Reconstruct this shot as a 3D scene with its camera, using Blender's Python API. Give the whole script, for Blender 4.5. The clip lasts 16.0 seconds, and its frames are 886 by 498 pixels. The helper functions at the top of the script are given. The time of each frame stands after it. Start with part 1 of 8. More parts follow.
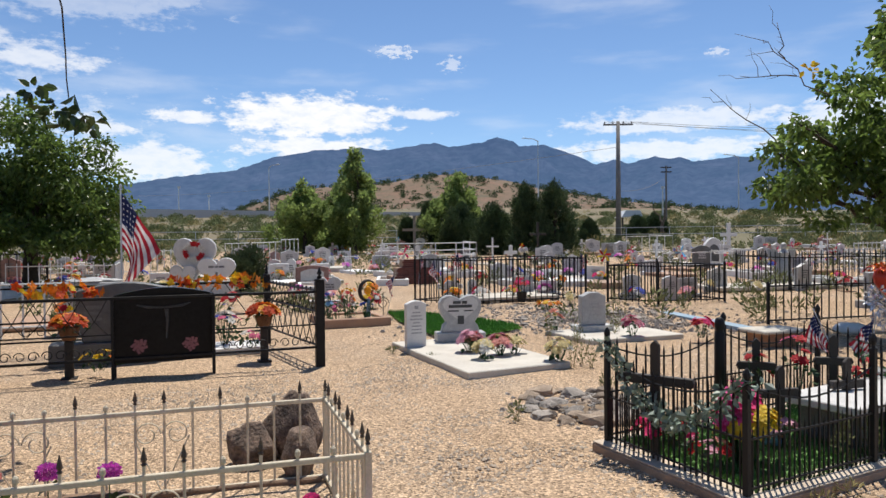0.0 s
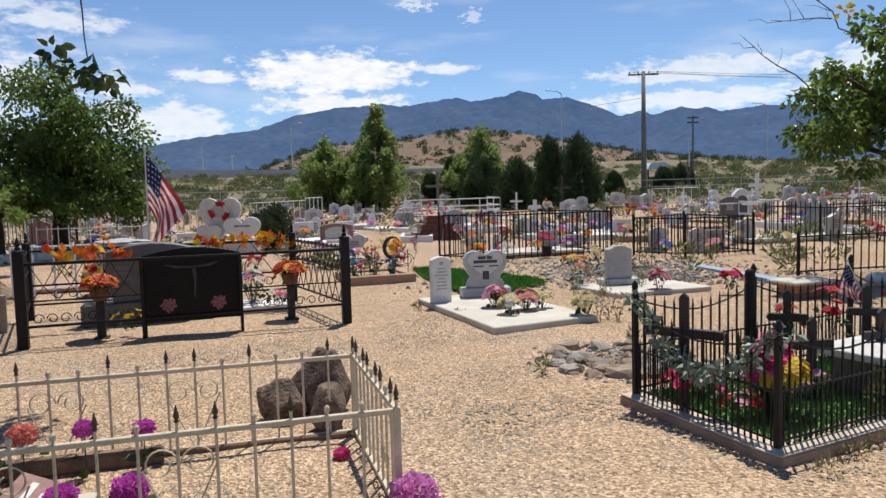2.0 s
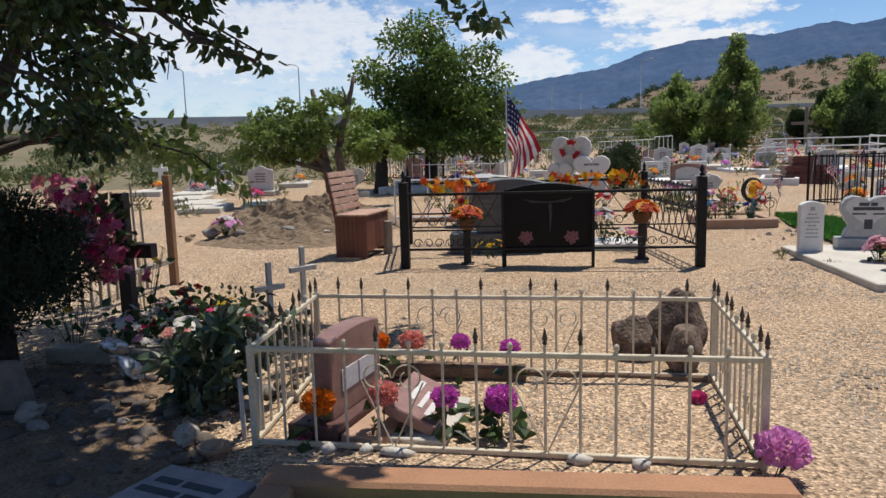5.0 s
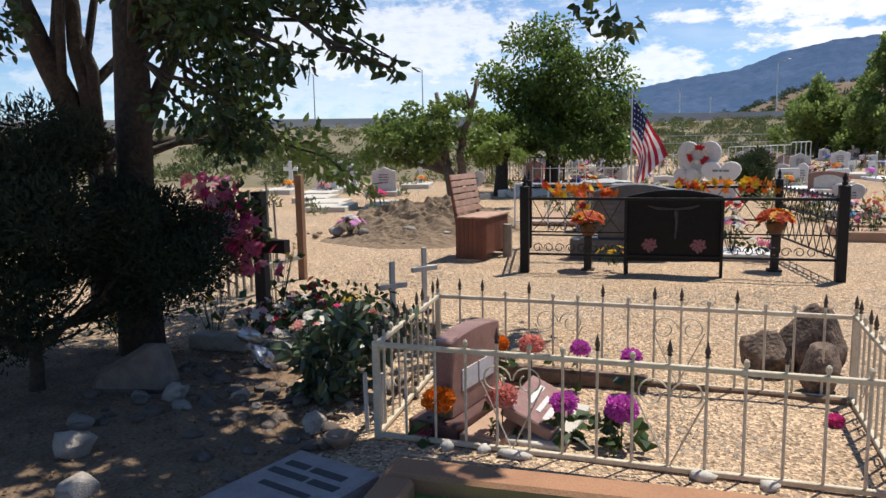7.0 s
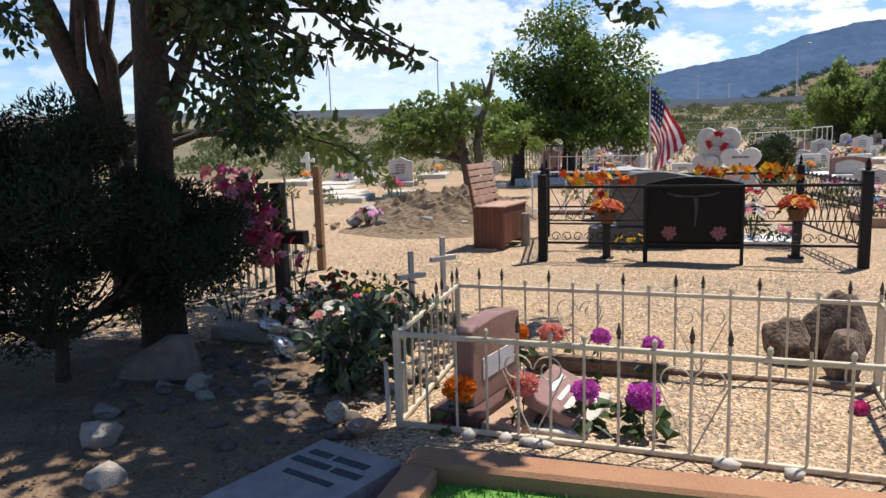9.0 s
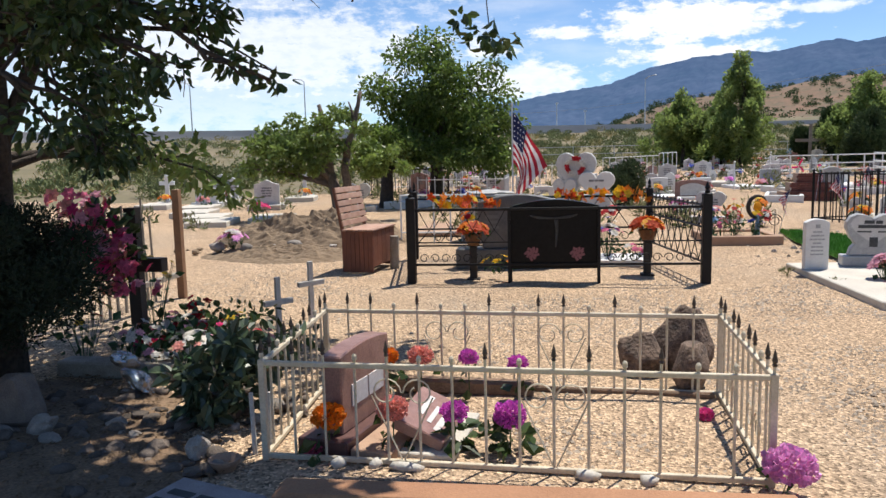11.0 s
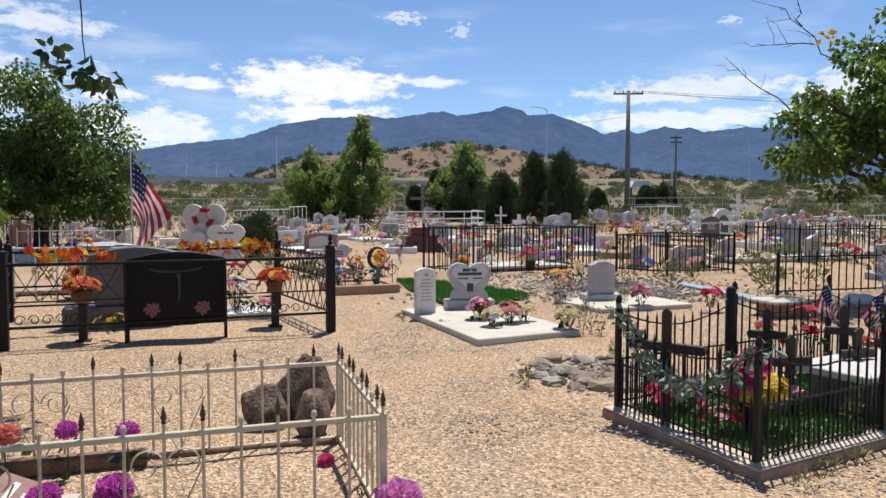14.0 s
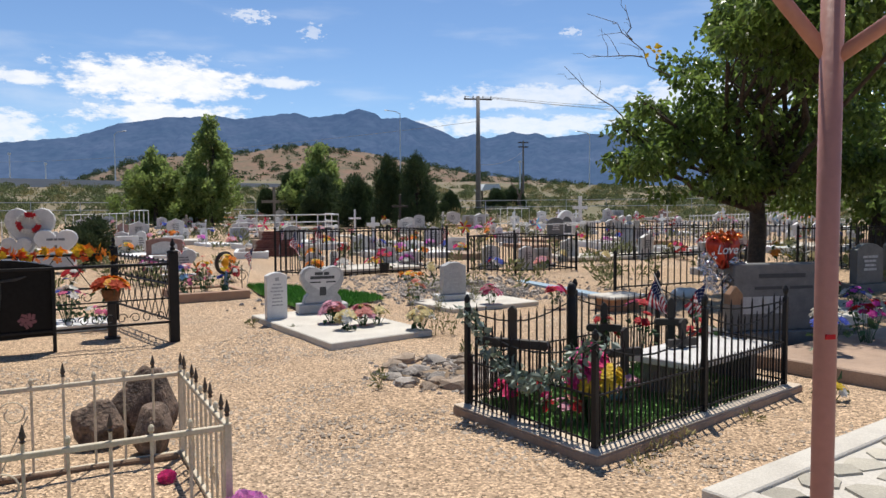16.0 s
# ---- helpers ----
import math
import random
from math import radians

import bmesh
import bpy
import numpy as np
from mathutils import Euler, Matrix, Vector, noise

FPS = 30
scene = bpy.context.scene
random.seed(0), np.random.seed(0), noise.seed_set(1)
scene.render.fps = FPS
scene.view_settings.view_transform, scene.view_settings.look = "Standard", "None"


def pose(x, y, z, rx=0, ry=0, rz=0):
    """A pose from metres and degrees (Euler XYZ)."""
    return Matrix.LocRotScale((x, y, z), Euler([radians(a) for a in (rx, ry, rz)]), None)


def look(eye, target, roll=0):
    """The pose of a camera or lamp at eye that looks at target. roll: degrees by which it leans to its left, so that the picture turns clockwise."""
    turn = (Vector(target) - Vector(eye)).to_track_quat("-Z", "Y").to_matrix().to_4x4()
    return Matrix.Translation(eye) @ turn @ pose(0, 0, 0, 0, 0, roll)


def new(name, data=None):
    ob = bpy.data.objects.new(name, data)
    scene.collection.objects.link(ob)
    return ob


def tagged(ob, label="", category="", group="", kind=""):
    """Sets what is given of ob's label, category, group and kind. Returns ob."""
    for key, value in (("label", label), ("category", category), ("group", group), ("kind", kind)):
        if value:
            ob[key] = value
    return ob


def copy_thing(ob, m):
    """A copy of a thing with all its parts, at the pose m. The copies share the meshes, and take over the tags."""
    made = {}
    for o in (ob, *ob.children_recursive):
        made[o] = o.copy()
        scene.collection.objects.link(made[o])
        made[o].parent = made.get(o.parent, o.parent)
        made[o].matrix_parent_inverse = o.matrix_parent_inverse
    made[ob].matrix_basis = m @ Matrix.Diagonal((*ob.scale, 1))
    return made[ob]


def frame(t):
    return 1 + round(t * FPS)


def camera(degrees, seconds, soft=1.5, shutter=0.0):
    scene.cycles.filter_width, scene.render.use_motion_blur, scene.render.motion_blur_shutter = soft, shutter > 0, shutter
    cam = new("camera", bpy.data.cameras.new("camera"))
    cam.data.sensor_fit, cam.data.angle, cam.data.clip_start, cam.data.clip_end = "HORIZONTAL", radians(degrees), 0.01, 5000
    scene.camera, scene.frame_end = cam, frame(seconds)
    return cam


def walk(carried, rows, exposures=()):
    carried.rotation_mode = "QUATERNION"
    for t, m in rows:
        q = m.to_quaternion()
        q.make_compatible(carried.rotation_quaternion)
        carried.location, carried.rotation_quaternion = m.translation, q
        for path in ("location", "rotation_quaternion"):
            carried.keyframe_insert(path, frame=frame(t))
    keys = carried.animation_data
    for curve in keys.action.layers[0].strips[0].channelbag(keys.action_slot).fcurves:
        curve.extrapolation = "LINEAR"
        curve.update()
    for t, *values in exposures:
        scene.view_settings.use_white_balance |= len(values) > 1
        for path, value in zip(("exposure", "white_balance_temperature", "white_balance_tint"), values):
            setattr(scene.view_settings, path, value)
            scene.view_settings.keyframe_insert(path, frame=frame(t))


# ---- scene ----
cam = camera(61.7, 16.0)
PATH = [
    (0, (0.233, 0.245, 1.687), (0.236, 2.245, 1.656), -0.5),
    (0.5, (0.244, 0.264, 1.685), (0.3, 2.262, 1.621), -0.9),
    (1, (0.242, 0.27, 1.683), (0.307, 2.267, 1.588), -1.0),
    (1.5, (0.234, 0.294, 1.683), (0.232, 2.29, 1.551), -1.4),
    (2, (0.224, 0.294, 1.679), (0.161, 2.287, 1.531), -1.5),
    (2.5, (0.2, 0.288, 1.677), (0.042, 2.275, 1.515), -1.3),
    (3, (0.169, 0.282, 1.676), (-0.119, 2.251, 1.483), -0.9),
    (3.5, (0.141, 0.284, 1.664), (-0.303, 2.218, 1.414), -0.6),
    (4, (0.115, 0.277, 1.652), (-0.51, 2.156, 1.369), -0.9),
    (4.5, (0.103, 0.251, 1.655), (-0.701, 2.057, 1.352), -1.6),
    (5, (0.1, 0.235, 1.66), (-0.829, 1.984, 1.376), -1.6),
    (5.2, (0.093, 0.23, 1.654), (-0.876, 1.957, 1.377), -1.6),
    (7.5, (0.086, 0.164, 1.677), (-1.131, 1.727, 1.402), -1.2),
    (8, (0.075, 0.161, 1.663), (-1.156, 1.712, 1.379), -1.6),
    (8.2, (0.073, 0.153, 1.667), (-1.162, 1.7, 1.377), -1.6),
    (10.3, (0.08, 0.177, 1.675), (-1.052, 1.801, 1.386), -1.9),
    (10.5, (0.078, 0.177, 1.677), (-1.005, 1.835, 1.4), -1.5),
    (11, (0.092, 0.173, 1.679), (-0.847, 1.922, 1.434), -1.3),
    (11.5, (0.112, 0.191, 1.672), (-0.666, 2.021, 1.459), -0.8),
    (12, (0.121, 0.198, 1.667), (-0.49, 2.093, 1.48), -0.6),
    (12.5, (0.129, 0.218, 1.667), (-0.324, 2.158, 1.5), -0.2),
    (13, (0.153, 0.228, 1.667), (-0.167, 2.197, 1.518), -0.5),
    (13.5, (0.166, 0.233, 1.663), (0.003, 2.222, 1.533), -0.1),
    (14, (0.186, 0.238, 1.662), (0.17, 2.235, 1.548), 0.0),
    (14.5, (0.196, 0.238, 1.664), (0.321, 2.231, 1.564), 0.0),
    (15, (0.214, 0.235, 1.662), (0.435, 2.221, 1.568), 0.0),
    (15.5, (0.222, 0.248, 1.653), (0.519, 2.224, 1.564), -0.3),
    (16, (0.231, 0.243, 1.654), (0.601, 2.206, 1.547), -0.3),
]
walk(cam, [(t, look(*p)) for t, *p in PATH], [(0.0, 0.34), (2.0, 0.29), (3.5, 0.31), (5.0, 0.17), (7.5, 0.47), (10.5, 0.54), (11.5, 0.46), (12.5, 0.37), (14.0, 0.38), (16.0, 0.34)])

# ---- world and sun ----
SUN_AZ, SUN_EL = 16.0, 68.0          # degrees right of +y, degrees up
world = bpy.data.worlds.new("world")
scene.world = world
world.use_nodes = True
wn, wl = world.node_tree.nodes, world.node_tree.links
wn.clear()


def wmath(op, a, b=None, c=None):
    n = wn.new("ShaderNodeMath")
    n.operation = op
    for i, v in enumerate((a, b, c)):
        if v is None:
            continue
        if isinstance(v, (int, float)):
            n.inputs[i].default_value = v
        else:
            wl.new(v, n.inputs[i])
    return n.outputs[0]


def wrange(v, lo, hi, a=0.0, b=1.0):
    n = wn.new("ShaderNodeMapRange")
    n.interpolation_type = "SMOOTHSTEP"
    wl.new(v, n.inputs[0])
    for i, q in enumerate((lo, hi, a, b)):
        n.inputs[i + 1].default_value = q
    return n.outputs[0]


coord = wn.new("ShaderNodeTexCoord")
sep = wn.new("ShaderNodeSeparateXYZ")
wl.new(coord.outputs["Generated"], sep.inputs[0])
azim = wmath("MULTIPLY", wmath("ARCTAN2", sep.outputs[0], sep.outputs[1]), 57.2958)
elev = wmath("MULTIPLY", wmath("ARCSINE", sep.outputs[2]), 57.2958)
flat = wn.new("ShaderNodeCombineXYZ")
wl.new(azim, flat.inputs[0])
wl.new(wmath("MULTIPLY", elev, 2.2), flat.inputs[1])


def wnoise(scale, detail, rough=0.55):
    n = wn.new("ShaderNodeTexNoise")
    n.inputs["Scale"].default_value, n.inputs["Detail"].default_value, n.inputs["Roughness"].default_value = scale, detail, rough
    wl.new(flat.outputs[0], n.inputs["Vector"])
    return n.outputs[0]


puff = wnoise(0.5, 9, 0.66)
billow = wnoise(0.9, 6, 0.6)
wisp = wnoise(1.5, 9, 0.7)
streak_map = wn.new("ShaderNodeCombineXYZ")
wl.new(wmath("MULTIPLY", azim, 0.07), streak_map.inputs[0])
wl.new(wmath("MULTIPLY", elev, 0.33), streak_map.inputs[1])
streak = wn.new("ShaderNodeTexNoise")
streak.inputs["Scale"].default_value, streak.inputs["Detail"].default_value = 1.0, 6
wl.new(streak_map.outputs[0], streak.inputs["Vector"])
# cumulus and streak clouds: azimuth, elevation, half width, half height (degrees), density
CLOUDS = [(-10.0, 9.2, 7.4, 1.75, 1.0), (-18.8, 8.9, 2.6, 0.55, 0.9), (-9.9, 6.9, 6.2, 0.85, 0.95), (-1.6, 9.4, 2.8, 0.45, 0.8),
          (-3.5, 14.0, 1.3, 0.42, 0.6), (0.9, 13.1, 0.8, 0.55, 0.45), (17.5, 8.4, 8.5, 1.0, 0.7), (16.5, 6.3, 10.0, 0.9, 0.75),
          (-24.3, 7.8, 2.8, 0.6, 0.8), (-22.0, 5.6, 6.5, 1.5, 0.8), (-28.0, 12.2, 4.0, 0.7, 0.7), (-42.0, 8.0, 16.0, 3.6, 0.75),
          (-40.0, 13.0, 14.0, 1.2, 0.6), (-26.0, 17.0, 9.0, 2.2, 0.35), (20.5, 13.0, 0.7, 0.3, 0.5), (32.0, 8.0, 9.0, 1.8, 0.7), (-46.0, 7.0, 24.0, 6.5, 0.42)]
cover = None
for a, e, w, h, dens in CLOUDS:
    dx = wmath("DIVIDE", wmath("SUBTRACT", azim, a), w)
    dy = wmath("DIVIDE", wmath("SUBTRACT", elev, e), h)
    dist = wmath("SQRT", wmath("ADD", wmath("MULTIPLY", dx, dx), wmath("MULTIPLY", dy, dy)))
    ragged = wmath("ADD", dist, wmath("MULTIPLY", wmath("SUBTRACT", puff if w > 1.5 else wisp, 0.5), 2.6 if w > 1.5 else 5.5))
    c = wmath("MULTIPLY", wrange(ragged, 1.08, 0.55), dens)
    cover = c if cover is None else wmath("MAXIMUM", cover, c)
thin = wmath("MULTIPLY", wrange(streak.outputs[0], 0.5, 0.72), wrange(elev, 35.0, 10.0, 0.0, 0.28))
cover = wmath("MAXIMUM", cover, thin)
cover = wmath("MULTIPLY", wmath("MULTIPLY", cover, wrange(billow, 0.3, 0.6, 0.8, 1.0)), wrange(elev, 1.0, 3.0))
sky = wn.new("ShaderNodeTexSky")
sky.sky_type, sky.sun_disc = "NISHITA", False
sky.sun_elevation, sky.sun_rotation = radians(SUN_EL), radians(SUN_AZ)
sky.altitude, sky.air_density, sky.dust_density, sky.ozone_density = 1600, 1.0, 0.1, 6.0
mixc = wn.new("ShaderNodeMix")
mixc.data_type = "RGBA"
wl.new(cover, mixc.inputs["Factor"])
wl.new(sky.outputs[0], mixc.inputs["A"])
mixc.inputs["B"].default_value = (8.0, 8.05, 8.2, 1)
back = wn.new("ShaderNodeBackground")
back.inputs["Strength"].default_value = 0.1
wl.new(mixc.outputs["Result"], back.inputs["Color"])
wout = wn.new("ShaderNodeOutputWorld")
wl.new(back.outputs[0], wout.inputs[0])

sun = new("sun", bpy.data.lights.new("sun", "SUN"))
sun.data.energy, sun.data.angle, sun.data.color = 4.3, radians(0.55), (1.0, 0.95, 0.86)
sa, se = radians(SUN_AZ), radians(SUN_EL)
sun.matrix_world = look((math.sin(sa) * math.cos(se) * 50, math.cos(sa) * math.cos(se) * 50, math.sin(se) * 50), (0, 0, 0))

# ---- materials ----
def mat(name, c1, c2=None, scale=4.0, rough=0.8, bump=0.15, metal=0.0, fine=0.0, vary=0.0, translucent=0.0, coat=0.0, spec=0.5, bscale=None, detail=6):
    """A worn surface of two colours: broad stains and fine grain, with relief."""
    m = bpy.data.materials.new(name)
    m.use_nodes = True
    n, l = m.node_tree.nodes, m.node_tree.links
    b = n["Principled BSDF"]
    b.inputs["Roughness"].default_value, b.inputs["Metallic"].default_value = rough, metal
    b.inputs["Specular IOR Level"].default_value = spec
    b.inputs["Coat Weight"].default_value = coat
    co = n.new("ShaderNodeTexCoord").outputs["Object"]
    big = n.new("ShaderNodeTexNoise")
    big.inputs["Scale"].default_value, big.inputs["Detail"].default_value, big.inputs["Roughness"].default_value = scale, detail, 0.62
    l.new(co, big.inputs["Vector"])
    ramp = n.new("ShaderNodeMapRange")
    l.new(big.outputs[0], ramp.inputs[0])
    ramp.inputs[1].default_value, ramp.inputs[2].default_value = 0.32, 0.68
    mix = n.new("ShaderNodeMix")
    mix.data_type = "RGBA"
    c2 = c2 or tuple(v * 0.72 for v in c1)
    mix.inputs["A"].default_value, mix.inputs["B"].default_value = (*c1, 1), (*c2, 1)
    l.new(ramp.outputs[0], mix.inputs["Factor"])
    col = mix.outputs["Result"]
    grain = n.new("ShaderNodeTexNoise")
    grain.inputs["Scale"].default_value, grain.inputs["Detail"].default_value = bscale or scale * 14, 4
    l.new(co, grain.inputs["Vector"])
    if fine:
        hsv = n.new("ShaderNodeHueSaturation")
        g = n.new("ShaderNodeMapRange")
        l.new(grain.outputs[0], g.inputs[0])
        g.inputs[1].default_value, g.inputs[2].default_value, g.inputs[3].default_value, g.inputs[4].default_value = 0.3, 0.7, 1 - fine, 1 + fine
        l.new(g.outputs[0], hsv.inputs["Value"])
        l.new(col, hsv.inputs["Color"])
        col = hsv.outputs[0]
    if vary:
        info = n.new("ShaderNodeObjectInfo").outputs["Random"]
        geo = n.new("ShaderNodeNewGeometry").outputs["Random Per Island"]
        add = n.new("ShaderNodeMath")
        add.operation = "ADD"
        l.new(info, add.inputs[0]), l.new(geo, add.inputs[1])
        fr = n.new("ShaderNodeMath")
        fr.operation = "FRACT"
        l.new(add.outputs[0], fr.inputs[0])
        g = n.new("ShaderNodeMapRange")
        l.new(fr.outputs[0], g.inputs[0])
        g.inputs[3].default_value, g.inputs[4].default_value = 1 - vary, 1 + vary
        hsv = n.new("ShaderNodeHueSaturation")
        l.new(g.outputs[0], hsv.inputs["Value"])
        l.new(col, hsv.inputs["Color"])
        col = hsv.outputs[0]
    l.new(col, b.inputs["Base Color"])
    if bump:
        bp = n.new("ShaderNodeBump")
        bp.inputs["Strength"].default_value, bp.inputs["Distance"].default_value = bump, 0.02
        l.new(grain.outputs[0], bp.inputs["Height"])
        l.new(bp.outputs[0], b.inputs["Normal"])
    if translucent:
        tr = n.new("ShaderNodeBsdfTranslucent")
        l.new(col, tr.inputs["Color"])
        ms = n.new("ShaderNodeMixShader")
        ms.inputs[0].default_value = translucent
        l.new(b.outputs[0], ms.inputs[1]), l.new(tr.outputs[0], ms.inputs[2])
        l.new(ms.outputs[0], n["Material Output"].inputs[0])
    return m


def ground_mat():
    """Pale tan sand and pea gravel near by, grading to dry desert soil with scrub tufts."""
    m = mat("sandy_gravel", (0.47, 0.347, 0.238), (0.385, 0.276, 0.182), 0.45, 0.95, 0.0)
    n, l = m.node_tree.nodes, m.node_tree.links
    b = n["Principled BSDF"]
    b.inputs["Specular IOR Level"].default_value = 0.15
    base = b.inputs["Base Color"].links[0].from_socket
    co = n.new("ShaderNodeTexCoord").outputs["Object"]
    vor = n.new("ShaderNodeTexVoronoi")
    vor.inputs["Scale"].default_value = 58
    vor.inputs["Randomness"].default_value = 1
    l.new(co, vor.inputs["Vector"])
    cr = n.new("ShaderNodeValToRGB")
    for p, c in ((0.0, (0.22, 0.21, 0.2)), (0.3, (0.78, 0.75, 0.72)), (0.7, (1.12, 1.08, 1.04)), (1.0, (1.9, 1.85, 1.78))):
        e = cr.color_ramp.elements.new(p) if p not in (0.0, 1.0) else cr.color_ramp.elements[0 if p == 0 else -1]
        e.color = (*c, 1)
    s = n.new("ShaderNodeSeparateColor")
    l.new(vor.outputs["Color"], s.inputs[0])
    l.new(s.outputs[0], cr.inputs[0])
    mul = n.new("ShaderNodeMix")
    mul.data_type, mul.blend_type = "RGBA", "MULTIPLY"
    mul.inputs["Factor"].default_value = 0.85
    l.new(base, mul.inputs["A"]), l.new(cr.outputs[0], mul.inputs["B"])
    # grey crushed stone patches
    pn = n.new("ShaderNodeTexNoise")
    pn.inputs["Scale"].default_value, pn.inputs["Detail"].default_value = 0.33, 5
    l.new(co, pn.inputs["Vector"])
    pr = n.new("ShaderNodeMapRange")
    pr.inputs[1].default_value, pr.inputs[2].default_value, pr.inputs[4].default_value = 0.52, 0.68, 0.6
    l.new(pn.outputs[0], pr.inputs[0])
    mx = n.new("ShaderNodeMix")
    mx.data_type = "RGBA"
    l.new(pr.outputs[0], mx.inputs["Factor"])
    l.new(mul.outputs["Result"], mx.inputs["A"])
    g2 = n.new("ShaderNodeMix")
    g2.data_type, g2.blend_type = "RGBA", "MULTIPLY"
    g2.inputs["Factor"].default_value = 0.9
    g2.inputs["A"].default_value = (0.37, 0.3, 0.23, 1)
    l.new(cr.outputs[0], g2.inputs["B"])
    l.new(g2.outputs["Result"], mx.inputs["B"])
    l.new(mx.outputs["Result"], b.inputs["Base Color"])
    bp = n.new("ShaderNodeBump")
    bp.inputs["Strength"].default_value, bp.inputs["Distance"].default_value = 0.8, 0.015
    l.new(vor.outputs["Distance"], bp.inputs["Height"])
    fn = n.new("ShaderNodeTexNoise")
    fn.inputs["Scale"].default_value, fn.inputs["Detail"].default_value = 11, 7
    l.new(co, fn.inputs["Vector"])
    bp2 = n.new("ShaderNodeBump")
    bp2.inputs["Strength"].default_value, bp2.inputs["Distance"].default_value = 0.6, 0.035
    l.new(fn.outputs[0], bp2.inputs["Height"])
    l.new(bp.outputs[0], bp2.inputs["Normal"])
    l.new(bp2.outputs[0], b.inputs["Normal"])
    return m


M = {}
M["ground"] = ground_mat()
M["desert"] = mat("desert_soil", (0.2, 0.15, 0.088), (0.12, 0.112, 0.055), 0.12, 0.95, 0.5, fine=0.2, bscale=2.5)
M["redhill"] = mat("red_hill_soil", (0.185, 0.1, 0.06), (0.1, 0.085, 0.045), 0.2, 0.95, 0.4, fine=0.25, bscale=1.2)
M["mountain"] = mat("hazed_mountain", (0.05, 0.06, 0.075), (0.026, 0.038, 0.045), 0.006, 1.0, 0.0, fine=0.25, bscale=0.03, spec=0.0)
mb = M["mountain"].node_tree.nodes["Principled BSDF"]      # distant air in front of the range, put in as a blue glow
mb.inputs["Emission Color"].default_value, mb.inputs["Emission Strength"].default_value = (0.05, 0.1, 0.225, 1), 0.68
M["asphalt"] = mat("road_wall", (0.52, 0.49, 0.46), (0.42, 0.39, 0.37), 0.1, 0.9, 0.1)
M["white_paint"] = mat("cream_fence_paint", (0.66, 0.58, 0.44), (0.48, 0.4, 0.28), 5, 0.5, 0.12, fine=0.12)
M["white"] = mat("white_paint", (0.78, 0.78, 0.76), (0.66, 0.66, 0.64), 3, 0.6, 0.08)
M["black_iron"] = mat("black_iron_paint", (0.008, 0.008, 0.009), (0.016, 0.014, 0.013), 8, 0.5, 0.12, spec=0.25)
M["rust_tip"] = mat("dark_bronze", (0.13, 0.095, 0.065), (0.04, 0.03, 0.025), 30, 0.5, 0.2, metal=0.4)
M["marble"] = mat("white_marble", (0.76, 0.74, 0.7), (0.62, 0.61, 0.59), 5, 0.55, 0.05, fine=0.06)
M["grey_granite"] = mat("grey_granite", (0.44, 0.43, 0.415), (0.33, 0.325, 0.32), 8, 0.5, 0.1, fine=0.25, bscale=160)
M["light_granite"] = mat("light_granite", (0.62, 0.6, 0.57), (0.5, 0.485, 0.465), 8, 0.5, 0.1, fine=0.2, bscale=160)
M["dark_granite"] = mat("dark_grey_granite", (0.15, 0.145, 0.14), (0.1, 0.1, 0.1), 8, 0.45, 0.1, fine=0.25, bscale=160)
M["black_granite"] = mat("polished_black_granite", (0.006, 0.006, 0.007), (0.012, 0.012, 0.013), 20, 0.25, 0.0, spec=0.12)
M["maroon_granite"] = mat("maroon_granite", (0.13, 0.06, 0.05), (0.08, 0.035, 0.03), 9, 0.5, 0.08, fine=0.3, bscale=170)
M["red_granite"] = mat("red_granite", (0.33, 0.19, 0.155), (0.21, 0.11, 0.09), 9, 0.35, 0.08, fine=0.3, bscale=170)
M["rose_granite"] = mat("rose_grey_granite", (0.36, 0.31, 0.3), (0.26, 0.215, 0.21), 9, 0.6, 0.1, fine=0.3, bscale=150)
M["red_brick"] = mat("red_brick", (0.2, 0.07, 0.05), (0.14, 0.05, 0.04), 6, 0.8, 0.3, vary=0.2)
M["letter"] = mat("engraved_grey", (0.2, 0.2, 0.2), (0.16, 0.16, 0.16), 30, 0.8, 0.0)
M["letter_dark"] = mat("engraved_dark", (0.05, 0.05, 0.05), (0.07, 0.07, 0.07), 30, 0.8, 0.0)
M["letter_light"] = mat("engraved_light", (0.62, 0.6, 0.58), (0.5, 0.48, 0.47), 30, 0.8, 0.0)
M["letter_soft"] = mat("shallow_engraving", (0.4, 0.4, 0.39), (0.33, 0.33, 0.33), 30, 0.8, 0.0)
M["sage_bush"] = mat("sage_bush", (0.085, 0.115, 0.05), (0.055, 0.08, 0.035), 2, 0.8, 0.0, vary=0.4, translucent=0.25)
# near juniper: deep shade is put into this darker green
M["bush_dark"] = mat("shade_toned_juniper", (0.024, 0.038, 0.017), (0.014, 0.024, 0.011), 2, 0.85, 0.0, vary=0.4, translucent=0.1)
M["etch"] = mat("etched_grey", (0.06, 0.06, 0.06), (0.025, 0.025, 0.025), 30, 0.7, 0.0)
M["etch_pink"] = mat("etched_rose", (0.3, 0.11, 0.12), (0.2, 0.07, 0.08), 30, 0.6, 0.0)
M["concrete"] = mat("pale_concrete", (0.58, 0.54, 0.47), (0.47, 0.43, 0.37), 2.2, 0.9, 0.25, fine=0.1, bscale=60)
M["flag"] = mat("pale_flagstone", (0.44, 0.4, 0.32), (0.35, 0.32, 0.26), 5, 0.85, 0.3, fine=0.12, vary=0.2)
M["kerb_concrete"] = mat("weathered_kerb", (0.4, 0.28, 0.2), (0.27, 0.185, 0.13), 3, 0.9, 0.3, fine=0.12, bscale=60)
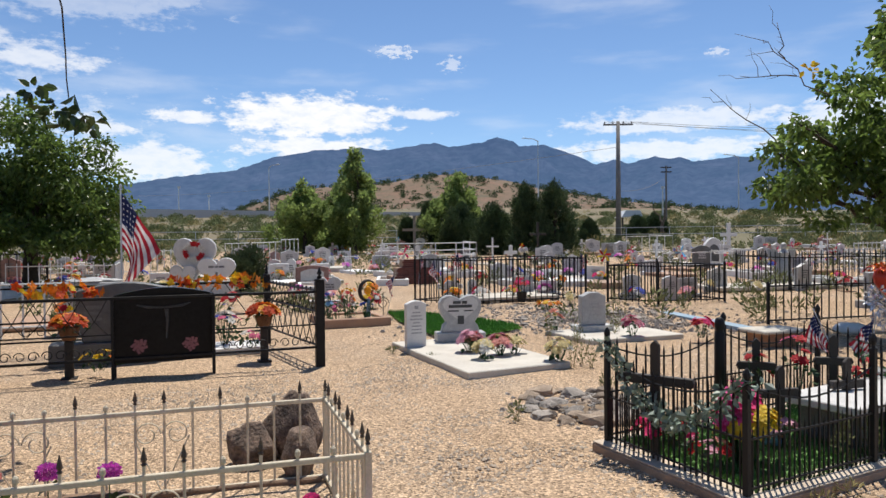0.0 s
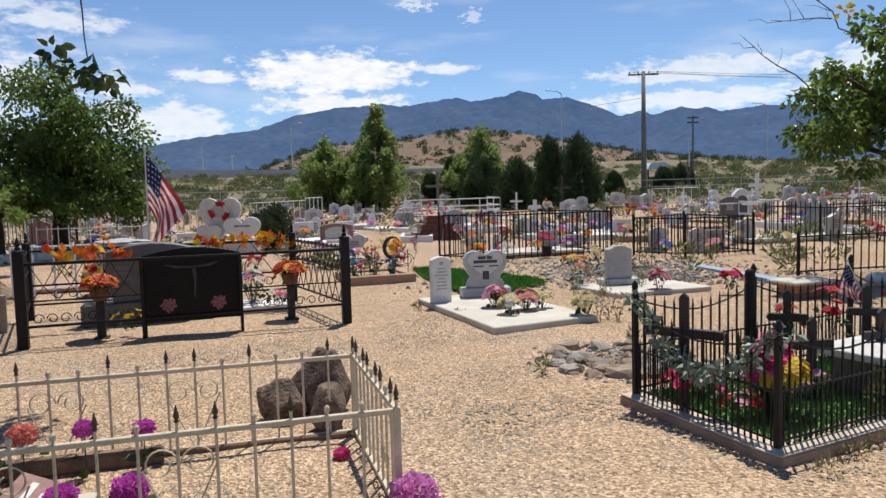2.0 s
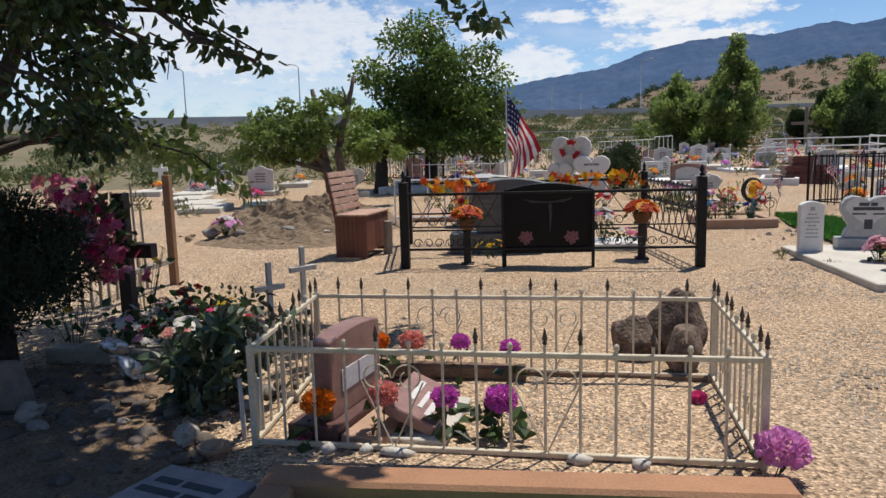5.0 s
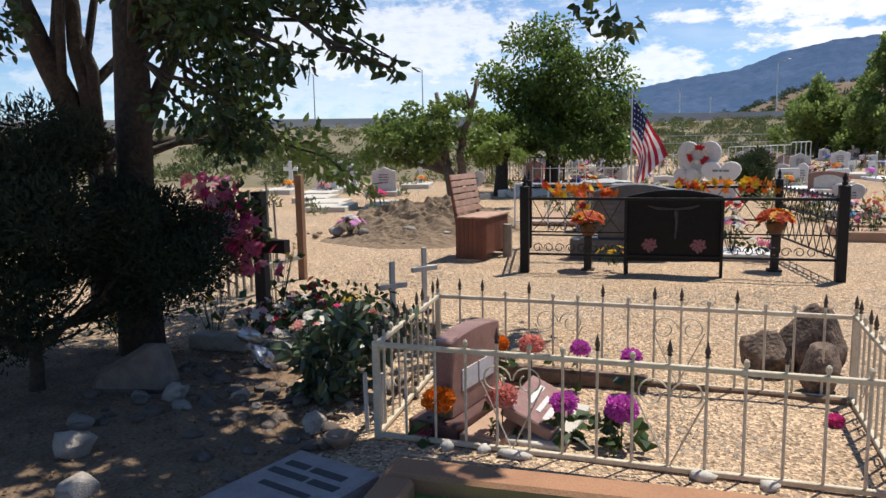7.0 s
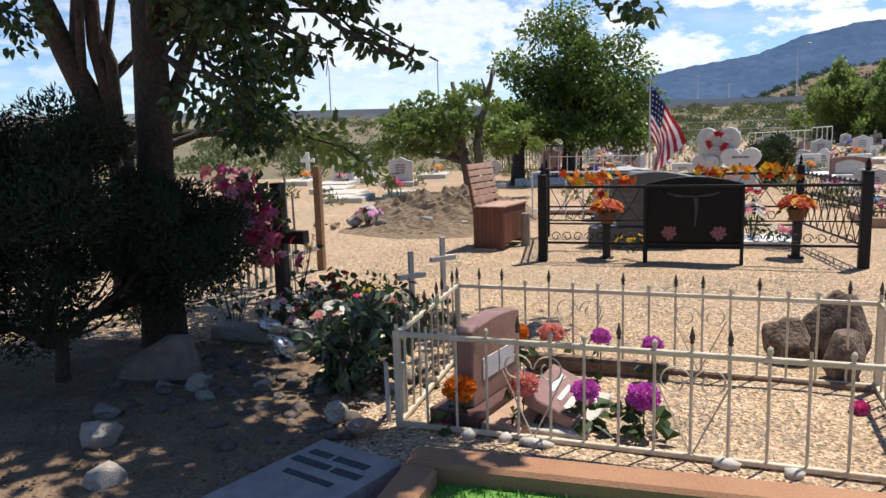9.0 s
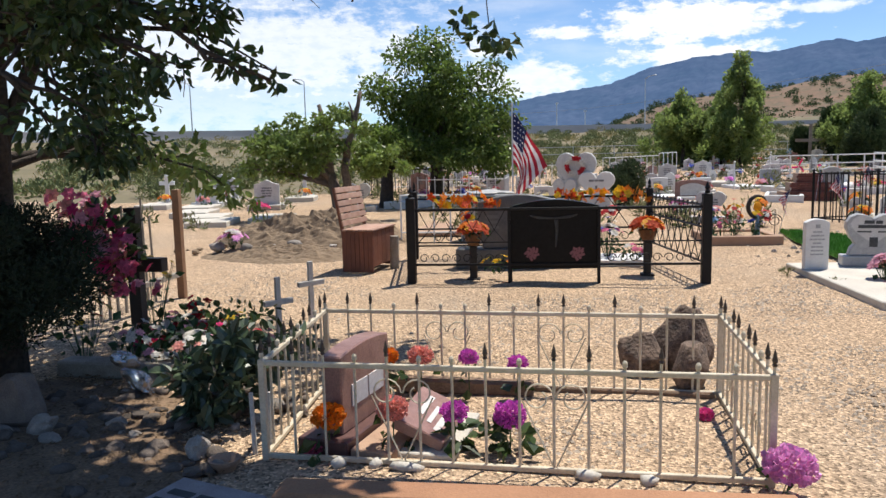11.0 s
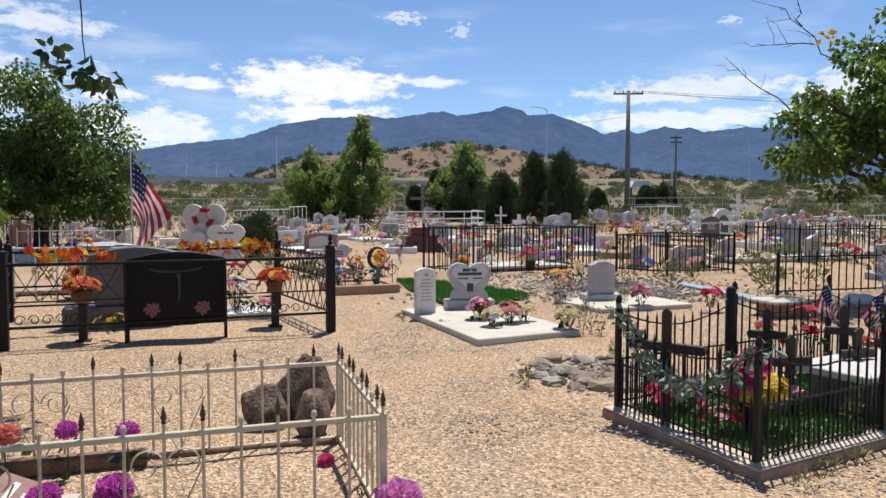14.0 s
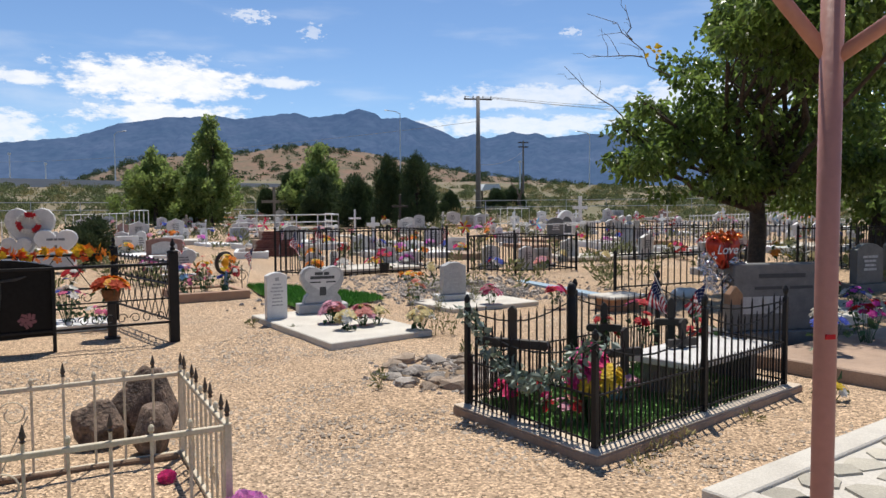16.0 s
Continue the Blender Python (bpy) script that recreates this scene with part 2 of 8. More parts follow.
# paler than the kerb sides: sunlight on the top is put into the colour
M["kerb_top"] = mat("sunlit_kerb_top", (0.6, 0.5, 0.39), (0.46, 0.37, 0.28), 3, 0.9, 0.3, fine=0.12, bscale=60)
M["terracotta"] = mat("brown_stucco", (0.4, 0.205, 0.11), (0.32, 0.16, 0.085), 2.5, 0.88, 0.25, fine=0.1, bscale=90)
M["sandstone"] = mat("sandstone", (0.42, 0.27, 0.18), (0.34, 0.21, 0.14), 4, 0.85, 0.25, fine=0.1)
M["turf"] = mat("artificial_turf", (0.14, 0.32, 0.045), (0.1, 0.25, 0.032), 3, 0.8, 0.3, fine=0.3, bscale=140, vary=0.25)
M["turf_dark"] = mat("dark_turf", (0.1, 0.22, 0.045), (0.07, 0.165, 0.033), 3, 0.8, 0.3, fine=0.3, bscale=140, vary=0.25)
M["lava"] = mat("lava_rock", (0.24, 0.165, 0.12), (0.045, 0.032, 0.026), 8, 0.95, 1.0, fine=0.4, bscale=40)
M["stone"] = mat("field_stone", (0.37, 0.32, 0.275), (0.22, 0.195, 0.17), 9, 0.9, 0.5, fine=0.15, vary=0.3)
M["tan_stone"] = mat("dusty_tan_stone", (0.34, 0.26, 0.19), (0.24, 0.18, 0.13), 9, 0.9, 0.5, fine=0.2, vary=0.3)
# darker stone with tree shade put into its colour; also mixed into the ring
M["dark_stone"] = mat("shade_toned_stone", (0.16, 0.125, 0.1), (0.09, 0.072, 0.06), 9, 0.95, 0.5, fine=0.2, vary=0.35)
M["bench_wood"] = mat("red_stained_wood", (0.18, 0.062, 0.034), (0.12, 0.04, 0.023), 5, 0.65, 0.2, fine=0.15, vary=0.15)
# paler than the bench ends: sunlight on the slats is put into the colour
M["slat_wood"] = mat("sunlit_faded_wood", (0.46, 0.3, 0.23), (0.33, 0.18, 0.12), 6, 0.7, 0.2, fine=0.15, vary=0.15)
M["post_wood"] = mat("brown_stained_post", (0.3, 0.165, 0.085), (0.2, 0.105, 0.06), 5, 0.75, 0.25, fine=0.15)
M["old_wood"] = mat("grey_weathered_wood", (0.36, 0.32, 0.27), (0.23, 0.2, 0.165), 7, 0.9, 0.4, fine=0.2, vary=0.15)
M["brown_timber"] = mat("brown_weathered_timber", (0.25, 0.16, 0.1), (0.14, 0.09, 0.06), 7, 0.9, 0.5, fine=0.25)
M["pale_wood"] = mat("whitewashed_wood", (0.6, 0.57, 0.52), (0.42, 0.39, 0.35), 7, 0.85, 0.3, fine=0.15)
M["pebble"] = mat("tan_pebble", (0.5, 0.4, 0.3), (0.4, 0.33, 0.26), 7, 0.9, 0.2, vary=0.35)
M["dark_wood"] = mat("dark_stained_wood", (0.02, 0.015, 0.012), (0.035, 0.025, 0.018), 7, 0.6, 0.3, fine=0.15)
M["bark"] = mat("furrowed_bark", (0.075, 0.055, 0.04), (0.035, 0.026, 0.02), 9, 0.95, 1.0, fine=0.3, bscale=30)
M["deadwood"] = mat("bare_grey_bark", (0.17, 0.13, 0.1), (0.1, 0.075, 0.058), 8, 0.95, 0.8, fine=0.25, bscale=30)
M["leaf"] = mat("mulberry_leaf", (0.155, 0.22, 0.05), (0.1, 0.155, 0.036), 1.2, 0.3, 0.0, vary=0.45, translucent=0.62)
# darker copy of the mulberry leaf, with backlit shade put into the colour
M["leaf_near"] = mat("shade_toned_near_leaf", (0.06, 0.095, 0.026), (0.038, 0.066, 0.018), 1.2, 0.4, 0.0, vary=0.45, translucent=0.3)
M["rose_leaf"] = mat("glossy_rose_leaf", (0.085, 0.11, 0.06), (0.05, 0.075, 0.04), 1.2, 0.28, 0.0, vary=0.4, translucent=0.15)
M["leaf_light"] = mat("light_green_leaf", (0.22, 0.29, 0.07), (0.15, 0.21, 0.05), 1.2, 0.5, 0.0, vary=0.35, translucent=0.4)
M["juniper"] = mat("juniper_green", (0.065, 0.1, 0.036), (0.038, 0.064, 0.024), 2, 0.8, 0.0, vary=0.4, translucent=0.25)
M["elm"] = mat("elm_green", (0.27, 0.34, 0.1), (0.19, 0.26, 0.08), 1, 0.6, 0.0, vary=0.35, translucent=0.6)
M["scrub"] = mat("sage_scrub", (0.2, 0.22, 0.095), (0.13, 0.155, 0.06), 0.3, 0.9, 0.0, vary=0.35, translucent=0.15)
M["drygrass"] = mat("dry_grass", (0.36, 0.3, 0.14), (0.26, 0.23, 0.09), 0.6, 0.9, 0.0, vary=0.3, translucent=0.2)
M["dead_leaf"] = mat("dead_brown_leaf", (0.2, 0.13, 0.07), (0.12, 0.075, 0.04), 3, 0.9, 0.0, vary=0.4, translucent=0.1)
M["weed"] = mat("green_weed", (0.16, 0.2, 0.07), (0.2, 0.18, 0.09), 3, 0.8, 0.0, vary=0.3, translucent=0.2)
M["steel_pole"] = mat("weathered_pole", (0.22, 0.2, 0.19), (0.15, 0.14, 0.13), 2, 0.8, 0.1)
M["galv"] = mat("galvanised_steel", (0.55, 0.56, 0.58), (0.45, 0.46, 0.48), 3, 0.4, 0.05, metal=0.6)
M["pink_paint"] = mat("salmon_pink_paint", (0.43, 0.2, 0.155), (0.36, 0.165, 0.13), 2, 0.5, 0.1, fine=0.05)
M["blue_paint"] = mat("faded_blue_board", (0.2, 0.31, 0.41), (0.27, 0.34, 0.4), 3, 0.75, 0.15)
M["plastic_black"] = mat("black_plastic", (0.012, 0.012, 0.012), (0.02, 0.02, 0.02), 9, 0.4, 0.0)
M["foil"] = mat("silver_foil", (0.8, 0.8, 0.82), (0.6, 0.6, 0.62), 9, 0.2, 0.4, metal=1.0)
M["foil_red"] = mat("red_foil", (0.5, 0.05, 0.02), (0.38, 0.03, 0.015), 9, 0.3, 0.15, metal=0.4)
M["foil_copper"] = mat("copper_tinsel", (0.75, 0.2, 0.04), (0.5, 0.1, 0.02), 9, 0.25, 0.3, metal=0.7, vary=0.4)
M["litter"] = mat("leaf_litter_soil", (0.25, 0.165, 0.1), (0.14, 0.09, 0.055), 3.5, 1.0, 0.7, fine=0.35, bscale=45)
M["soil"] = mat("dug_soil", (0.25, 0.18, 0.115), (0.18, 0.125, 0.08), 2.5, 1.0, 0.8, fine=0.2, bscale=14)
M["flag_red"] = mat("flag_red", (0.38, 0.018, 0.035), (0.32, 0.015, 0.03), 4, 0.8, 0.05, translucent=0.35)
M["flag_white"] = mat("flag_white", (0.72, 0.7, 0.7), (0.66, 0.64, 0.65), 4, 0.8, 0.05, translucent=0.35)
M["flag_blue"] = mat("flag_blue", (0.014, 0.022, 0.085), (0.012, 0.018, 0.07), 4, 0.8, 0.05, translucent=0.2)
for nm, c in (("pink", (0.75, 0.16, 0.3)), ("hotpink", (0.78, 0.03, 0.19)), ("pinkred", (0.85, 0.1, 0.36)), ("purple", (0.72, 0.13, 0.6)), ("orange", (0.85, 0.25, 0.014)), ("salmon", (0.85, 0.36, 0.3)),
              ("red", (0.55, 0.012, 0.02)), ("yellow", (0.8, 0.55, 0.03)), ("palewhite", (0.75, 0.72, 0.66)), ("blue", (0.06, 0.1, 0.5)), ("orchid", (0.85, 0.38, 0.7)),
              ("cream", (0.75, 0.62, 0.3)), ("rust", (0.6, 0.07, 0.008)), ("gold", (0.82, 0.4, 0.015)), ("magenta", (0.6, 0.03, 0.3)), ("lightpink", (0.8, 0.4, 0.5)), ("teal", (0.1, 0.4, 0.5)), ("sky", (0.25, 0.5, 0.7))):
    M["f_" + nm] = mat("petal_" + nm, c, tuple(v * 0.72 for v in c), 20, 0.7, 0.0, vary=0.22, translucent=0.3)
M["stem"] = mat("plastic_stem", (0.04, 0.1, 0.03), (0.03, 0.07, 0.02), 9, 0.5, 0.0, vary=0.25, translucent=0.1)
M["basket"] = mat("wicker_basket", (0.2, 0.09, 0.035), (0.12, 0.05, 0.02), 20, 0.8, 0.4)

# ---- mesh helpers ----
rnd = random.Random(7)


def finish(name, bm, m, smooth=False):
    me = bpy.data.meshes.new(name)
    bmesh.ops.recalc_face_normals(bm, faces=bm.faces)
    bm.to_mesh(me)
    bm.free()
    for one in (m if isinstance(m, (list, tuple)) else [m]):
        me.materials.append(one)
    if smooth:
        me.polygons.foreach_set("use_smooth", [True] * len(me.polygons))
    return me


def part(name, bm, m, parent, label="", smooth=False):
    ob = new(name, finish(name, bm, m, smooth) if isinstance(bm, bmesh.types.BMesh) else bm)
    ob.parent = parent
    return tagged(ob, label)


def thing(name, label, category, m=None, group="", kind=""):
    ob = new(name)
    ob.empty_display_size = 0.1
    ob.matrix_basis = m or Matrix()
    return tagged(ob, label, category, group, kind)


def solo(name, bm, mt, label, category, m=None, group="", kind="", smooth=False):
    ob = new(name, finish(name, bm, mt, smooth) if isinstance(bm, bmesh.types.BMesh) else bm)
    ob.matrix_basis = m or Matrix()
    return tagged(ob, label, category, group, kind)


def box(bm, x0, x1, y0, y1, z0, z1, m=None, bevel=0.0):
    r = bmesh.ops.create_cube(bm, size=1.0, matrix=Matrix.LocRotScale(((x0 + x1) / 2, (y0 + y1) / 2, (z0 + z1) / 2), None, (x1 - x0, y1 - y0, z1 - z0)))
    vs = r["verts"]
    if bevel:
        es = list({e for v in vs for e in v.link_edges})
        vs = [v for f in bmesh.ops.bevel(bm, geom=es, offset=bevel, segments=1, affect="EDGES")["faces"] for v in f.verts] + [v for v in vs if v.is_valid]
        vs = list(set(vs))
        vs = list({w for v in vs for e in v.link_edges for w in e.verts})
    if m is not None:
        bmesh.ops.transform(bm, matrix=m, verts=vs)
    return bm


def boxbm(*a, **k):
    return box(bmesh.new(), *a, **k)


def rod(bm, p, q, r0, r1=None, seg=6, cap=True):
    """A tapered round bar from p to q."""
    p, q = Vector(p), Vector(q)
    r1 = r0 if r1 is None else r1
    d = q - p
    rot = d.to_track_quat("Z", "Y").to_matrix()
    rings = []
    for c, r in ((p, r0), (q, r1)):
        rings.append([bm.verts.new(c + rot @ Vector((math.cos(a) * r, math.sin(a) * r, 0))) for a in [2 * math.pi * i / seg for i in range(seg)]])
    for i in range(seg):
        j = (i + 1) % seg
        bm.faces.new((rings[0][i], rings[0][j], rings[1][j], rings[1][i]))
    if cap:
        bm.faces.new(rings[1]), bm.faces.new(rings[0][::-1])
    return bm


def tube(bm, pts, radii, seg=6):
    """A round bar through points."""
    pts = [Vector(p) for p in pts]
    if isinstance(radii, (int, float)):
        radii = [radii] * len(pts)
    rings = []
    for i, p in enumerate(pts):
        d = (pts[min(i + 1, len(pts) - 1)] - pts[max(i - 1, 0)]).normalized()
        rot = d.to_track_quat("Z", "Y").to_matrix()
        rings.append((rot, p, radii[i]))
    made, prev = [], None
    for rot, p, r in rings:
        if prev is not None:
            x = prev - rot.col[2] * prev.dot(rot.col[2])
        else:
            x = rot.col[0]
        x = x.normalized()
        y = rot.col[2].cross(x)
        prev = x
        made.append([bm.verts.new(p + (x * math.cos(a) + y * math.sin(a)) * r) for a in [2 * math.pi * k / seg for k in range(seg)]])
    for a, b in zip(made, made[1:]):
        for k in range(seg):
            j = (k + 1) % seg
            bm.faces.new((a[k], a[j], b[j], b[k]))
    bm.faces.new(made[-1]), bm.faces.new(made[0][::-1])
    return bm


def lathe(bm, prof, seg=10, at=(0, 0, 0)):
    """A turned solid from (radius, height) pairs."""
    rings = [[bm.verts.new((at[0] + r * math.cos(2 * math.pi * k / seg), at[1] + r * math.sin(2 * math.pi * k / seg), at[2] + z)) for k in range(seg)] for r, z in prof]
    for a, b in zip(rings, rings[1:]):
        for k in range(seg):
            j = (k + 1) % seg
            bm.faces.new((a[k], a[j], b[j], b[k]))
    bm.faces.new(rings[-1]), bm.faces.new(rings[0][::-1])
    return bm


def slab(bm, outline, y0, y1, bevel=0.0):
    """An upright plate: outline of (x, z) from y0 to y1."""
    vs = [bm.verts.new((x, y0, z)) for x, z in outline]
    f = bm.faces.new(vs)
    r = bmesh.ops.extrude_face_region(bm, geom=[f])
    bmesh.ops.translate(bm, vec=(0, y1 - y0, 0), verts=[v for v in r["geom"] if isinstance(v, bmesh.types.BMVert)])
    if bevel:
        es = [e for e in bm.edges if e.calc_face_angle(0) > 0.7]
        bmesh.ops.bevel(bm, geom=es, offset=bevel, segments=1, affect="EDGES")
    return bm


def rock(bm, c, s, seed, rough=0.28, sub=2, facets=11):
    """A lumpy stone."""
    r = bmesh.ops.create_icosphere(bm, subdivisions=sub, radius=1.0)
    rg = random.Random(seed * 7.3 + 1)
    cuts = [(Vector((rg.gauss(0, 1), rg.gauss(0, 1), rg.gauss(0, 1))).normalized(), rg.uniform(0.62, 0.9)) for _ in range(facets)] if rough > 0.12 else []
    for v in r["verts"]:
        n = v.co.normalized()
        k = 1 + rough * (noise.noise(n * 1.4 + Vector((seed * 3.1, seed, 1.7))) * 1.3 + 0.5 * noise.noise(n * 3.7 + Vector((seed, 2.2, seed * 1.9))))
        for p, d in cuts:
            t = n.dot(p)
            if t * k > d:
                k = d / t
        v.co = Vector((c[0] + n.x * s[0] * k, c[1] + n.y * s[1] * k, c[2] + max(n.z * k, -0.75) * s[2]))
    return bm


def arch(w, h, rise, n=10):
    """Outline of a tablet with a curved top."""
    pts = [(-w / 2, 0), (w / 2, 0)]
    for i in range(n + 1):
        x = w / 2 - w * i / n
        pts.append((x, h - rise + rise * (1 - (2 * x / w) ** 2)))
    return pts


def heart_outline(w, z0, h, n=28):
    pts = []
    for i in range(n):
        a = 2 * math.pi * i / n
        x = 16 * math.sin(a) ** 3
        y = 13 * math.cos(a) - 5 * math.cos(2 * a) - 2 * math.cos(3 * a) - math.cos(4 * a)
        pts.append((x / 32 * w, z0 + (y + 17) / 29.0 * h))
    return pts[::-1]


def ground_z(x, y):
    r = math.hypot(x, y)
    z = 0.021 * max(0, min(r, 118) - 13) + 0.049 * max(0, min(r, 118) - 60)
    if r > 118:
        z += 0.01 * min(r - 118, 400)
        az = math.degrees(math.atan2(x, y))
        hill = 15.5 * math.exp(-((az - 0.0) / 9.0) ** 2) + 5.5 * math.exp(-((az - 13) / 9.0) ** 2) + 7.8 * math.exp(-((az + 11) / 5.0) ** 2)
        z += hill * math.exp(-((r - 255) / 70.0) ** 2)
    return z


def on_ground(x, y, deg=0.0, dz=0.0):
    return pose(x, y, ground_z(x, y) + dz, 0, 0, deg)


def mesh_from(name, verts, faces, m, smooth=False):
    me = bpy.data.meshes.new(name)
    me.from_pydata(verts, [], faces)
    for one in (m if isinstance(m, (list, tuple)) else [m]):
        me.materials.append(one)
    if smooth:
        me.polygons.foreach_set("use_smooth", [True] * len(me.polygons))
    return me


def leaf_cloud(name, clumps, n, size, m, seed, droop=0.3, shape="leaf"):
    """Many small bent leaves thrown round the given clumps (x, y, z, rx, ry, rz)."""
    rg = np.random.default_rng(seed)
    vol = np.array([max(c[3] * c[4] * c[5], 1e-4) ** 0.75 for c in clumps])
    pick = rg.choice(len(clumps), n, p=vol / vol.sum())
    c = np.array(clumps)[pick]
    d = rg.normal(size=(n, 3))
    d /= np.linalg.norm(d, axis=1)[:, None]
    rad = rg.random(n) ** 0.45
    pos = c[:, :3] + d * c[:, 3:6] * (rad * (0.82 + 0.36 * rg.random(n)))[:, None]
    out = d + rg.normal(size=(n, 3)) * 0.7
    out[:, 2] -= droop
    out /= np.linalg.norm(out, axis=1)[:, None]
    side = np.cross(out, rg.normal(size=(n, 3)))
    side /= np.linalg.norm(side, axis=1)[:, None]
    up = np.cross(side, out)
    s = size * (0.6 + 0.8 * rg.random(n))[:, None]
    w = 0.13 if shape == "blade" else 0.36
    if shape == "ovate":
        cup = up * s * 0.13
        v = np.stack([pos, pos + out * s * 0.22 + side * s * 0.27 + cup, pos + out * s * 0.6 + side * s * 0.25 + cup * 0.6, pos + out * s - up * s * 0.1, pos + out * s * 0.6 - side * s * 0.25 + cup * 0.6, pos + out * s * 0.22 - side * s * 0.27 + cup], 1).reshape(-1, 3)
        f = np.arange(6 * n).reshape(n, 6)
        tri = np.concatenate([f[:, [0, 1, 2]], f[:, [0, 2, 3]], f[:, [0, 3, 4]], f[:, [0, 4, 5]]])
        return mesh_from(name, v.tolist(), tri.tolist(), m)
    v = np.stack([pos, pos + out * s * 0.45 + side * s * w + up * s * 0.1, pos + out * s - up * s * 0.12, pos + out * s * 0.45 - side * s * w + up * s * 0.1], 1).reshape(-1, 3)
    f = np.arange(4 * n).reshape(n, 4)
    tri = np.concatenate([f[:, [0, 1, 2]], f[:, [0, 2, 3]]])
    return mesh_from(name, v.tolist(), tri.tolist(), m)


def limb(bm, p, q, r0, r1, seed, bend=0.12, n=5, seg=7):
    rg = random.Random(seed)
    p, q = Vector(p), Vector(q)
    L = (q - p).length
    pts = [p.lerp(q, i / n) + Vector((rg.uniform(-1, 1), rg.uniform(-1, 1), rg.uniform(-0.5, 0.5))) * (bend * L * 0.5 if 0 < i < n else 0) for i in range(n + 1)]
    tube(bm, pts, [r0 + (r1 - r0) * i / n for i in range(n + 1)], seg)
    return pts


def bars_text(bm, rows, y, depth=0.004):
    """Plain bars for lettering: rows of (x0, x1, z, height) on a face looking to -y."""
    for x0, x1, z, h in rows:
        box(bm, x0, x1, y - depth, y + 0.002, z - h / 2, z + h / 2)
    return bm


def text_rows(w, z0, z1, n, seed, hh=0.55):
    """Rows of short bars, as words too small to read."""
    rg = random.Random(seed)
    out = []
    for i in range(n):
        z = z1 - (z1 - z0) * (i + 0.5) / n
        h = (z1 - z0) / n * hh
        tot = w * rg.uniform(0.5, 1.0)
        x = -tot / 2
        while x < tot / 2 - 0.01:
            k = min(rg.uniform(0.12, 0.35) * w, tot / 2 - x)
            out.append((x, x + k * 0.86, z, h))
            x += k
    return out


# ---- flowers ----
def blossom_mesh(nm, r, layers=3, petals=7, cup=0.5, seed=1):
    rg = random.Random(seed)
    vs, fs = [], []
    for L in range(layers):
        k = 1 - 0.26 * L
        for i in range(petals):
            a = 2 * math.pi * (i + 0.5 * L) / petals + rg.uniform(-0.15, 0.15)
            lift = cup * (0.25 + 0.55 * L) + rg.uniform(-0.1, 0.15)
            d = Vector((math.cos(a), math.sin(a), lift)).normalized()
            s = Vector((-math.sin(a), math.cos(a), 0))
            b = len(vs)
            vs += [tuple(Vector((0, 0, 0.12 * r * L))), tuple(d * r * k * 0.6 + s * r * 0.3 * k), tuple(d * r * k * 1.0 + Vector((0, 0, -0.06 * r))), tuple(d * r * k * 0.6 - s * r * 0.3 * k)]
            fs.append((b, b + 1, b + 2, b + 3))
    return mesh_from("blossom", vs, fs, M["f_" + nm])


BLOOMS = {}


def bloom(nm, r, layers=3, petals=7):
    key = (nm, round(r, 3), layers, petals)
    if key not in BLOOMS:
        BLOOMS[key] = blossom_mesh(nm, r, layers, petals, seed=len(BLOOMS) + 1)
    return BLOOMS[key]


def ball_mesh(nm, r, n=210, seed=1):
    """A round head of many small petals, like a hydrangea or pompon."""
    rg = random.Random(seed)
    vs, fs = [], []
    for i in range(n):
        z = 1 - 1.75 * (i + 0.5) / n
        a = i * 2.39996
        q = math.sqrt(max(0, 1 - z * z))
        d = Vector((q * math.cos(a), q * math.sin(a), z))
        t = d.orthogonal().normalized()
        u = d.cross(t)
        c = Vector((d.x, d.y, d.z * 0.78)) * r * rg.uniform(0.72, 1.08)
        ang = rg.uniform(0, 3.14)
        e1 = (t * math.cos(ang) + u * math.sin(ang)) * r * 0.17
        e2 = (u * math.cos(ang) - t * math.sin(ang)) * r * 0.17
        lift = d * r * 0.17
        b = len(vs)
        vs += [tuple(c - lift), tuple(c + e1 + lift * rg.uniform(0.2, 1.4)), tuple(c + e2 + lift), tuple(c - e1 + lift * rg.uniform(0.2, 1.4)), tuple(c - e2 + lift)]
        fs += [(b, b + 1, b + 2), (b, b + 2, b + 3), (b, b + 3, b + 4), (b, b + 4, b + 1)]
    return mesh_from("flower_head", vs, fs, M["f_" + nm])


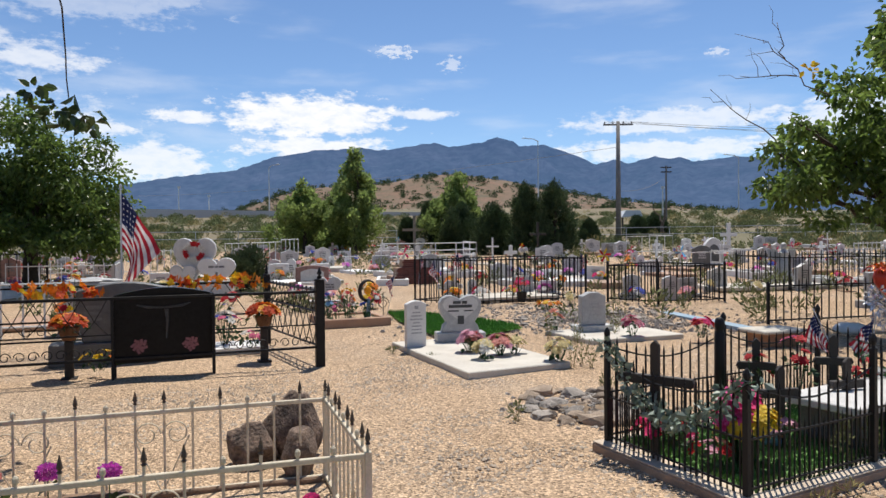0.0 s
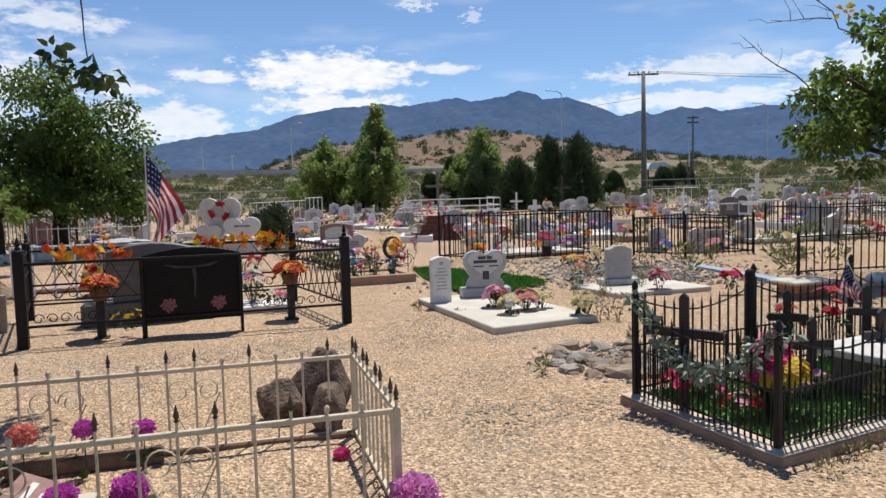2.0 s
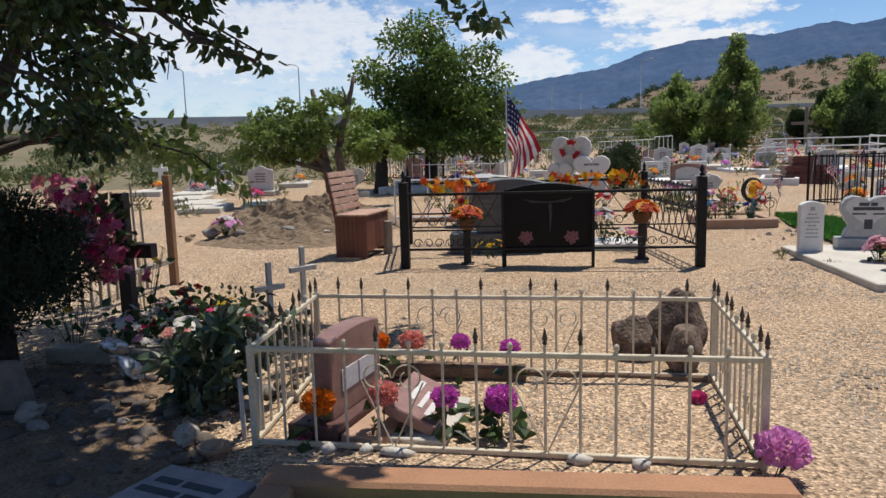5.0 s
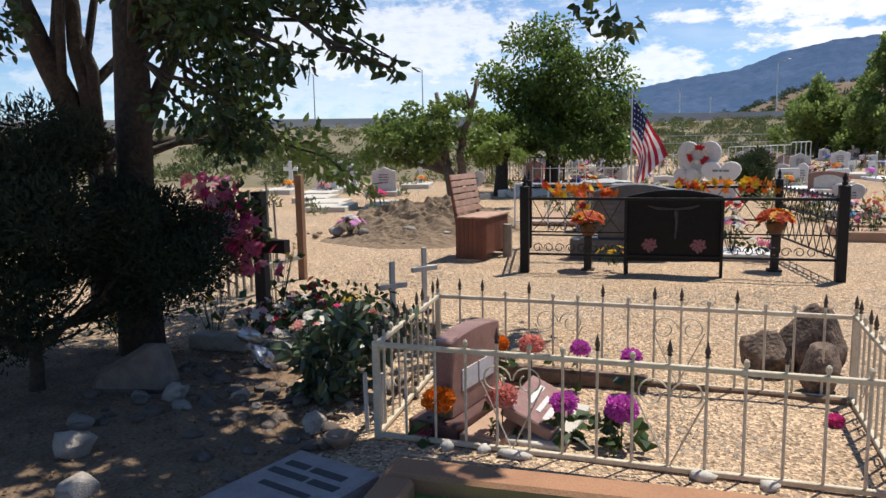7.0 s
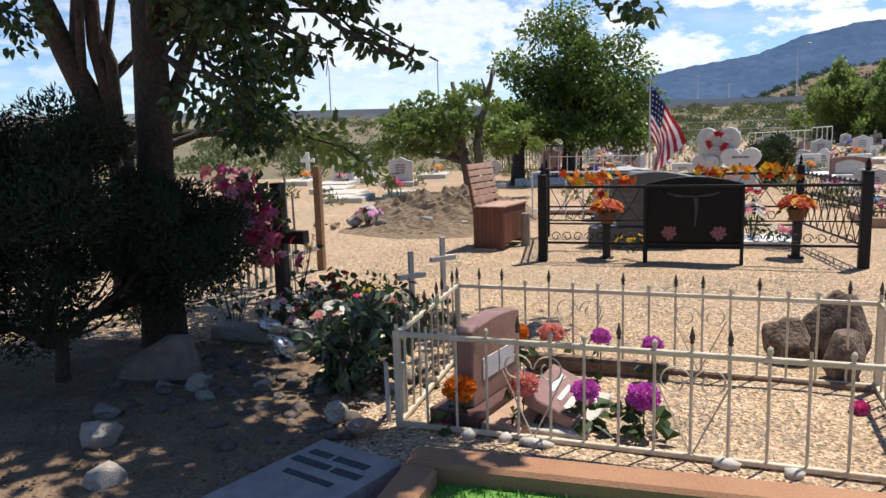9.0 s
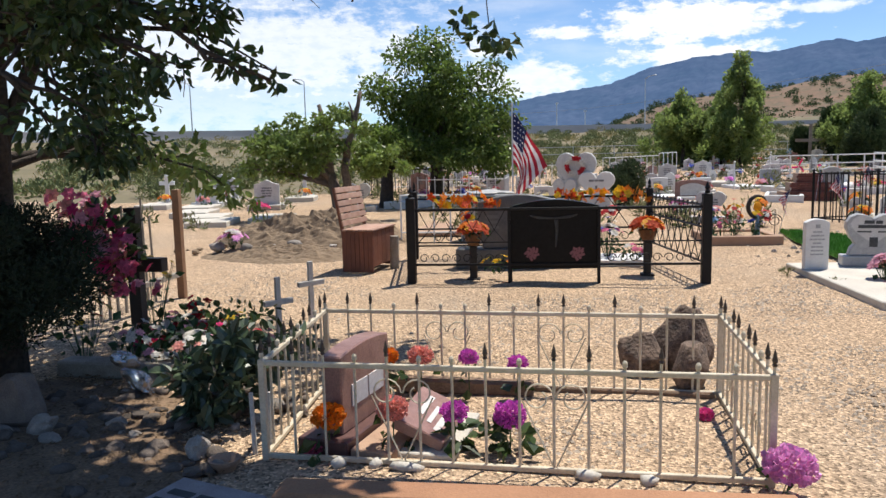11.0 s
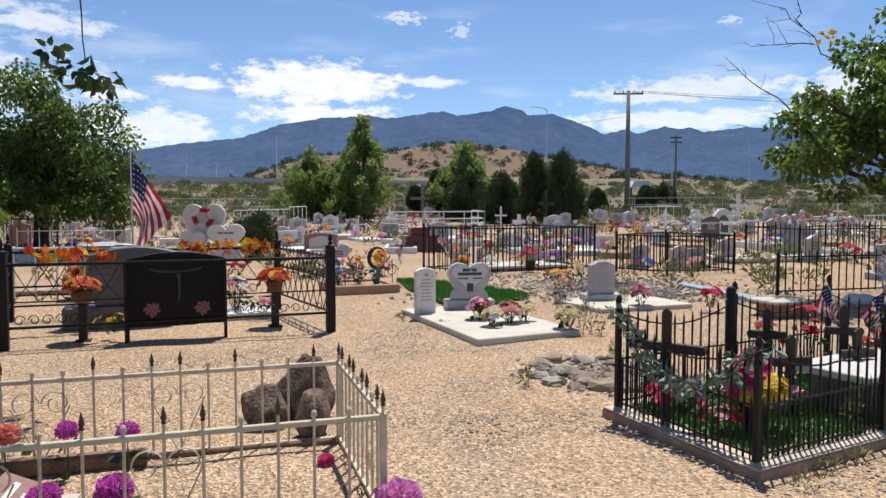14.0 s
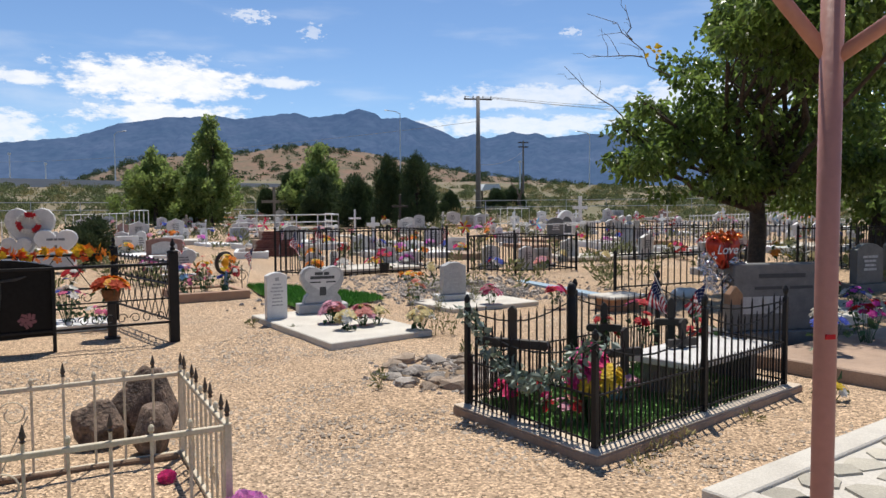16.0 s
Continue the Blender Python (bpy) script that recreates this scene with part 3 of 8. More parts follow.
def bouquet(label, at, spread, cols, n, r, height, seed, leaves=24, pot=None, name="bouquet", leafsize=0.08, group=""):
    """Artificial flowers: single blossoms on stems with some leaves; pot: its kind."""
    rg = random.Random(seed)
    e = thing(name, label, "flowers", pose(*at, 0, 0, rg.uniform(0, 360)), group)
    stems = bmesh.new()
    for i in range(n):
        a, q = rg.uniform(0, 6.283), math.sqrt(rg.random())
        z = height * rg.uniform(0.68, 1.05) * (1 - 0.25 * q)
        p = Vector((math.cos(a) * q * spread, math.sin(a) * q * spread, z))
        rod(stems, (p.x * 0.25, p.y * 0.25, 0.0), p, 0.004, 0.003, 3)
        o = part("blossom", bloom(rg.choice(cols), r), None, e)
        tilt = q * 0.9
        o.matrix_basis = Matrix.Translation(p) @ Matrix.Rotation(tilt, 4, Vector((-math.sin(a), math.cos(a), 0))) @ Matrix.Scale(rg.uniform(0.8, 1.2), 4)
    part("stem", stems, M["stem"], e)
    if leaves:
        part("leaves", leaf_cloud("leaves", [(0, 0, height * 0.5, spread, spread, height * 0.42)], leaves, leafsize, M["stem"], seed), None, e)
    if pot == "basket":
        part("basket", lathe(bmesh.new(), [(0.07, -0.02), (0.11, 0.06), (0.125, 0.14), (0.115, 0.14), (0.09, 0.04)], 12), M["basket"], e)
    if pot == "black":
        part("flower_pot", lathe(bmesh.new(), [(0.1, 0), (0.13, 0.22), (0.14, 0.24), (0.12, 0.24), (0.1, 0.1)], 12), M["plastic_black"], e)
    return e


# ---- fences ----
def picket_panel(e, p, q, z0, z1, spacing, mt, bar=0.008, tips=None, rails=(0.1, 0.9), rail_r=0.012, over=0.08, square=True, skip=0.0, scallop=0.0, name="picket", tipm=None):
    """Upright bars between two points, with rails; tips: their pattern."""
    p, q = Vector((*p, 0)), Vector((*q, 0))
    L = (q - p).length
    d = (q - p) / L
    ang = math.degrees(math.atan2(d.y, d.x))
    n = max(1, int(round(L / spacing)))
    for k in rails:
        z = z0 + (z1 - z0) * k
        b = bmesh.new()
        if scallop and k > 0.5:
            m = 8
            pts = [p + d * L * i / m + Vector((0, 0, z - scallop * math.sin(math.pi * i / m))) for i in range(m + 1)]
            tube(b, pts, rail_r, 4)
        else:
            box(b, 0, L, -rail_r, rail_r, z - rail_r, z + rail_r, pose(p.x, p.y, 0, 0, 0, ang), bevel=rail_r * 0.25)
        part("rail", b, mt, e)
    shared = {}
    for i in range(n + 1):
        f = i / n
        if skip and (f < skip or f > 1 - skip):
            continue
        top = z1 + over - (scallop * math.sin(math.pi * f) if scallop else 0)
        kind = tips[i % len(tips)] if tips else 0
        key = (round(top, 3), kind)
        if key not in shared:
            b = boxbm(-bar, bar, -bar, bar, z0, top) if square else rod(bmesh.new(), (0, 0, z0), (0, 0, top), bar, None, 6)
            mats = [mt, tipm or mt]
            k0 = len(b.faces)
            if kind == 1:
                lathe(b, [(bar * 1.1, top), (bar * 1.8, top + 0.008), (bar * 1.0, top + 0.016), (bar * 1.9, top + 0.03), (bar * 0.25, top + 0.088)], 6)
            elif kind == 2:
                lathe(b, [(bar * 1.0, top - 0.03), (bar * 1.9, top - 0.02), (bar * 1.8, top), (bar * 0.8, top + 0.01)], 6)
            elif kind == 3:
                lathe(b, [(bar * 1.5, top - 0.004), (bar * 1.5, top + 0.006), (bar * 0.2, top + 0.05)], 4)
            b.faces.ensure_lookup_table()
            for fc in b.faces[k0:]:
                fc.material_index = 0 if kind == 2 else 1
            shared[key] = finish(name, b, mats)
        o = part(name, shared[key], None, e)
        o.matrix_basis = pose(p.x + d.x * L * f, p.y + d.y * L * f, 0, 0, 0, ang)


def scroll_pts(c, r, a0, turns, ux, n=18, shrink=0.55):
    """A spiral in an upright plane; ux: the level direction."""
    out = []
    for i in range(n + 1):
        k = i / n
        a = a0 + turns * 2 * math.pi * k
        q = r * (1 - shrink * k)
        out.append(Vector(c) + Vector(ux) * (q * math.cos(a)) + Vector((0, 0, q * math.sin(a))))
    return out


def square_post(e, x, y, h, s, mt, cap="spear", deg=0.0, name="post", z0=0.0):
    b, body = bmesh.new(), boxbm(-s / 2, s / 2, -s / 2, s / 2, z0, h, bevel=s * 0.06)
    if cap == "spear":
        lathe(b, [(s * 0.62, h), (s * 0.62, h + 0.02), (s * 0.25, h + 0.035), (s * 0.3, h + 0.06), (s * 0.12, h + 0.075), (s * 0.3, h + 0.1), (s * 0.04, h + 0.18)], 8)
    elif cap == "ball":
        lathe(b, [(s * 0.4, h), (s * 0.3, h + 0.02), (s * 0.62, h + 0.05), (s * 0.62, h + 0.075), (s * 0.3, h + 0.1), (s * 0.05, h + 0.11)], 8)
    elif cap == "pyramid":
        lathe(b, [(s * 0.72, h), (s * 0.72, h + 0.015), (s * 0.05, h + 0.06)], 4)
    o = part(name, body, mt, e)
    o.matrix_basis = pose(x, y, 0, 0, 0, deg)
    part("finial", b, mt, o)
    return o

# ---- ground, hill, road, mountains ----
def build_ground():
    radii = [0.0] + [0.6 * 1.052 ** i for i in range(178)]
    radii = [r for r in radii if r < 4600] + [4600]
    na = 288
    vs, fs, mi = [(0, 0, 0)], [], []
    for r in radii[1:]:
        for k in range(na):
            a = 2 * math.pi * k / na
            x, y = r * math.sin(a), r * math.cos(a)
            z = ground_z(x, y)
            amp = 0.012 + 0.0016 * min(r, 400) if r > 2 else 0.006
            z += amp * noise.noise(Vector((x * 0.35, y * 0.35, 0))) + (0.02 * noise.noise(Vector((x * 1.3, y * 1.3, 4))) if r < 40 else 0)
            if r > 140:
                z += 1.3 * noise.noise(Vector((x * 0.03, y * 0.03, 9))) + 0.6 * noise.noise(Vector((x * 0.09, y * 0.09, 2)))
            vs.append((x, y, z))
    for k in range(na):
        fs.append((0, 1 + k, 1 + (k + 1) % na)), mi.append(0)
    for i in range(len(radii) - 2):
        o = 1 + i * na
        rm = radii[i + 1]
        for k in range(na):
            j = (k + 1) % na
            fs.append((o + k, o + na + k, o + na + j, o + j))
            az = (360.0 * k / na + 180) % 360 - 180
            jit = 6 * noise.noise(Vector((k * 0.3, i * 0.9, 3)))
            edge = float(np.interp(az, (-40, -22), (27, 50)))
            mi.append(0 if rm + jit < edge else (2 if 150 + 3 * jit < rm < 420 and -30 < az < 40 else 1))
    me = mesh_from("ground", vs, fs, [M["ground"], M["desert"], M["redhill"]], True)
    me.polygons.foreach_set("material_index", mi)
    return tagged(new("ground", me), "pale tan sandy gravel ground rising to dry desert scrub", "ground", kind="structure")


build_ground()


def build_road():
    vs, fs = [], []
    n = 60
    for i in range(n + 1):
        az = radians(-80 + 84 * i / n)
        top = 6.5 - 0.85 * max(0, (i / n - 0.62) / 0.38)
        for r, z in ((119.0, 4.2), (119.4, top - 0.9), (119.6, top), (120.2, top), (121, top - 0.9), (135, top - 0.9), (136, 4.2)):
            vs.append((r * math.sin(az), r * math.cos(az), z))
    for i in range(n):
        for k in range(6):
            a = i * 7 + k
            fs.append((a, a + 7, a + 8, a + 1))
    return tagged(new("road", mesh_from("road", vs, fs, M["asphalt"], False)), "grey highway embankment with a low concrete barrier", "road", kind="structure")


build_road()


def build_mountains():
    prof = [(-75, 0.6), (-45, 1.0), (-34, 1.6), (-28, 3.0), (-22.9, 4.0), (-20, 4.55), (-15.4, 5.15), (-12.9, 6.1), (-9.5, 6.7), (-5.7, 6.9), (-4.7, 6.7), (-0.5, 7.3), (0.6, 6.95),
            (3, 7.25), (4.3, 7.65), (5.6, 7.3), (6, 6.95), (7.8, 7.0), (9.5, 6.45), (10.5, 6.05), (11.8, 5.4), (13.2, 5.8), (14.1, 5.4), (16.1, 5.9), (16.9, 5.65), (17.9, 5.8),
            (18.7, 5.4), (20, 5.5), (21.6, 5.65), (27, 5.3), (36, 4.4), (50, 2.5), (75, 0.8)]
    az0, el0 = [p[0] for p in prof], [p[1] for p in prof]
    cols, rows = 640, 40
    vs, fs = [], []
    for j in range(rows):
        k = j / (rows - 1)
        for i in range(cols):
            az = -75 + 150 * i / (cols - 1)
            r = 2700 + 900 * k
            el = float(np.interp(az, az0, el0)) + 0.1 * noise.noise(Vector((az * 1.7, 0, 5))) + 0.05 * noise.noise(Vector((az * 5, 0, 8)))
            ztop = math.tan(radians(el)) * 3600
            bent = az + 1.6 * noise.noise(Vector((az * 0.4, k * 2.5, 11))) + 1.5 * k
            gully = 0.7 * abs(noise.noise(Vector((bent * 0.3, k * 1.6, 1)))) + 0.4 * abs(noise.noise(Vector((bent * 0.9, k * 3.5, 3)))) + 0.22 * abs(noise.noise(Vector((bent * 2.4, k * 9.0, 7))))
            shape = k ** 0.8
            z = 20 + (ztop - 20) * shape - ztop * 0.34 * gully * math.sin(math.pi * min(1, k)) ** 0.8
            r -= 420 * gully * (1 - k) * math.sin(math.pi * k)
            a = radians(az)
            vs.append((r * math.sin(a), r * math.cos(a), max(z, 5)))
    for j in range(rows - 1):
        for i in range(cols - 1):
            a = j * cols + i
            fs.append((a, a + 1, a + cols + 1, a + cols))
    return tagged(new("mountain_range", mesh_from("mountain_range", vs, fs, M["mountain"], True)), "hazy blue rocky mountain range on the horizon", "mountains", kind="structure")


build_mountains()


# loose pebbles and scrub
def build_pebbles():
    rg = np.random.default_rng(3)
    vs, fs = [], []
    cx = [(0.4, 6.0, 1.6, 3.2, 6500), (-2.2, 6.8, 2.5, 1.5, 3600), (0.6, 4.0, 0.9, 1.2, 3800), (2.4, 4.0, 1.0, 0.7, 1500), (-1.6, 4.2, 0.9, 0.5, 1200), (-3.0, 8.0, 2.8, 1.2, 3500), (-0.2, 9.0, 1.0, 2.4, 3500), (-6.0, 8.2, 2.0, 1.6, 2000), (3.0, 9.5, 1.2, 1.5, 2000), (3.5, 13.5, 1.6, 2.0, 1400), (2.5, 15.5, 2.5, 1.5, 1400), (-4.2, 3.0, 1.6, 1.3, 900), (3.4, 4.4, 1.4, 0.8, 700), (-6.5, 7.8, 2.4, 2.0, 900)]
    for x0, y0, sx, sy, n in cx:
        for _ in range(n):
            x, y = x0 + rg.normal() * sx, y0 + rg.normal() * sy
            s = 0.006 + 0.02 * rg.random() ** 3
            a = rg.random() * 6.28
            b = len(vs)
            z = ground_z(x, y) + 0.002
            for k in range(4):
                q = a + k * 1.571
                vs.append((x + math.cos(q) * s * (0.7 + 0.6 * rg.random()), y + math.sin(q) * s, z - 0.004))
            vs.append((x + s * 0.15, y, z + s * 0.5))
            fs += [(b, b + 1, b + 4), (b + 1, b + 2, b + 4), (b + 2, b + 3, b + 4), (b + 3, b, b + 4)]
    tagged(new("pebbles", mesh_from("pebbles", vs, fs, M["pebble"])), "loose grey and tan pebbles on the gravel", "pebbles", kind="stuff")


build_pebbles()


def build_crushed_stone():
    """Coarse grey chips between the two slabs and the bar fences."""
    rg = np.random.default_rng(14)
    vs, fs = [], []
    for _ in range(5200):
        x, y = 2.9 + rg.normal() * 1.3, 14.9 + rg.normal() * 1.0
        if rg.random() < 0.05:
            x, y = 1.65 + rg.normal() * 0.36, 7.5 + rg.normal() * 0.42
        s, a, b = 0.012 + 0.045 * rg.random() ** 2.5, rg.random() * 6.28, len(vs)
        z = ground_z(x, y)
        for k in range(5):
            q = a + k * 1.257
            vs.append((x + math.cos(q) * s * (0.7 + 0.7 * rg.random()), y + math.sin(q) * s, z - 0.006))
        for k in range(5):
            q = a + k * 1.257
            vs.append((x + math.cos(q) * s * 0.55, y + math.sin(q) * s * 0.5, z + s * (0.45 + 0.5 * rg.random())))
        fs += [(b + k, b + (k + 1) % 5, b + 5 + (k + 1) % 5, b + 5 + k) for k in range(5)] + [tuple(b + 5 + k for k in range(5))]
    tagged(new("crushed_stone", mesh_from("crushed_stone", vs, fs, M["stone"])), "coarse grey crushed stone on the ground", "gravel", kind="stuff")


build_crushed_stone()


def build_scrub():
    rg = random.Random(11)
    tufts, dry = [], []
    for _ in range(3400):
        az, r = radians(rg.uniform(-75, 60)), rg.uniform(30, 118)
        if r < 53 and math.degrees(az) > -34:
            continue
        x, y = r * math.sin(az), r * math.cos(az)
        if math.degrees(az) < -24 and rg.random() < 0.6:
            continue
        s = rg.uniform(0.25, 0.85)
        (tufts if rg.random() < 0.6 else dry).append((x, y, ground_z(x, y) + s * 0.35, s * 1.2, s * 1.2, s * 0.55))
    me = leaf_cloud("scrub", tufts, 150000, 0.2, M["scrub"], 5, -0.6)
    tagged(new("scrub", me), "grey-green desert sage scrub on the slope", "scrub", kind="stuff")
    me = leaf_cloud("dry_grass", dry, 24000, 0.3, M["drygrass"], 6, -0.9, "blade")
    tagged(new("dry_grass", me), "straw-coloured dry desert grass", "grass", kind="stuff")
    far = []
    for _ in range(1500):
        az, r = radians(rg.uniform(-24, 32)), rg.uniform(150, 290)
        x, y = r * math.sin(az), r * math.cos(az)
        s = rg.uniform(0.3, 1.6) * rg.random() ** 2 + 0.3
        far.append((x, y, ground_z(x, y) + s * 0.3, s, s, s * 0.8))
    tagged(new("hill_shrubs", leaf_cloud("hill_shrubs", far, 70000, 0.36, M["juniper"], 8, -0.3)), "dark juniper shrubs dotted over the red hill", "shrubs", kind="stuff")
    edge = []
    for _ in range(130):
        x, y = rg.uniform(-30, 30), rg.uniform(24, 52)
        s = rg.uniform(0.15, 0.4)
        edge.append((x, y, ground_z(x, y) + s * 0.5, s * 1.3, s * 1.3, s))
    tagged(new("weeds", leaf_cloud("weeds", edge, 5200, 0.2, M["weed"], 9, -0.9, "blade")), "straggly green weeds between the graves", "weeds", kind="stuff")


build_scrub()

# ---- trees ----
def clumps_in(c, r, n, size, seed, flat=0.75):
    rg = random.Random(seed)
    out = []
    while len(out) < n:
        d = Vector((rg.gauss(0, 1), rg.gauss(0, 1), rg.gauss(0, 1))).normalized() * rg.random() ** 0.4
        s = size * rg.uniform(0.6, 1.3)
        out.append((c[0] + d.x * r[0], c[1] + d.y * r[1], c[2] + d.z * r[2], s, s, s * flat))
    return out


def tree(name, label, base, trunk_r, fork, clumps, n, size, m, seed, bark="bark", limbs=8, lean=(0, 0), twigs=0, group="", droop=0.3, category="tree", shape="leaf", thick=1.0):
    """Trunk, limbs to some of the clumps, and a crown of single leaves."""
    rg = random.Random(seed)
    e = thing(name, label, category, pose(*base), group)
    b = bmesh.new()
    top = Vector((lean[0], lean[1], fork))
    pts = [Vector((0, 0, -0.1)), Vector((lean[0] * 0.2, lean[1] * 0.2, fork * 0.25)), Vector((lean[0] * 0.55 + 0.03, lean[1] * 0.55, fork * 0.6)), top]
    tube(b, pts, [trunk_r * 1.35, trunk_r * 1.02, trunk_r * 0.95, trunk_r * 0.75], 10)
    part("trunk", b, M[bark], e, smooth=True)
    loc = [(c[0] - base[0], c[1] - base[1], c[2] - base[2], *c[3:]) for c in clumps]
    for c in rg.sample(loc, min(limbs, len(loc))):
        b = bmesh.new()
        q = limb(b, top - Vector((0, 0, fork * rg.uniform(0.02, 0.25))), c[:3], trunk_r * rg.uniform(0.35, 0.55) * thick, trunk_r * 0.08, rg.random(), 0.16)
        for _ in range(3):
            limb(b, q[rg.randint(2, 4)], Vector(c[:3]) + Vector((rg.uniform(-1, 1) * c[3], rg.uniform(-1, 1) * c[4], rg.uniform(-0.3, 0.9) * c[5])), trunk_r * 0.14, trunk_r * 0.03, rg.random(), 0.2, 4, 5)
        part("limb", b, M[bark], e, smooth=True)
    part("crown", leaf_cloud("crown", loc, n, size, m, seed, droop, shape), None, e)
    return e


# tall tree beyond the iron fence, on the way to the mesa
cl = clumps_in((-11.3, 21.3, 3.4), (2.1, 2.0, 1.9), 30, 0.75, 21) + clumps_in((-10.0, 21.6, 2.2), (1.7, 1.4, 0.9), 12, 0.6, 22) + clumps_in((-12.8, 20.6, 2.4), (1.2, 1.2, 1.0), 12, 0.55, 23) + clumps_in((-10.9, 20.6, 1.75), (2.3, 1.2, 0.5), 22, 0.4, 28)
tree("shade_tree", "broad leafy green shade tree among the graves", (-11.4, 21.2, ground_z(-11.4, 21.2)), 0.2, 1.9, cl, 26000, 0.12, M["leaf"], 31, limbs=10, shape="ovate", droop=0.7)
cl = clumps_in((-12.3, 15.2, 1.95), (1.5, 1.2, 0.65), 46, 0.23, 24) + clumps_in((-10.4, 16.2, 1.75), (1.2, 0.9, 0.5), 28, 0.22, 25) + clumps_in((-11.3, 15.6, 2.5), (1.2, 1.0, 0.55), 18, 0.18, 26)
tw = tree("pruned_tree", "twin-trunked pruned tree with broken grey tops and fresh leaves", (-11.1, 15.6, 0.12), 0.17, 1.2, cl, 9500, 0.11, M["leaf_light"], 32, "deadwood", limbs=6, lean=(-0.3, 0.0))
b = bmesh.new()
limb(b, (-0.3, 0, 1.1), (-0.5, -0.1, 2.95), 0.13, 0.05, 3, 0.06)
limb(b, (-0.36, 0, 1.7), (-0.75, 0.05, 2.75), 0.08, 0.035, 4, 0.08)
limb(b, (-0.42, -0.05, 2.1), (-0.2, 0.0, 2.7), 0.05, 0.03, 4, 0.08)
part("dead_limb", b, M["deadwood"], tw, "broken bare grey limb", smooth=True)
b = bmesh.new()
limb(b, (0.05, 0, 0.0), (0.15, 0.1, 1.6), 0.13, 0.1, 5, 0.1)
limb(b, (0.15, 0.1, 1.6), (0.5, 0.3, 3.25), 0.1, 0.04, 6, 0.06)
limb(b, (0.36, 0.22, 2.5), (0.2, 0.2, 3.0), 0.05, 0.02, 6, 0.06)
part("dead_limb", b, M["deadwood"], tw, "broken bare grey limb", smooth=True)
cl = clumps_in((-12.0, 19.2, 2.0), (1.0, 1.0, 0.5), 9, 0.45, 27)
tree("stump_tree", "thick-trunked low tree with sparse leaves", (-12.2, 19.5, ground_z(-12.2, 19.5)), 0.2, 1.25, cl, 2200, 0.12, M["leaf"], 33, limbs=4)

# dark conical junipers and pale elms along the far edge
def juniper(x, y, h, w, seed, label="dense dark green conical juniper"):
    z = ground_z(x, y)
    rg = random.Random(seed)
    cl = []
    for i in range(44):
        k = rg.random() ** 0.85
        q = w / 2 * (1 - k ** 2.4) ** 0.6 * rg.uniform(0.5, 0.9)
        a = rg.uniform(0, 6.28)
        s = w * 0.19 * (1.1 - 0.5 * k)
        cl.append((x + math.cos(a) * q, y + math.sin(a) * q, z + 0.15 + k * (h - 0.4), s, s, s * 1.7))
    return tree("juniper_tree", label, (x, y, z), 0.09, h * 0.5, cl, 15000, 0.17, M["juniper"], seed, limbs=3, droop=-0.9, shape="blade")


for i, (x, y, h, w) in enumerate(((3.3, 44.5, 2.9, 2.4), (5.0, 42.5, 4.0, 2.3), (6.5, 41.5, 3.95, 2.6), (-0.6, 52.0, 3.4, 2.0), (1.4, 47.5, 3.0, 2.6), (-2.2, 53.0, 2.4, 1.4), (17.5, 66.0, 1.9, 1.9), (19.4, 67.0, 2.0, 2.2), (11.5, 57.0, 2.1, 1.6))):
    juniper(x, y, h, w, 40 + i)
for i, (x, y, h, w) in enumerate(((-8.5, 47.5, 4.5, 5.0), (-5.2, 46.8, 6.4, 3.9), (1.2, 50.5, 5.4, 4.3), (-6.6, 49.5, 4.7, 3.6))):
    z = ground_z(x, y)
    cl = clumps_in((x, y, z + h * 0.3), (w * 0.5, w * 0.5, h * 0.26), 34, 0.42, 60 + i, 1.2) + clumps_in((x, y, z + h * 0.58), (w * 0.34, w * 0.34, h * 0.2), 24, 0.38, 65 + i, 1.4) + clumps_in((x, y, z + h * 0.82), (w * 0.16, w * 0.16, h * 0.16), 14, 0.27, 70 + i, 1.7)
    tree("elm_tree", "bushy light green elm by the fence line", (x, y, z), 0.13, h * 0.4, cl, 15000, 0.17, M["elm"], 80 + i, limbs=6, droop=-0.5)
cl = clumps_in((-5.5, 21.8, 0.85), (0.62, 0.55, 0.5), 16, 0.24, 90, 1.2)
tree("juniper_bush", "rounded grey-green juniper bush beside the heart stones", (-5.6, 21.8, ground_z(-5.6, 21.8)), 0.07, 0.5, cl, 9000, 0.11, M["sage_bush"], 91, shape="blade", limbs=3, droop=-0.8, category="bush")

# big tree on the other side of the path, above the iron plots
cl = clumps_in((9.4, 13.2, 4.5), (3.3, 3.0, 2.7), 46, 0.8, 101) + clumps_in((6.6, 12.8, 3.0), (1.4, 1.3, 1.0), 16, 0.5, 102) + clumps_in((10.5, 11.8, 2.6), (2.2, 1.8, 0.8), 16, 0.6, 103) + clumps_in((6.0, 12.7, 2.6), (0.6, 0.6, 0.5), 5, 0.32, 104) + clumps_in((8.2, 10.9, 4.4), (2.0, 1.4, 1.3), 16, 0.55, 109) + clumps_in((7.5, 12.8, 3.7), (1.5, 1.5, 1.5), 20, 0.55, 111) + clumps_in((7.8, 12.2, 2.2), (1.8, 1.2, 0.5), 14, 0.4, 112)
cl += clumps_in((7.1, 9.7, 4.4), (1.3, 1.3, 0.7), 34, 0.5, 115) + clumps_in((8.2, 8.7, 4.5), (1.5, 1.3, 0.6), 34, 0.5, 116)
cl += clumps_in((7.0, 11.0, 4.9), (0.9, 0.6, 0.5), 9, 0.45, 113) + clumps_in((7.7, 10.4, 5.2), (0.9, 0.6, 0.5), 10, 0.45, 114)
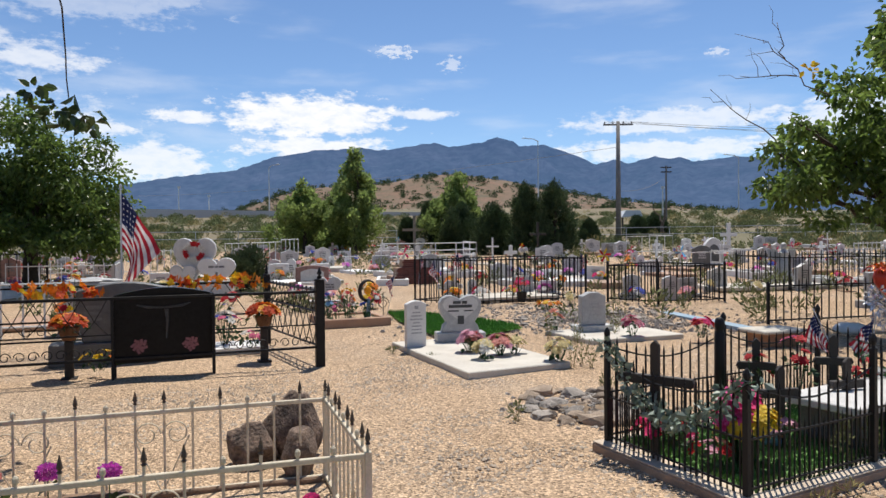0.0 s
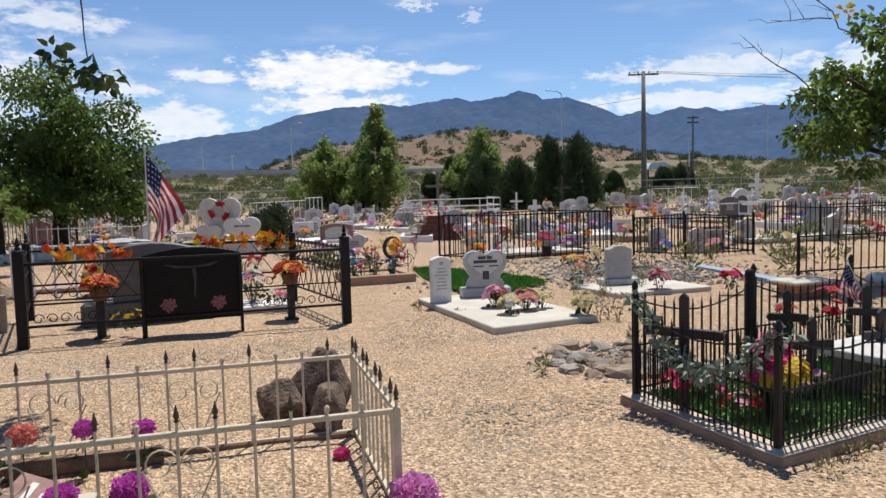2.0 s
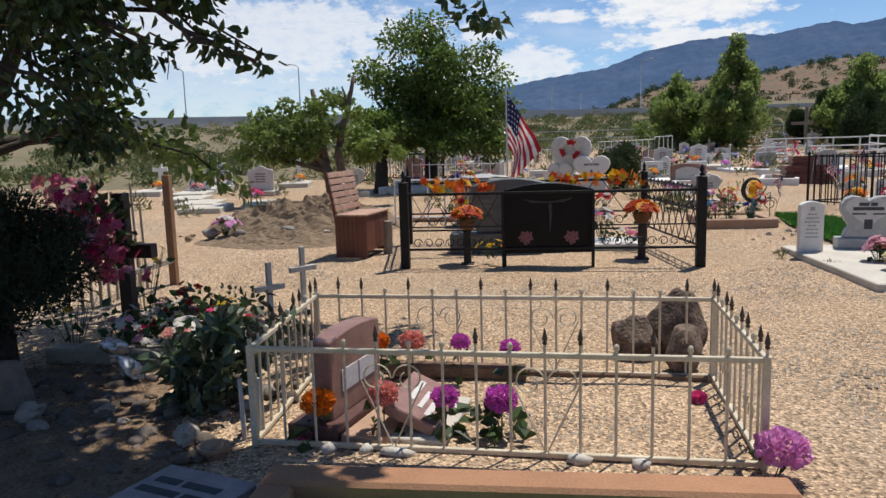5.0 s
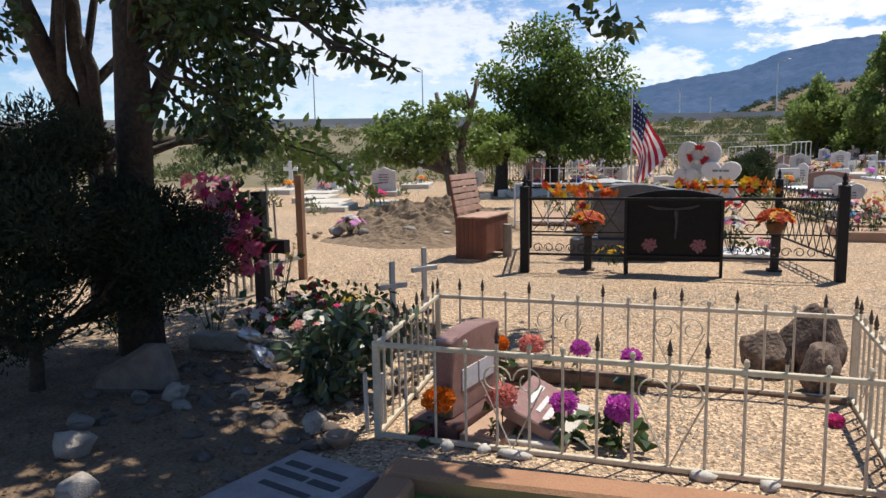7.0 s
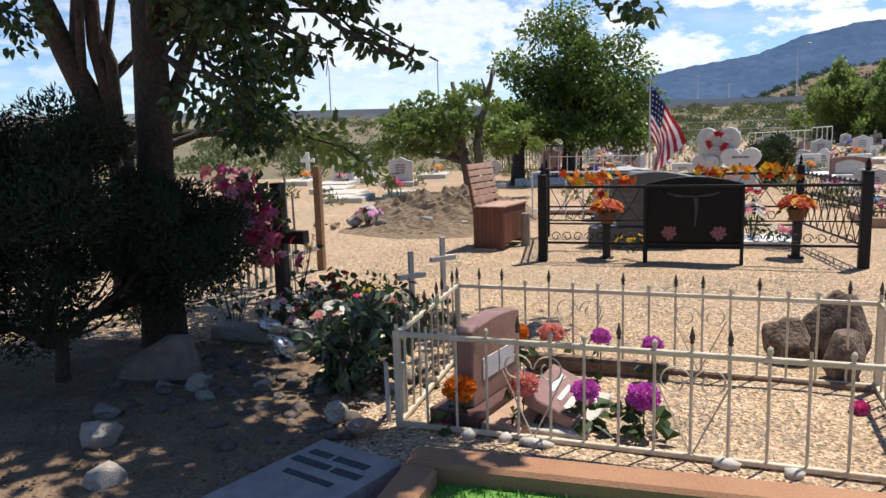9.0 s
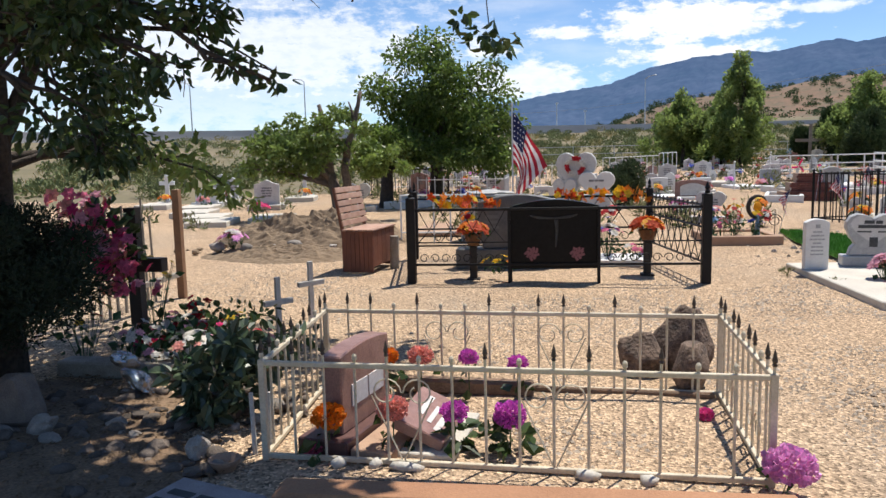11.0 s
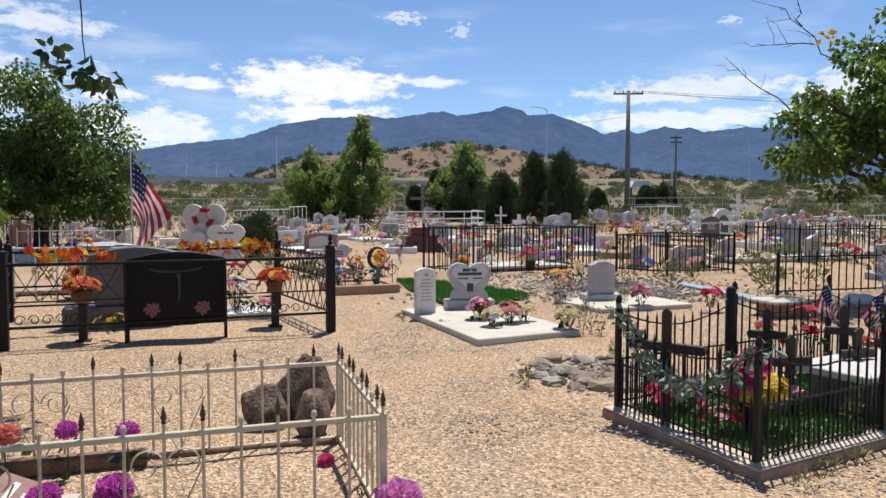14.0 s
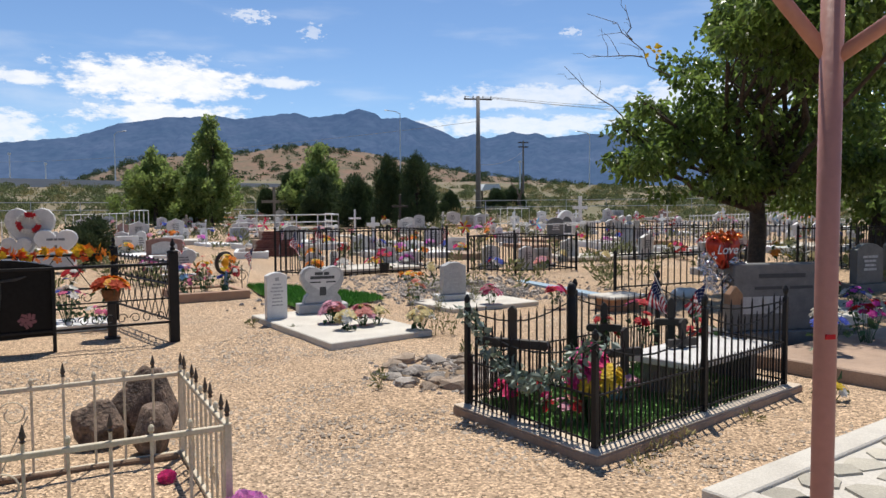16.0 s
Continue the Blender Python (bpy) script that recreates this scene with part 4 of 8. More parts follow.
# the crown leans out low over the path and falls back towards its top
cl = [(c[0], c[1], c[2], c[3] * 0.74, c[4] * 0.74, c[5] * 0.62) for c in cl if (c[0] - 0.75 * c[3]) / c[1] > 0.385 + 1.05 * ((c[2] + 0.4 * c[5] - 1.66) / math.hypot(c[0], c[1]) - 0.074)]
big = tree("mulberry_tree", "large spreading mulberry tree with glossy green leaves", (9.1, 13.6, 0.08), 0.17, 1.9, cl, 40000, 0.112, M["leaf"], 105, limbs=22, shape="ovate", droop=0.9)
b = bmesh.new()
for i, (p, q) in enumerate((((-2.2, -0.6, 4.0), (-3.9, -0.8, 5.0)), ((-2.8, -0.7, 4.3), (-3.7, -0.5, 4.35)), ((-3.2, -0.8, 3.2), (-4.35, -0.9, 4.05)), ((-3.0, -0.7, 4.6), (-3.0, -0.4, 5.3)))):
    pts = limb(b, p, q, 0.013, 0.004, 110 + i, 0.22, 5, 5)
    for j in range(4):
        limb(b, pts[1 + j], pts[1 + j] + Vector((rnd.uniform(-0.5, 0.1), rnd.uniform(-0.3, 0.3), rnd.uniform(-0.1, 0.5))), 0.006, 0.002, 120 + j, 0.2, 3, 4)
part("yellow_spray", leaf_cloud("yellow_spray", [(-3.1, -1.7, 4.2, 0.1, 0.1, 0.09)], 14, 0.11, M["f_yellow"], 3), None, big, "tuft of yellowed leaves")
part("twig_spray", b, M["deadwood"], big, "leafless grey twigs", smooth=True)
# more trees behind it
cl = clumps_in((16.5, 19.0, 3.4), (3.2, 2.6, 2.2), 26, 0.9, 106) + clumps_in((15.2, 13.5, 2.8), (2.2, 2.2, 1.7), 16, 0.7, 107)
tree("shade_tree", "leafy green tree at the edge of the cemetery", (16.2, 18.6, ground_z(16.2, 18.6)), 0.22, 1.8, cl, 9000, 0.2, M["leaf"], 108, limbs=9)

# near tree over the shaded plot
cl = [(-4.0, 3.1, 2.5, 0.3, 0.3, 0.22), (-3.8, 3.3, 2.62, 0.3, 0.3, 0.22), (-3.25, 3.45, 2.5, 0.22, 0.2, 0.16), (-3.05, 3.5, 2.27, 0.2, 0.18, 0.1), (-2.82, 3.55, 2.14, 0.13, 0.13, 0.05), (-3.66, 3.27, 2.2, 0.25, 0.2, 0.13),
      (-4.25, 3.15, 1.95, 0.28, 0.25, 0.2), (-3.2, 3.46, 2.6, 0.2, 0.2, 0.16), (-3.46, 3.35, 2.22, 0.2, 0.18, 0.1), (-4.85, 3.6, 2.6, 0.4, 0.35, 0.3), (-4.3, 3.56, 2.2, 0.3, 0.25, 0.2), (-4.1, 3.3, 2.6, 0.35, 0.3, 0.22),
      (-5.45, 2.5, 2.55, 0.25, 0.25, 0.18), (-4.6, 3.2, 2.9, 0.45, 0.4, 0.28), (-4.5, 3.7, 2.35, 0.35, 0.3, 0.3), (-5.0, 4.1, 1.9, 0.35, 0.3, 0.28), (-4.75, 3.9, 1.75, 0.25, 0.25, 0.22)]
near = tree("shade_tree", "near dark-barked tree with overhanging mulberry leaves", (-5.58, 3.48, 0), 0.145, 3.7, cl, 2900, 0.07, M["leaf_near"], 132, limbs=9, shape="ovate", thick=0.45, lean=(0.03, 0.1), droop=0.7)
hi = [(c[0] + 5.62, c[1] - 3.42, *c[2:]) for c in clumps_in((-4.5, 4.6, 4.9), (3.9, 2.9, 0.9), 165, 0.56, 131)]


def crown_keeps(c):
    """Sun reaches the fenced plot and the ground behind the trunk through gaps in the crown."""
    sx, sy = c[0] - 5.62 - 0.111 * c[2], c[1] + 3.42 - 0.388 * c[2]
    return not (sx > -3.35 and sy > 2.75) and sx < -1.5 and math.hypot(sx + 6.9, sy - 3.6) > 1.2 and math.hypot(sx + 3.75, sy - 3.85) > 0.95 and math.hypot(sx + 3.7, sy - 1.5) > 0.75


hi = [c for c in hi if crown_keeps(c)] + [(c[0] + 5.62, c[1] - 3.42, *c[2:]) for c in clumps_in((-2.25, 4.15, 4.6), (0.95, 0.55, 0.35), 18, 0.36, 145)]
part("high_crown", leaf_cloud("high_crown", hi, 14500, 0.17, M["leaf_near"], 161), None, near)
for i in range(0, len(hi) - 4, 8):
    b = bmesh.new()
    limb(b, (0.03, 0.1, 2.5), hi[i][:3], 0.06, 0.015, 170 + i, 0.12)
    part("limb", b, M["bark"], near, smooth=True)
b = bmesh.new()
limb(b, (0.05, 0.05, 1.7), (0.35, 0.65, 3.2), 0.075, 0.05, 7, 0.05)
part("limb", b, M["bark"], near, smooth=True)
b = bmesh.new()
for i in range(16):
    p = Vector((rnd.uniform(1.0, 3.4), rnd.uniform(-0.3, 0.6), rnd.uniform(2.3, 3.0)))
    limb(b, p, p + Vector((rnd.uniform(-0.1, 0.7), rnd.uniform(-0.3, 0.3), rnd.uniform(-0.35, 0.1))), 0.007, 0.002, 140 + i, 0.25, 4, 4)
part("twig_spray", b, M["deadwood"], near, "thin bare twigs", smooth=True)
b = bmesh.new()
limb(b, (0.03, 0.1, 3.2), (2.63, 0.07, 3.05), 0.03, 0.007, 190, 0.05)
for i, q in enumerate(((3.33, 0.47, 2.6), (3.18, 0.42, 2.76), (2.98, 0.27, 2.55), (3.4, 0.52, 2.82), (2.83, 0.22, 2.6))):
    pts = limb(b, (2.63, 0.07, 3.05), q, 0.0055, 0.002, 191 + i, 0.18, 6, 4)
    for j in range(5):
        limb(b, pts[1 + j], pts[1 + j] + Vector((rnd.uniform(-0.1, 0.2), rnd.uniform(-0.12, 0.12), rnd.uniform(-0.16, 0.08))), 0.003, 0.0012, 200 + 7 * i + j, 0.25, 3, 4)
part("bare_twigs", b, M["deadwood"], near, "thin bare grey twigs", smooth=True)
# hanging spray that dangles over the path's view
b = bmesh.new()
limb(b, (2.0, 0.6, 4.0), (3.85, 0.58, 3.0), 0.02, 0.006, 151, 0.1)
limb(b, (3.85, 0.58, 3.0), (3.9, 0.6, 0.74 + 1.66), 0.005, 0.003, 152, 0.05)
part("limb", b, M["bark"], near, smooth=True)
part("leaf_spray", leaf_cloud("leaf_spray", [(3.85, 0.57, 2.36, 0.1, 0.1, 0.05), (3.97, 0.62, 2.32, 0.12, 0.1, 0.06), (3.75, 0.55, 2.45, 0.06, 0.06, 0.05)], 60, 0.07, M["leaf_near"], 153, 0.6, "ovate"), None, near)
cl = clumps_in((-7.0, 4.2, 5.6), (2.0, 1.8, 1.2), 16, 0.6, 133) + [(-6.3, 5.2, 2.0, 0.45, 0.4, 0.25), (-5.8, 5.6, 1.75, 0.3, 0.3, 0.2), (-5.65, 5.75, 1.5, 0.2, 0.2, 0.14), (-6.2, 5.3, 2.3, 0.4, 0.3, 0.25), (-6.0, 5.1, 2.6, 0.5, 0.4, 0.3)]
two = tree("shade_tree", "leaning dark tree with a forked trunk", (-7.43, 4.22, 0), 0.15, 1.9, cl, 4200, 0.1, M["leaf"], 134, shape="ovate", limbs=7, lean=(0.05, 0.0))
b = bmesh.new()
limb(b, (0.02, 0, 1.5), (0.15, -0.8, 3.3), 0.13, 0.1, 8, 0.04, 5, 9)
limb(b, (0.1, 0, 1.6), (0.4, -0.4, 3.4), 0.08, 0.07, 9, 0.06, 5, 9)
part("trunk", b, M["bark"], two, smooth=True)
b = bmesh.new()
q = limb(b, (1.2, 0.5, 2.3), (2.4, 1.55, 1.27), 0.022, 0.004, 181, 0.1, 6, 5)
for i in range(5):
    limb(b, q[1 + i], q[1 + i] + Vector((0.12 - 0.05 * i, 0.1, -0.24)), 0.006, 0.002, 182 + i, 0.2, 3, 4)
part("low_limb", b, M["bark"], two, smooth=True)
part("low_spray", leaf_cloud("low_spray", [(1.5, 0.65, 2.05, 0.2, 0.2, 0.18), (1.75, 0.95, 1.8, 0.2, 0.2, 0.16), (2.0, 1.15, 1.6, 0.18, 0.18, 0.15), (2.2, 1.4, 1.42, 0.16, 0.16, 0.12), (2.4, 1.55, 1.28, 0.12, 0.12, 0.1), (1.55, 0.75, 1.7, 0.16, 0.16, 0.12)], 210, 0.1, M["leaf_light"], 188, 0.8, "ovate"), None, two, "spray of sunlit green leaves")
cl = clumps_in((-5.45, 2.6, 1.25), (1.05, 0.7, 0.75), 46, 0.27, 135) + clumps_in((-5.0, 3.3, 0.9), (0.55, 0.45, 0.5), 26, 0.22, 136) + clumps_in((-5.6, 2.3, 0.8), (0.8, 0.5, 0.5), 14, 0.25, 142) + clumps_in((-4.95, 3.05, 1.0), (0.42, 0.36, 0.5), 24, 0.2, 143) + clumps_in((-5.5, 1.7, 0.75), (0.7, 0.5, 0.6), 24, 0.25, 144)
tree("juniper_bush", "spreading juniper with deep shade put into its leaf colour", (-5.3, 2.5, 0), 0.05, 0.35, cl, 95000, 0.048, M["bush_dark"], 137, limbs=14, shape="blade", droop=-0.4, category="bush")
cl = clumps_in((-3.45, 3.62, 0.33), (0.28, 0.26, 0.26), 15, 0.1, 138) + clumps_in((-3.25, 3.75, 0.48), (0.2, 0.2, 0.14), 6, 0.09, 139)
tree("rose_bush", "low dark-leaved rose bush against the white fence", (-3.5, 3.6, 0), 0.012, 0.15, cl, 520, 0.1, M["rose_leaf"], 141, shape="ovate", limbs=8, droop=0.4, category="bush")

# ---- cream iron plot fence with its graves ----
WF = pose(-2.84, 3.28, 0, 0, 0, 16.2)        # local x along the front, y to the back
CF = pose(-2.72, 3.24, 0, 0, 0, 17.8)        # the fence itself
WL, WD, WS = 2.69, 1.41, -0.12                # front, depth, set-out of the far corner


def cream_fence():
    e = thing("plot_fence", "cream-painted wrought iron plot fence with dark spear tips", "fence", CF)
    pat = (2, 1, 1, 2, 1, 2, 2, 1)
    for p, q in (((0, 0), (WL, 0)), ((WS, WD), (WL, WD))):
        picket_panel(e, p, q, 0.0, 0.57, 0.178, M["white_paint"], 0.008, pat, (0.05, 0.99), 0.014, 0.05, tipm=M["rust_tip"], square=False)
    for p, q in (((0, 0), (WS, WD)), ((WL, 0), (WL, WD))):
        picket_panel(e, p, q, 0.0, 0.57, 0.142, M["white_paint"], 0.008, (1, 1, 2), (0.05, 0.99), 0.014, 0.05, tipm=M["rust_tip"], square=False)
    for x, y in ((0, 0), (WL, 0), (WS, WD), (WL, WD)):
        part("post", boxbm(x - 0.018, x + 0.018, y - 0.018, y + 0.018, 0, 0.585, bevel=0.003), M["white_paint"], e)
    for y in (0.0, WD):
        for c in (0.8, 1.62):
            for s in (-1, 1):
                b = bmesh.new()
                tube(b, scroll_pts((c + s * 0.09, y, 0.42), 0.085, 0 if s < 0 else math.pi, -1.15 * s, (1, 0, 0)), 0.005, 4)
                part("scroll", b, M["white_paint"], e)
                part("brace", rod(bmesh.new(), (c + s * 0.17, y, 0.4), (c, y, 0.03), 0.0045, None, 4), M["white_paint"], e)
    for x in (WL,):
        for c in (0.4, 1.0):
            for s in (-1, 1):
                b = bmesh.new()
                tube(b, scroll_pts((x, c + s * 0.09, 0.2), 0.08, 0 if s < 0 else math.pi, -1.15 * s, (0, 1, 0)), 0.005, 4)
                part("scroll", b, M["white_paint"], e)
    return e


cream_fence()
for i, (x, y, tx, ty, h) in enumerate(((-2.83, 3.27, -0.03, 0.02, 0.36), (-2.8, 3.36, -0.01, 0.03, 0.34), (-2.86, 3.44, -0.03, 0.01, 0.33))):
    solo("garden_stake", rod(bmesh.new(), (0, 0, -0.02), (tx, ty, h), 0.015, 0.013, 6), M["pale_wood"], "pale weathered wooden stake at the fence corner", "stake", pose(x, y, 0), "garden stakes")
e = thing("upright_headstone", "upright red granite headstone on a stepped sandstone base", "headstone", WF @ pose(0.47, 0.43, 0, 0, 0, 81))
part("base", boxbm(-0.42, 0.42, -0.16, 0.16, 0, 0.1, bevel=0.008), M["maroon_granite"], e)
part("apron", boxbm(-0.4, 0.4, -0.42, -0.17, 0, 0.06, bevel=0.006), M["sandstone"], e, "sandstone apron slab")
part("tablet", slab(bmesh.new(), arch(0.64, 0.49, 0.03), -0.085, 0.045, 0.008), M["red_granite"], e).matrix_basis = pose(0, 0, 0.1)
part("inscription", bars_text(bmesh.new(), [(-0.2, 0.0, 0.3, 0.13), (0.02, 0.22, 0.3, 0.13)], -0.087), M["letter_light"], e)
e = thing("grave_marker", "small red granite marker tilted on a concrete pad", "grave marker", WF @ pose(0.98, 0.42, 0, 0, 0, 88))
part("pad", boxbm(-0.36, 0.36, -0.2, 0.24, 0, 0.035, bevel=0.006), M["concrete"], e)
part("plaque", boxbm(-0.3, 0.3, -0.16, 0.16, -0.035, 0.035, pose(0, 0.03, 0.12, 24), bevel=0.008), M["red_granite"], e)
b = bmesh.new()
for x0, x1, y0, y1 in ((-0.22, 0.02, -0.1, -0.06), (-0.16, 0.1, -0.03, 0.0), (-0.1, 0.2, 0.04, 0.075)):
    box(b, x0, x1, y0, y1, 0.036, 0.039, pose(0, 0.03, 0.12, 24))
part("inscription", b, M["letter_light"], e)
solo("grave_kerb", boxbm(0.5, 1.5, 1.2, 1.31, 0, 0.11, bevel=0.02), M["brown_timber"], "low weathered brown timber kerb inside the fence", "kerb", WF)
solo("timber_edge", boxbm(0.1, 2.72, 1.345, 1.385, 0, 0.045, bevel=0.01), M["brown_timber"], "low brown timber edging inside the fence", "edging", WF)


def pompon(at, col, r, label, stem=True, seed=1, leaves=0, lean=(0, 0)):
    e = thing("artificial_flower", label, "flower", at)
    h = part("flower_head", ball_mesh(col, r, 150, seed), None, e)
    if stem:
        part("stem", rod(bmesh.new(), (-lean[0], -lean[1], -stem), (0, 0, -r * 0.4), 0.004, None, 4), M["stem"], e)
    if leaves:
        part("leaves", leaf_cloud("leaves", [(0, 0, -stem * 0.55, r * 1.7, r * 1.7, stem * 0.35)], leaves, 0.1, M["leaf_near"], seed), None, e)
    return e


for lx, ly, z, col, r, lab, lv in ((0.45, 0.02, 0.24, "orange", 0.085, "bright orange artificial chrysanthemum", 8), (0.5, 1.1, 0.3, "orange", 0.06, "bright orange artificial chrysanthemum", 4),
                                   (0.8, 0.12, 0.27, "salmon", 0.08, "salmon pink artificial carnation", 8), (0.72, 1.13, 0.3, "salmon", 0.08, "salmon pink artificial carnation", 4), (1.14, 0.2, 0.24, "purple", 0.07, "purple artificial pompon flower", 26),
                                   (1.46, 0.2, 0.24, "purple", 0.085, "purple artificial pompon flower", 46), (1.06, 1.14, 0.3, "purple", 0.062, "purple artificial pompon flower", 4), (1.4, 1.14, 0.27, "purple", 0.062, "purple artificial pompon flower", 4),
                                   (0.35, 0.02, 0.04, "pink", 0.055, "fallen pink artificial flower", 0), (2.6, 0.92, 0.045, "pinkred", 0.048, "fallen hot pink artificial flower", 0)):
    pompon(WF @ pose(lx, ly, z), col, r, lab, z - 0.01 if lv else 0, int(lx * 100), lv)
pompon(pose(-0.07, 3.96, 0.165), "orchid", 0.112, "large orchid pink artificial hydrangea on a wire stem", 0.24, 5, 7, (0.06, 0.05))
for i, (x, y, sx, sy, sz, lab) in enumerate(((-1.18, 5.74, 0.215, 0.18, 0.185, "rounded brown lava boulder behind the fence"), (-0.93, 6.02, 0.25, 0.19, 0.3, "large brown lava boulder behind the fence"), (-0.8, 5.5, 0.16, 0.15, 0.235, "squat brown lava boulder behind the fence"))):
    solo("lava_boulder", rock(bmesh.new(), (0, 0, sz * 0.72), (sx, sy, sz), i + 13, 0.26, 4, 13), M["lava"], lab, "boulder", pose(x, y, 0, 0, 0, 40 * i), "lava boulders", smooth=True)

# brown stucco kerb with turf, close to the path
KB = pose(-2.2, 2.87, 0, 0, 0, 20.9)
solo("stucco_kerb", boxbm(-0.06, 2.33, -0.2, 0.0, -0.02, 0.15, bevel=0.02), M["terracotta"], "brown stucco kerb round a plot of turf", "kerb", KB)
solo("stucco_kerb", boxbm(-0.06, 0.12, -1.8, -0.21, -0.02, 0.145, bevel=0.02), M["terracotta"], "short return of the brown stucco kerb", "kerb", KB)
solo("stucco_kerb", boxbm(2.14, 2.33, -1.8, -0.21, -0.02, 0.145, bevel=0.02), M["terracotta"], "short return of the brown stucco kerb", "kerb", KB)


def turf(name, outline, z, n, h, m, label, seed):
    rg = random.Random(seed)
    e = thing(name, label, "turf")
    b = bmesh.new()
    f = b.faces.new([b.verts.new((x, y, ground_z(x, y) + z)) for x, y in outline])
    part("backing", b, m, e)
    xs, ys = [p[0] for p in outline], [p[1] for p in outline]
    vs, fs = [], []
    while len(fs) < n:
        x, y = rg.uniform(min(xs), max(xs)), rg.uniform(min(ys), max(ys))
        inside, j = False, len(outline) - 1
        for i in range(len(outline)):
            (xi, yi), (xj, yj) = outline[i], outline[j]
            if (yi > y) != (yj > y) and x < (xj - xi) * (y - yi) / (yj - yi) + xi:
                inside = not inside
            j = i
        if not inside:
            continue
        a, q = rg.uniform(0, 6.28), len(vs)
        zz = ground_z(x, y) + z
        vs += [(x - math.cos(a) * h * 0.18, y - math.sin(a) * h * 0.18, zz), (x + math.cos(a) * h * 0.18, y + math.sin(a) * h * 0.18, zz), (x + rg.uniform(-1, 1) * h * 0.5, y + rg.uniform(-1, 1) * h * 0.5, zz + h * rg.uniform(0.6, 1.2))]
        fs.append((q, q + 1, q + 2))
    tagged(part("sward", mesh_from("pile", vs, fs, m), None, e), kind="stuff")
    return e


def local_pts(m, pts):
    return [tuple((m @ Vector((x, y, 0)))[:2]) for x, y in pts]


turf("turf", local_pts(KB, ((0.12, -1.7), (2.14, -1.7), (2.14, -0.2), (0.12, -0.2))), 0.06, 6000, 0.03, M["turf"], "green artificial turf inside the stucco kerb", 5)
e = thing("ledger_stone", "pinkish grey granite ledger stone lying in dappled shade", "grave slab", pose(-2.5, 2.43, -0.05, 0, 0, 2))
part("slab", boxbm(-0.27, 0.27, -0.75, 0.28, 0, 0.16, bevel=0.012), M["rose_granite"], e)
b = bmesh.new()
for x0, x1, y0, y1 in ((-0.2, -0.06, 0.1, 0.15), (-0.03, 0.18, 0.1, 0.15), (-0.22, 0.02, 0.0, 0.05), (0.05, 0.22, 0.0, 0.05), (-0.15, 0.16, -0.12, -0.08)):
    box(b, x0, x1, y0, y1, 0.16, 0.164)
part("inscription", b, M["letter_dark"], e)
solo("clay_bowl", lathe(bmesh.new(), [(0.05, 0), (0.085, 0.05), (0.09, 0.07), (0.075, 0.07), (0.05, 0.03)], 14), M["sandstone"], "shallow clay bowl among the rocks", "bowl", pose(-2.83, 3.03, 0))
rg = random.Random(17)
for i in range(90):
    x, y = rg.uniform(-4.9, -2.9), rg.uniform(2.35, 4.3)
    if x > -3.1 and y > 3.2:
        continue
    s = rg.uniform(0.02, 0.065)
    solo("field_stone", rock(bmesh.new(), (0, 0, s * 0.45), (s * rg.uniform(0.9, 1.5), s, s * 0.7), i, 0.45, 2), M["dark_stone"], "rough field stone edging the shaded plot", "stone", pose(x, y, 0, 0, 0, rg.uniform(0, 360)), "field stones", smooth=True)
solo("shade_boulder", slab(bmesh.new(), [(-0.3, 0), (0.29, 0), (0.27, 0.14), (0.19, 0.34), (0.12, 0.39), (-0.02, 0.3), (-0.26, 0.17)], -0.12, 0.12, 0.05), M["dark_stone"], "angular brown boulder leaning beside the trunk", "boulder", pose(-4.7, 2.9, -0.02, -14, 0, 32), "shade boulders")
for i, (x, y, sx, sy, sz) in enumerate(((-4.34, 2.31, 0.13, 0.09, 0.07), (-3.93, 2.06, 0.13, 0.11, 0.12), (-3.43, 1.84, 0.12, 0.1, 0.09), (-4.3, 2.95, 0.1, 0.09, 0.09), (-3.1, 3.1, 0.09, 0.07, 0.09))):
    solo("shade_boulder", rock(bmesh.new(), (0, 0, sz * 0.6), (sx, sy, sz), i + 37, 0.5, 3, 16), M["stone"], "grey boulder half sunk in the shaded soil", "boulder", pose(x, y, 0, 0, 0, 30 * i), "shade boulders")
for lx, ly, sx in ((1.9, -0.05, 0.09), (0.95, -0.1, 0.13), (0.75, -0.08, 0.05), (0.55, -0.1, 0.06), (2.2, -0.06, 0.07)):
    solo("field_stone", rock(bmesh.new(), (0, 0, 0.02), (sx, 0.06, 0.04), lx, 0.25, 1), M["concrete"], "flat pale stone under the fence rail", "stone", WF @ pose(lx, ly, 0), "field stones", smooth=True)


def litter_patch():
    n, vs, fs = 56, [(-4.6, 2.3, 0.012)], []
    for ring in (0.5, 0.85, 1.0):
        for k in range(n):
            a = 2 * math.pi * k / n
            q = ring * (1 + 0.2 * noise.noise(Vector((math.cos(a) * 2, math.sin(a) * 2, 3))))
            vs.append((-4.7 + 2.1 * q * math.cos(a), 2.2 + 1.75 * q * math.sin(a), 0.022 if ring < 1 else -0.03))
    for k in range(n):
        j = (k + 1) % n
        fs.append((0, 1 + k, 1 + j))
        for r in (0, 1):
            fs.append((1 + r * n + k, 1 + (r + 1) * n + k, 1 + (r + 1) * n + j, 1 + r * n + j))
    tagged(new("shaded_soil", mesh_from("shaded_soil", vs, fs, M["litter"], True)), "dark soil with leaf litter under the trees", "soil", kind="structure")


litter_patch()
lg = np.random.default_rng(91)
lv, lf = [], []
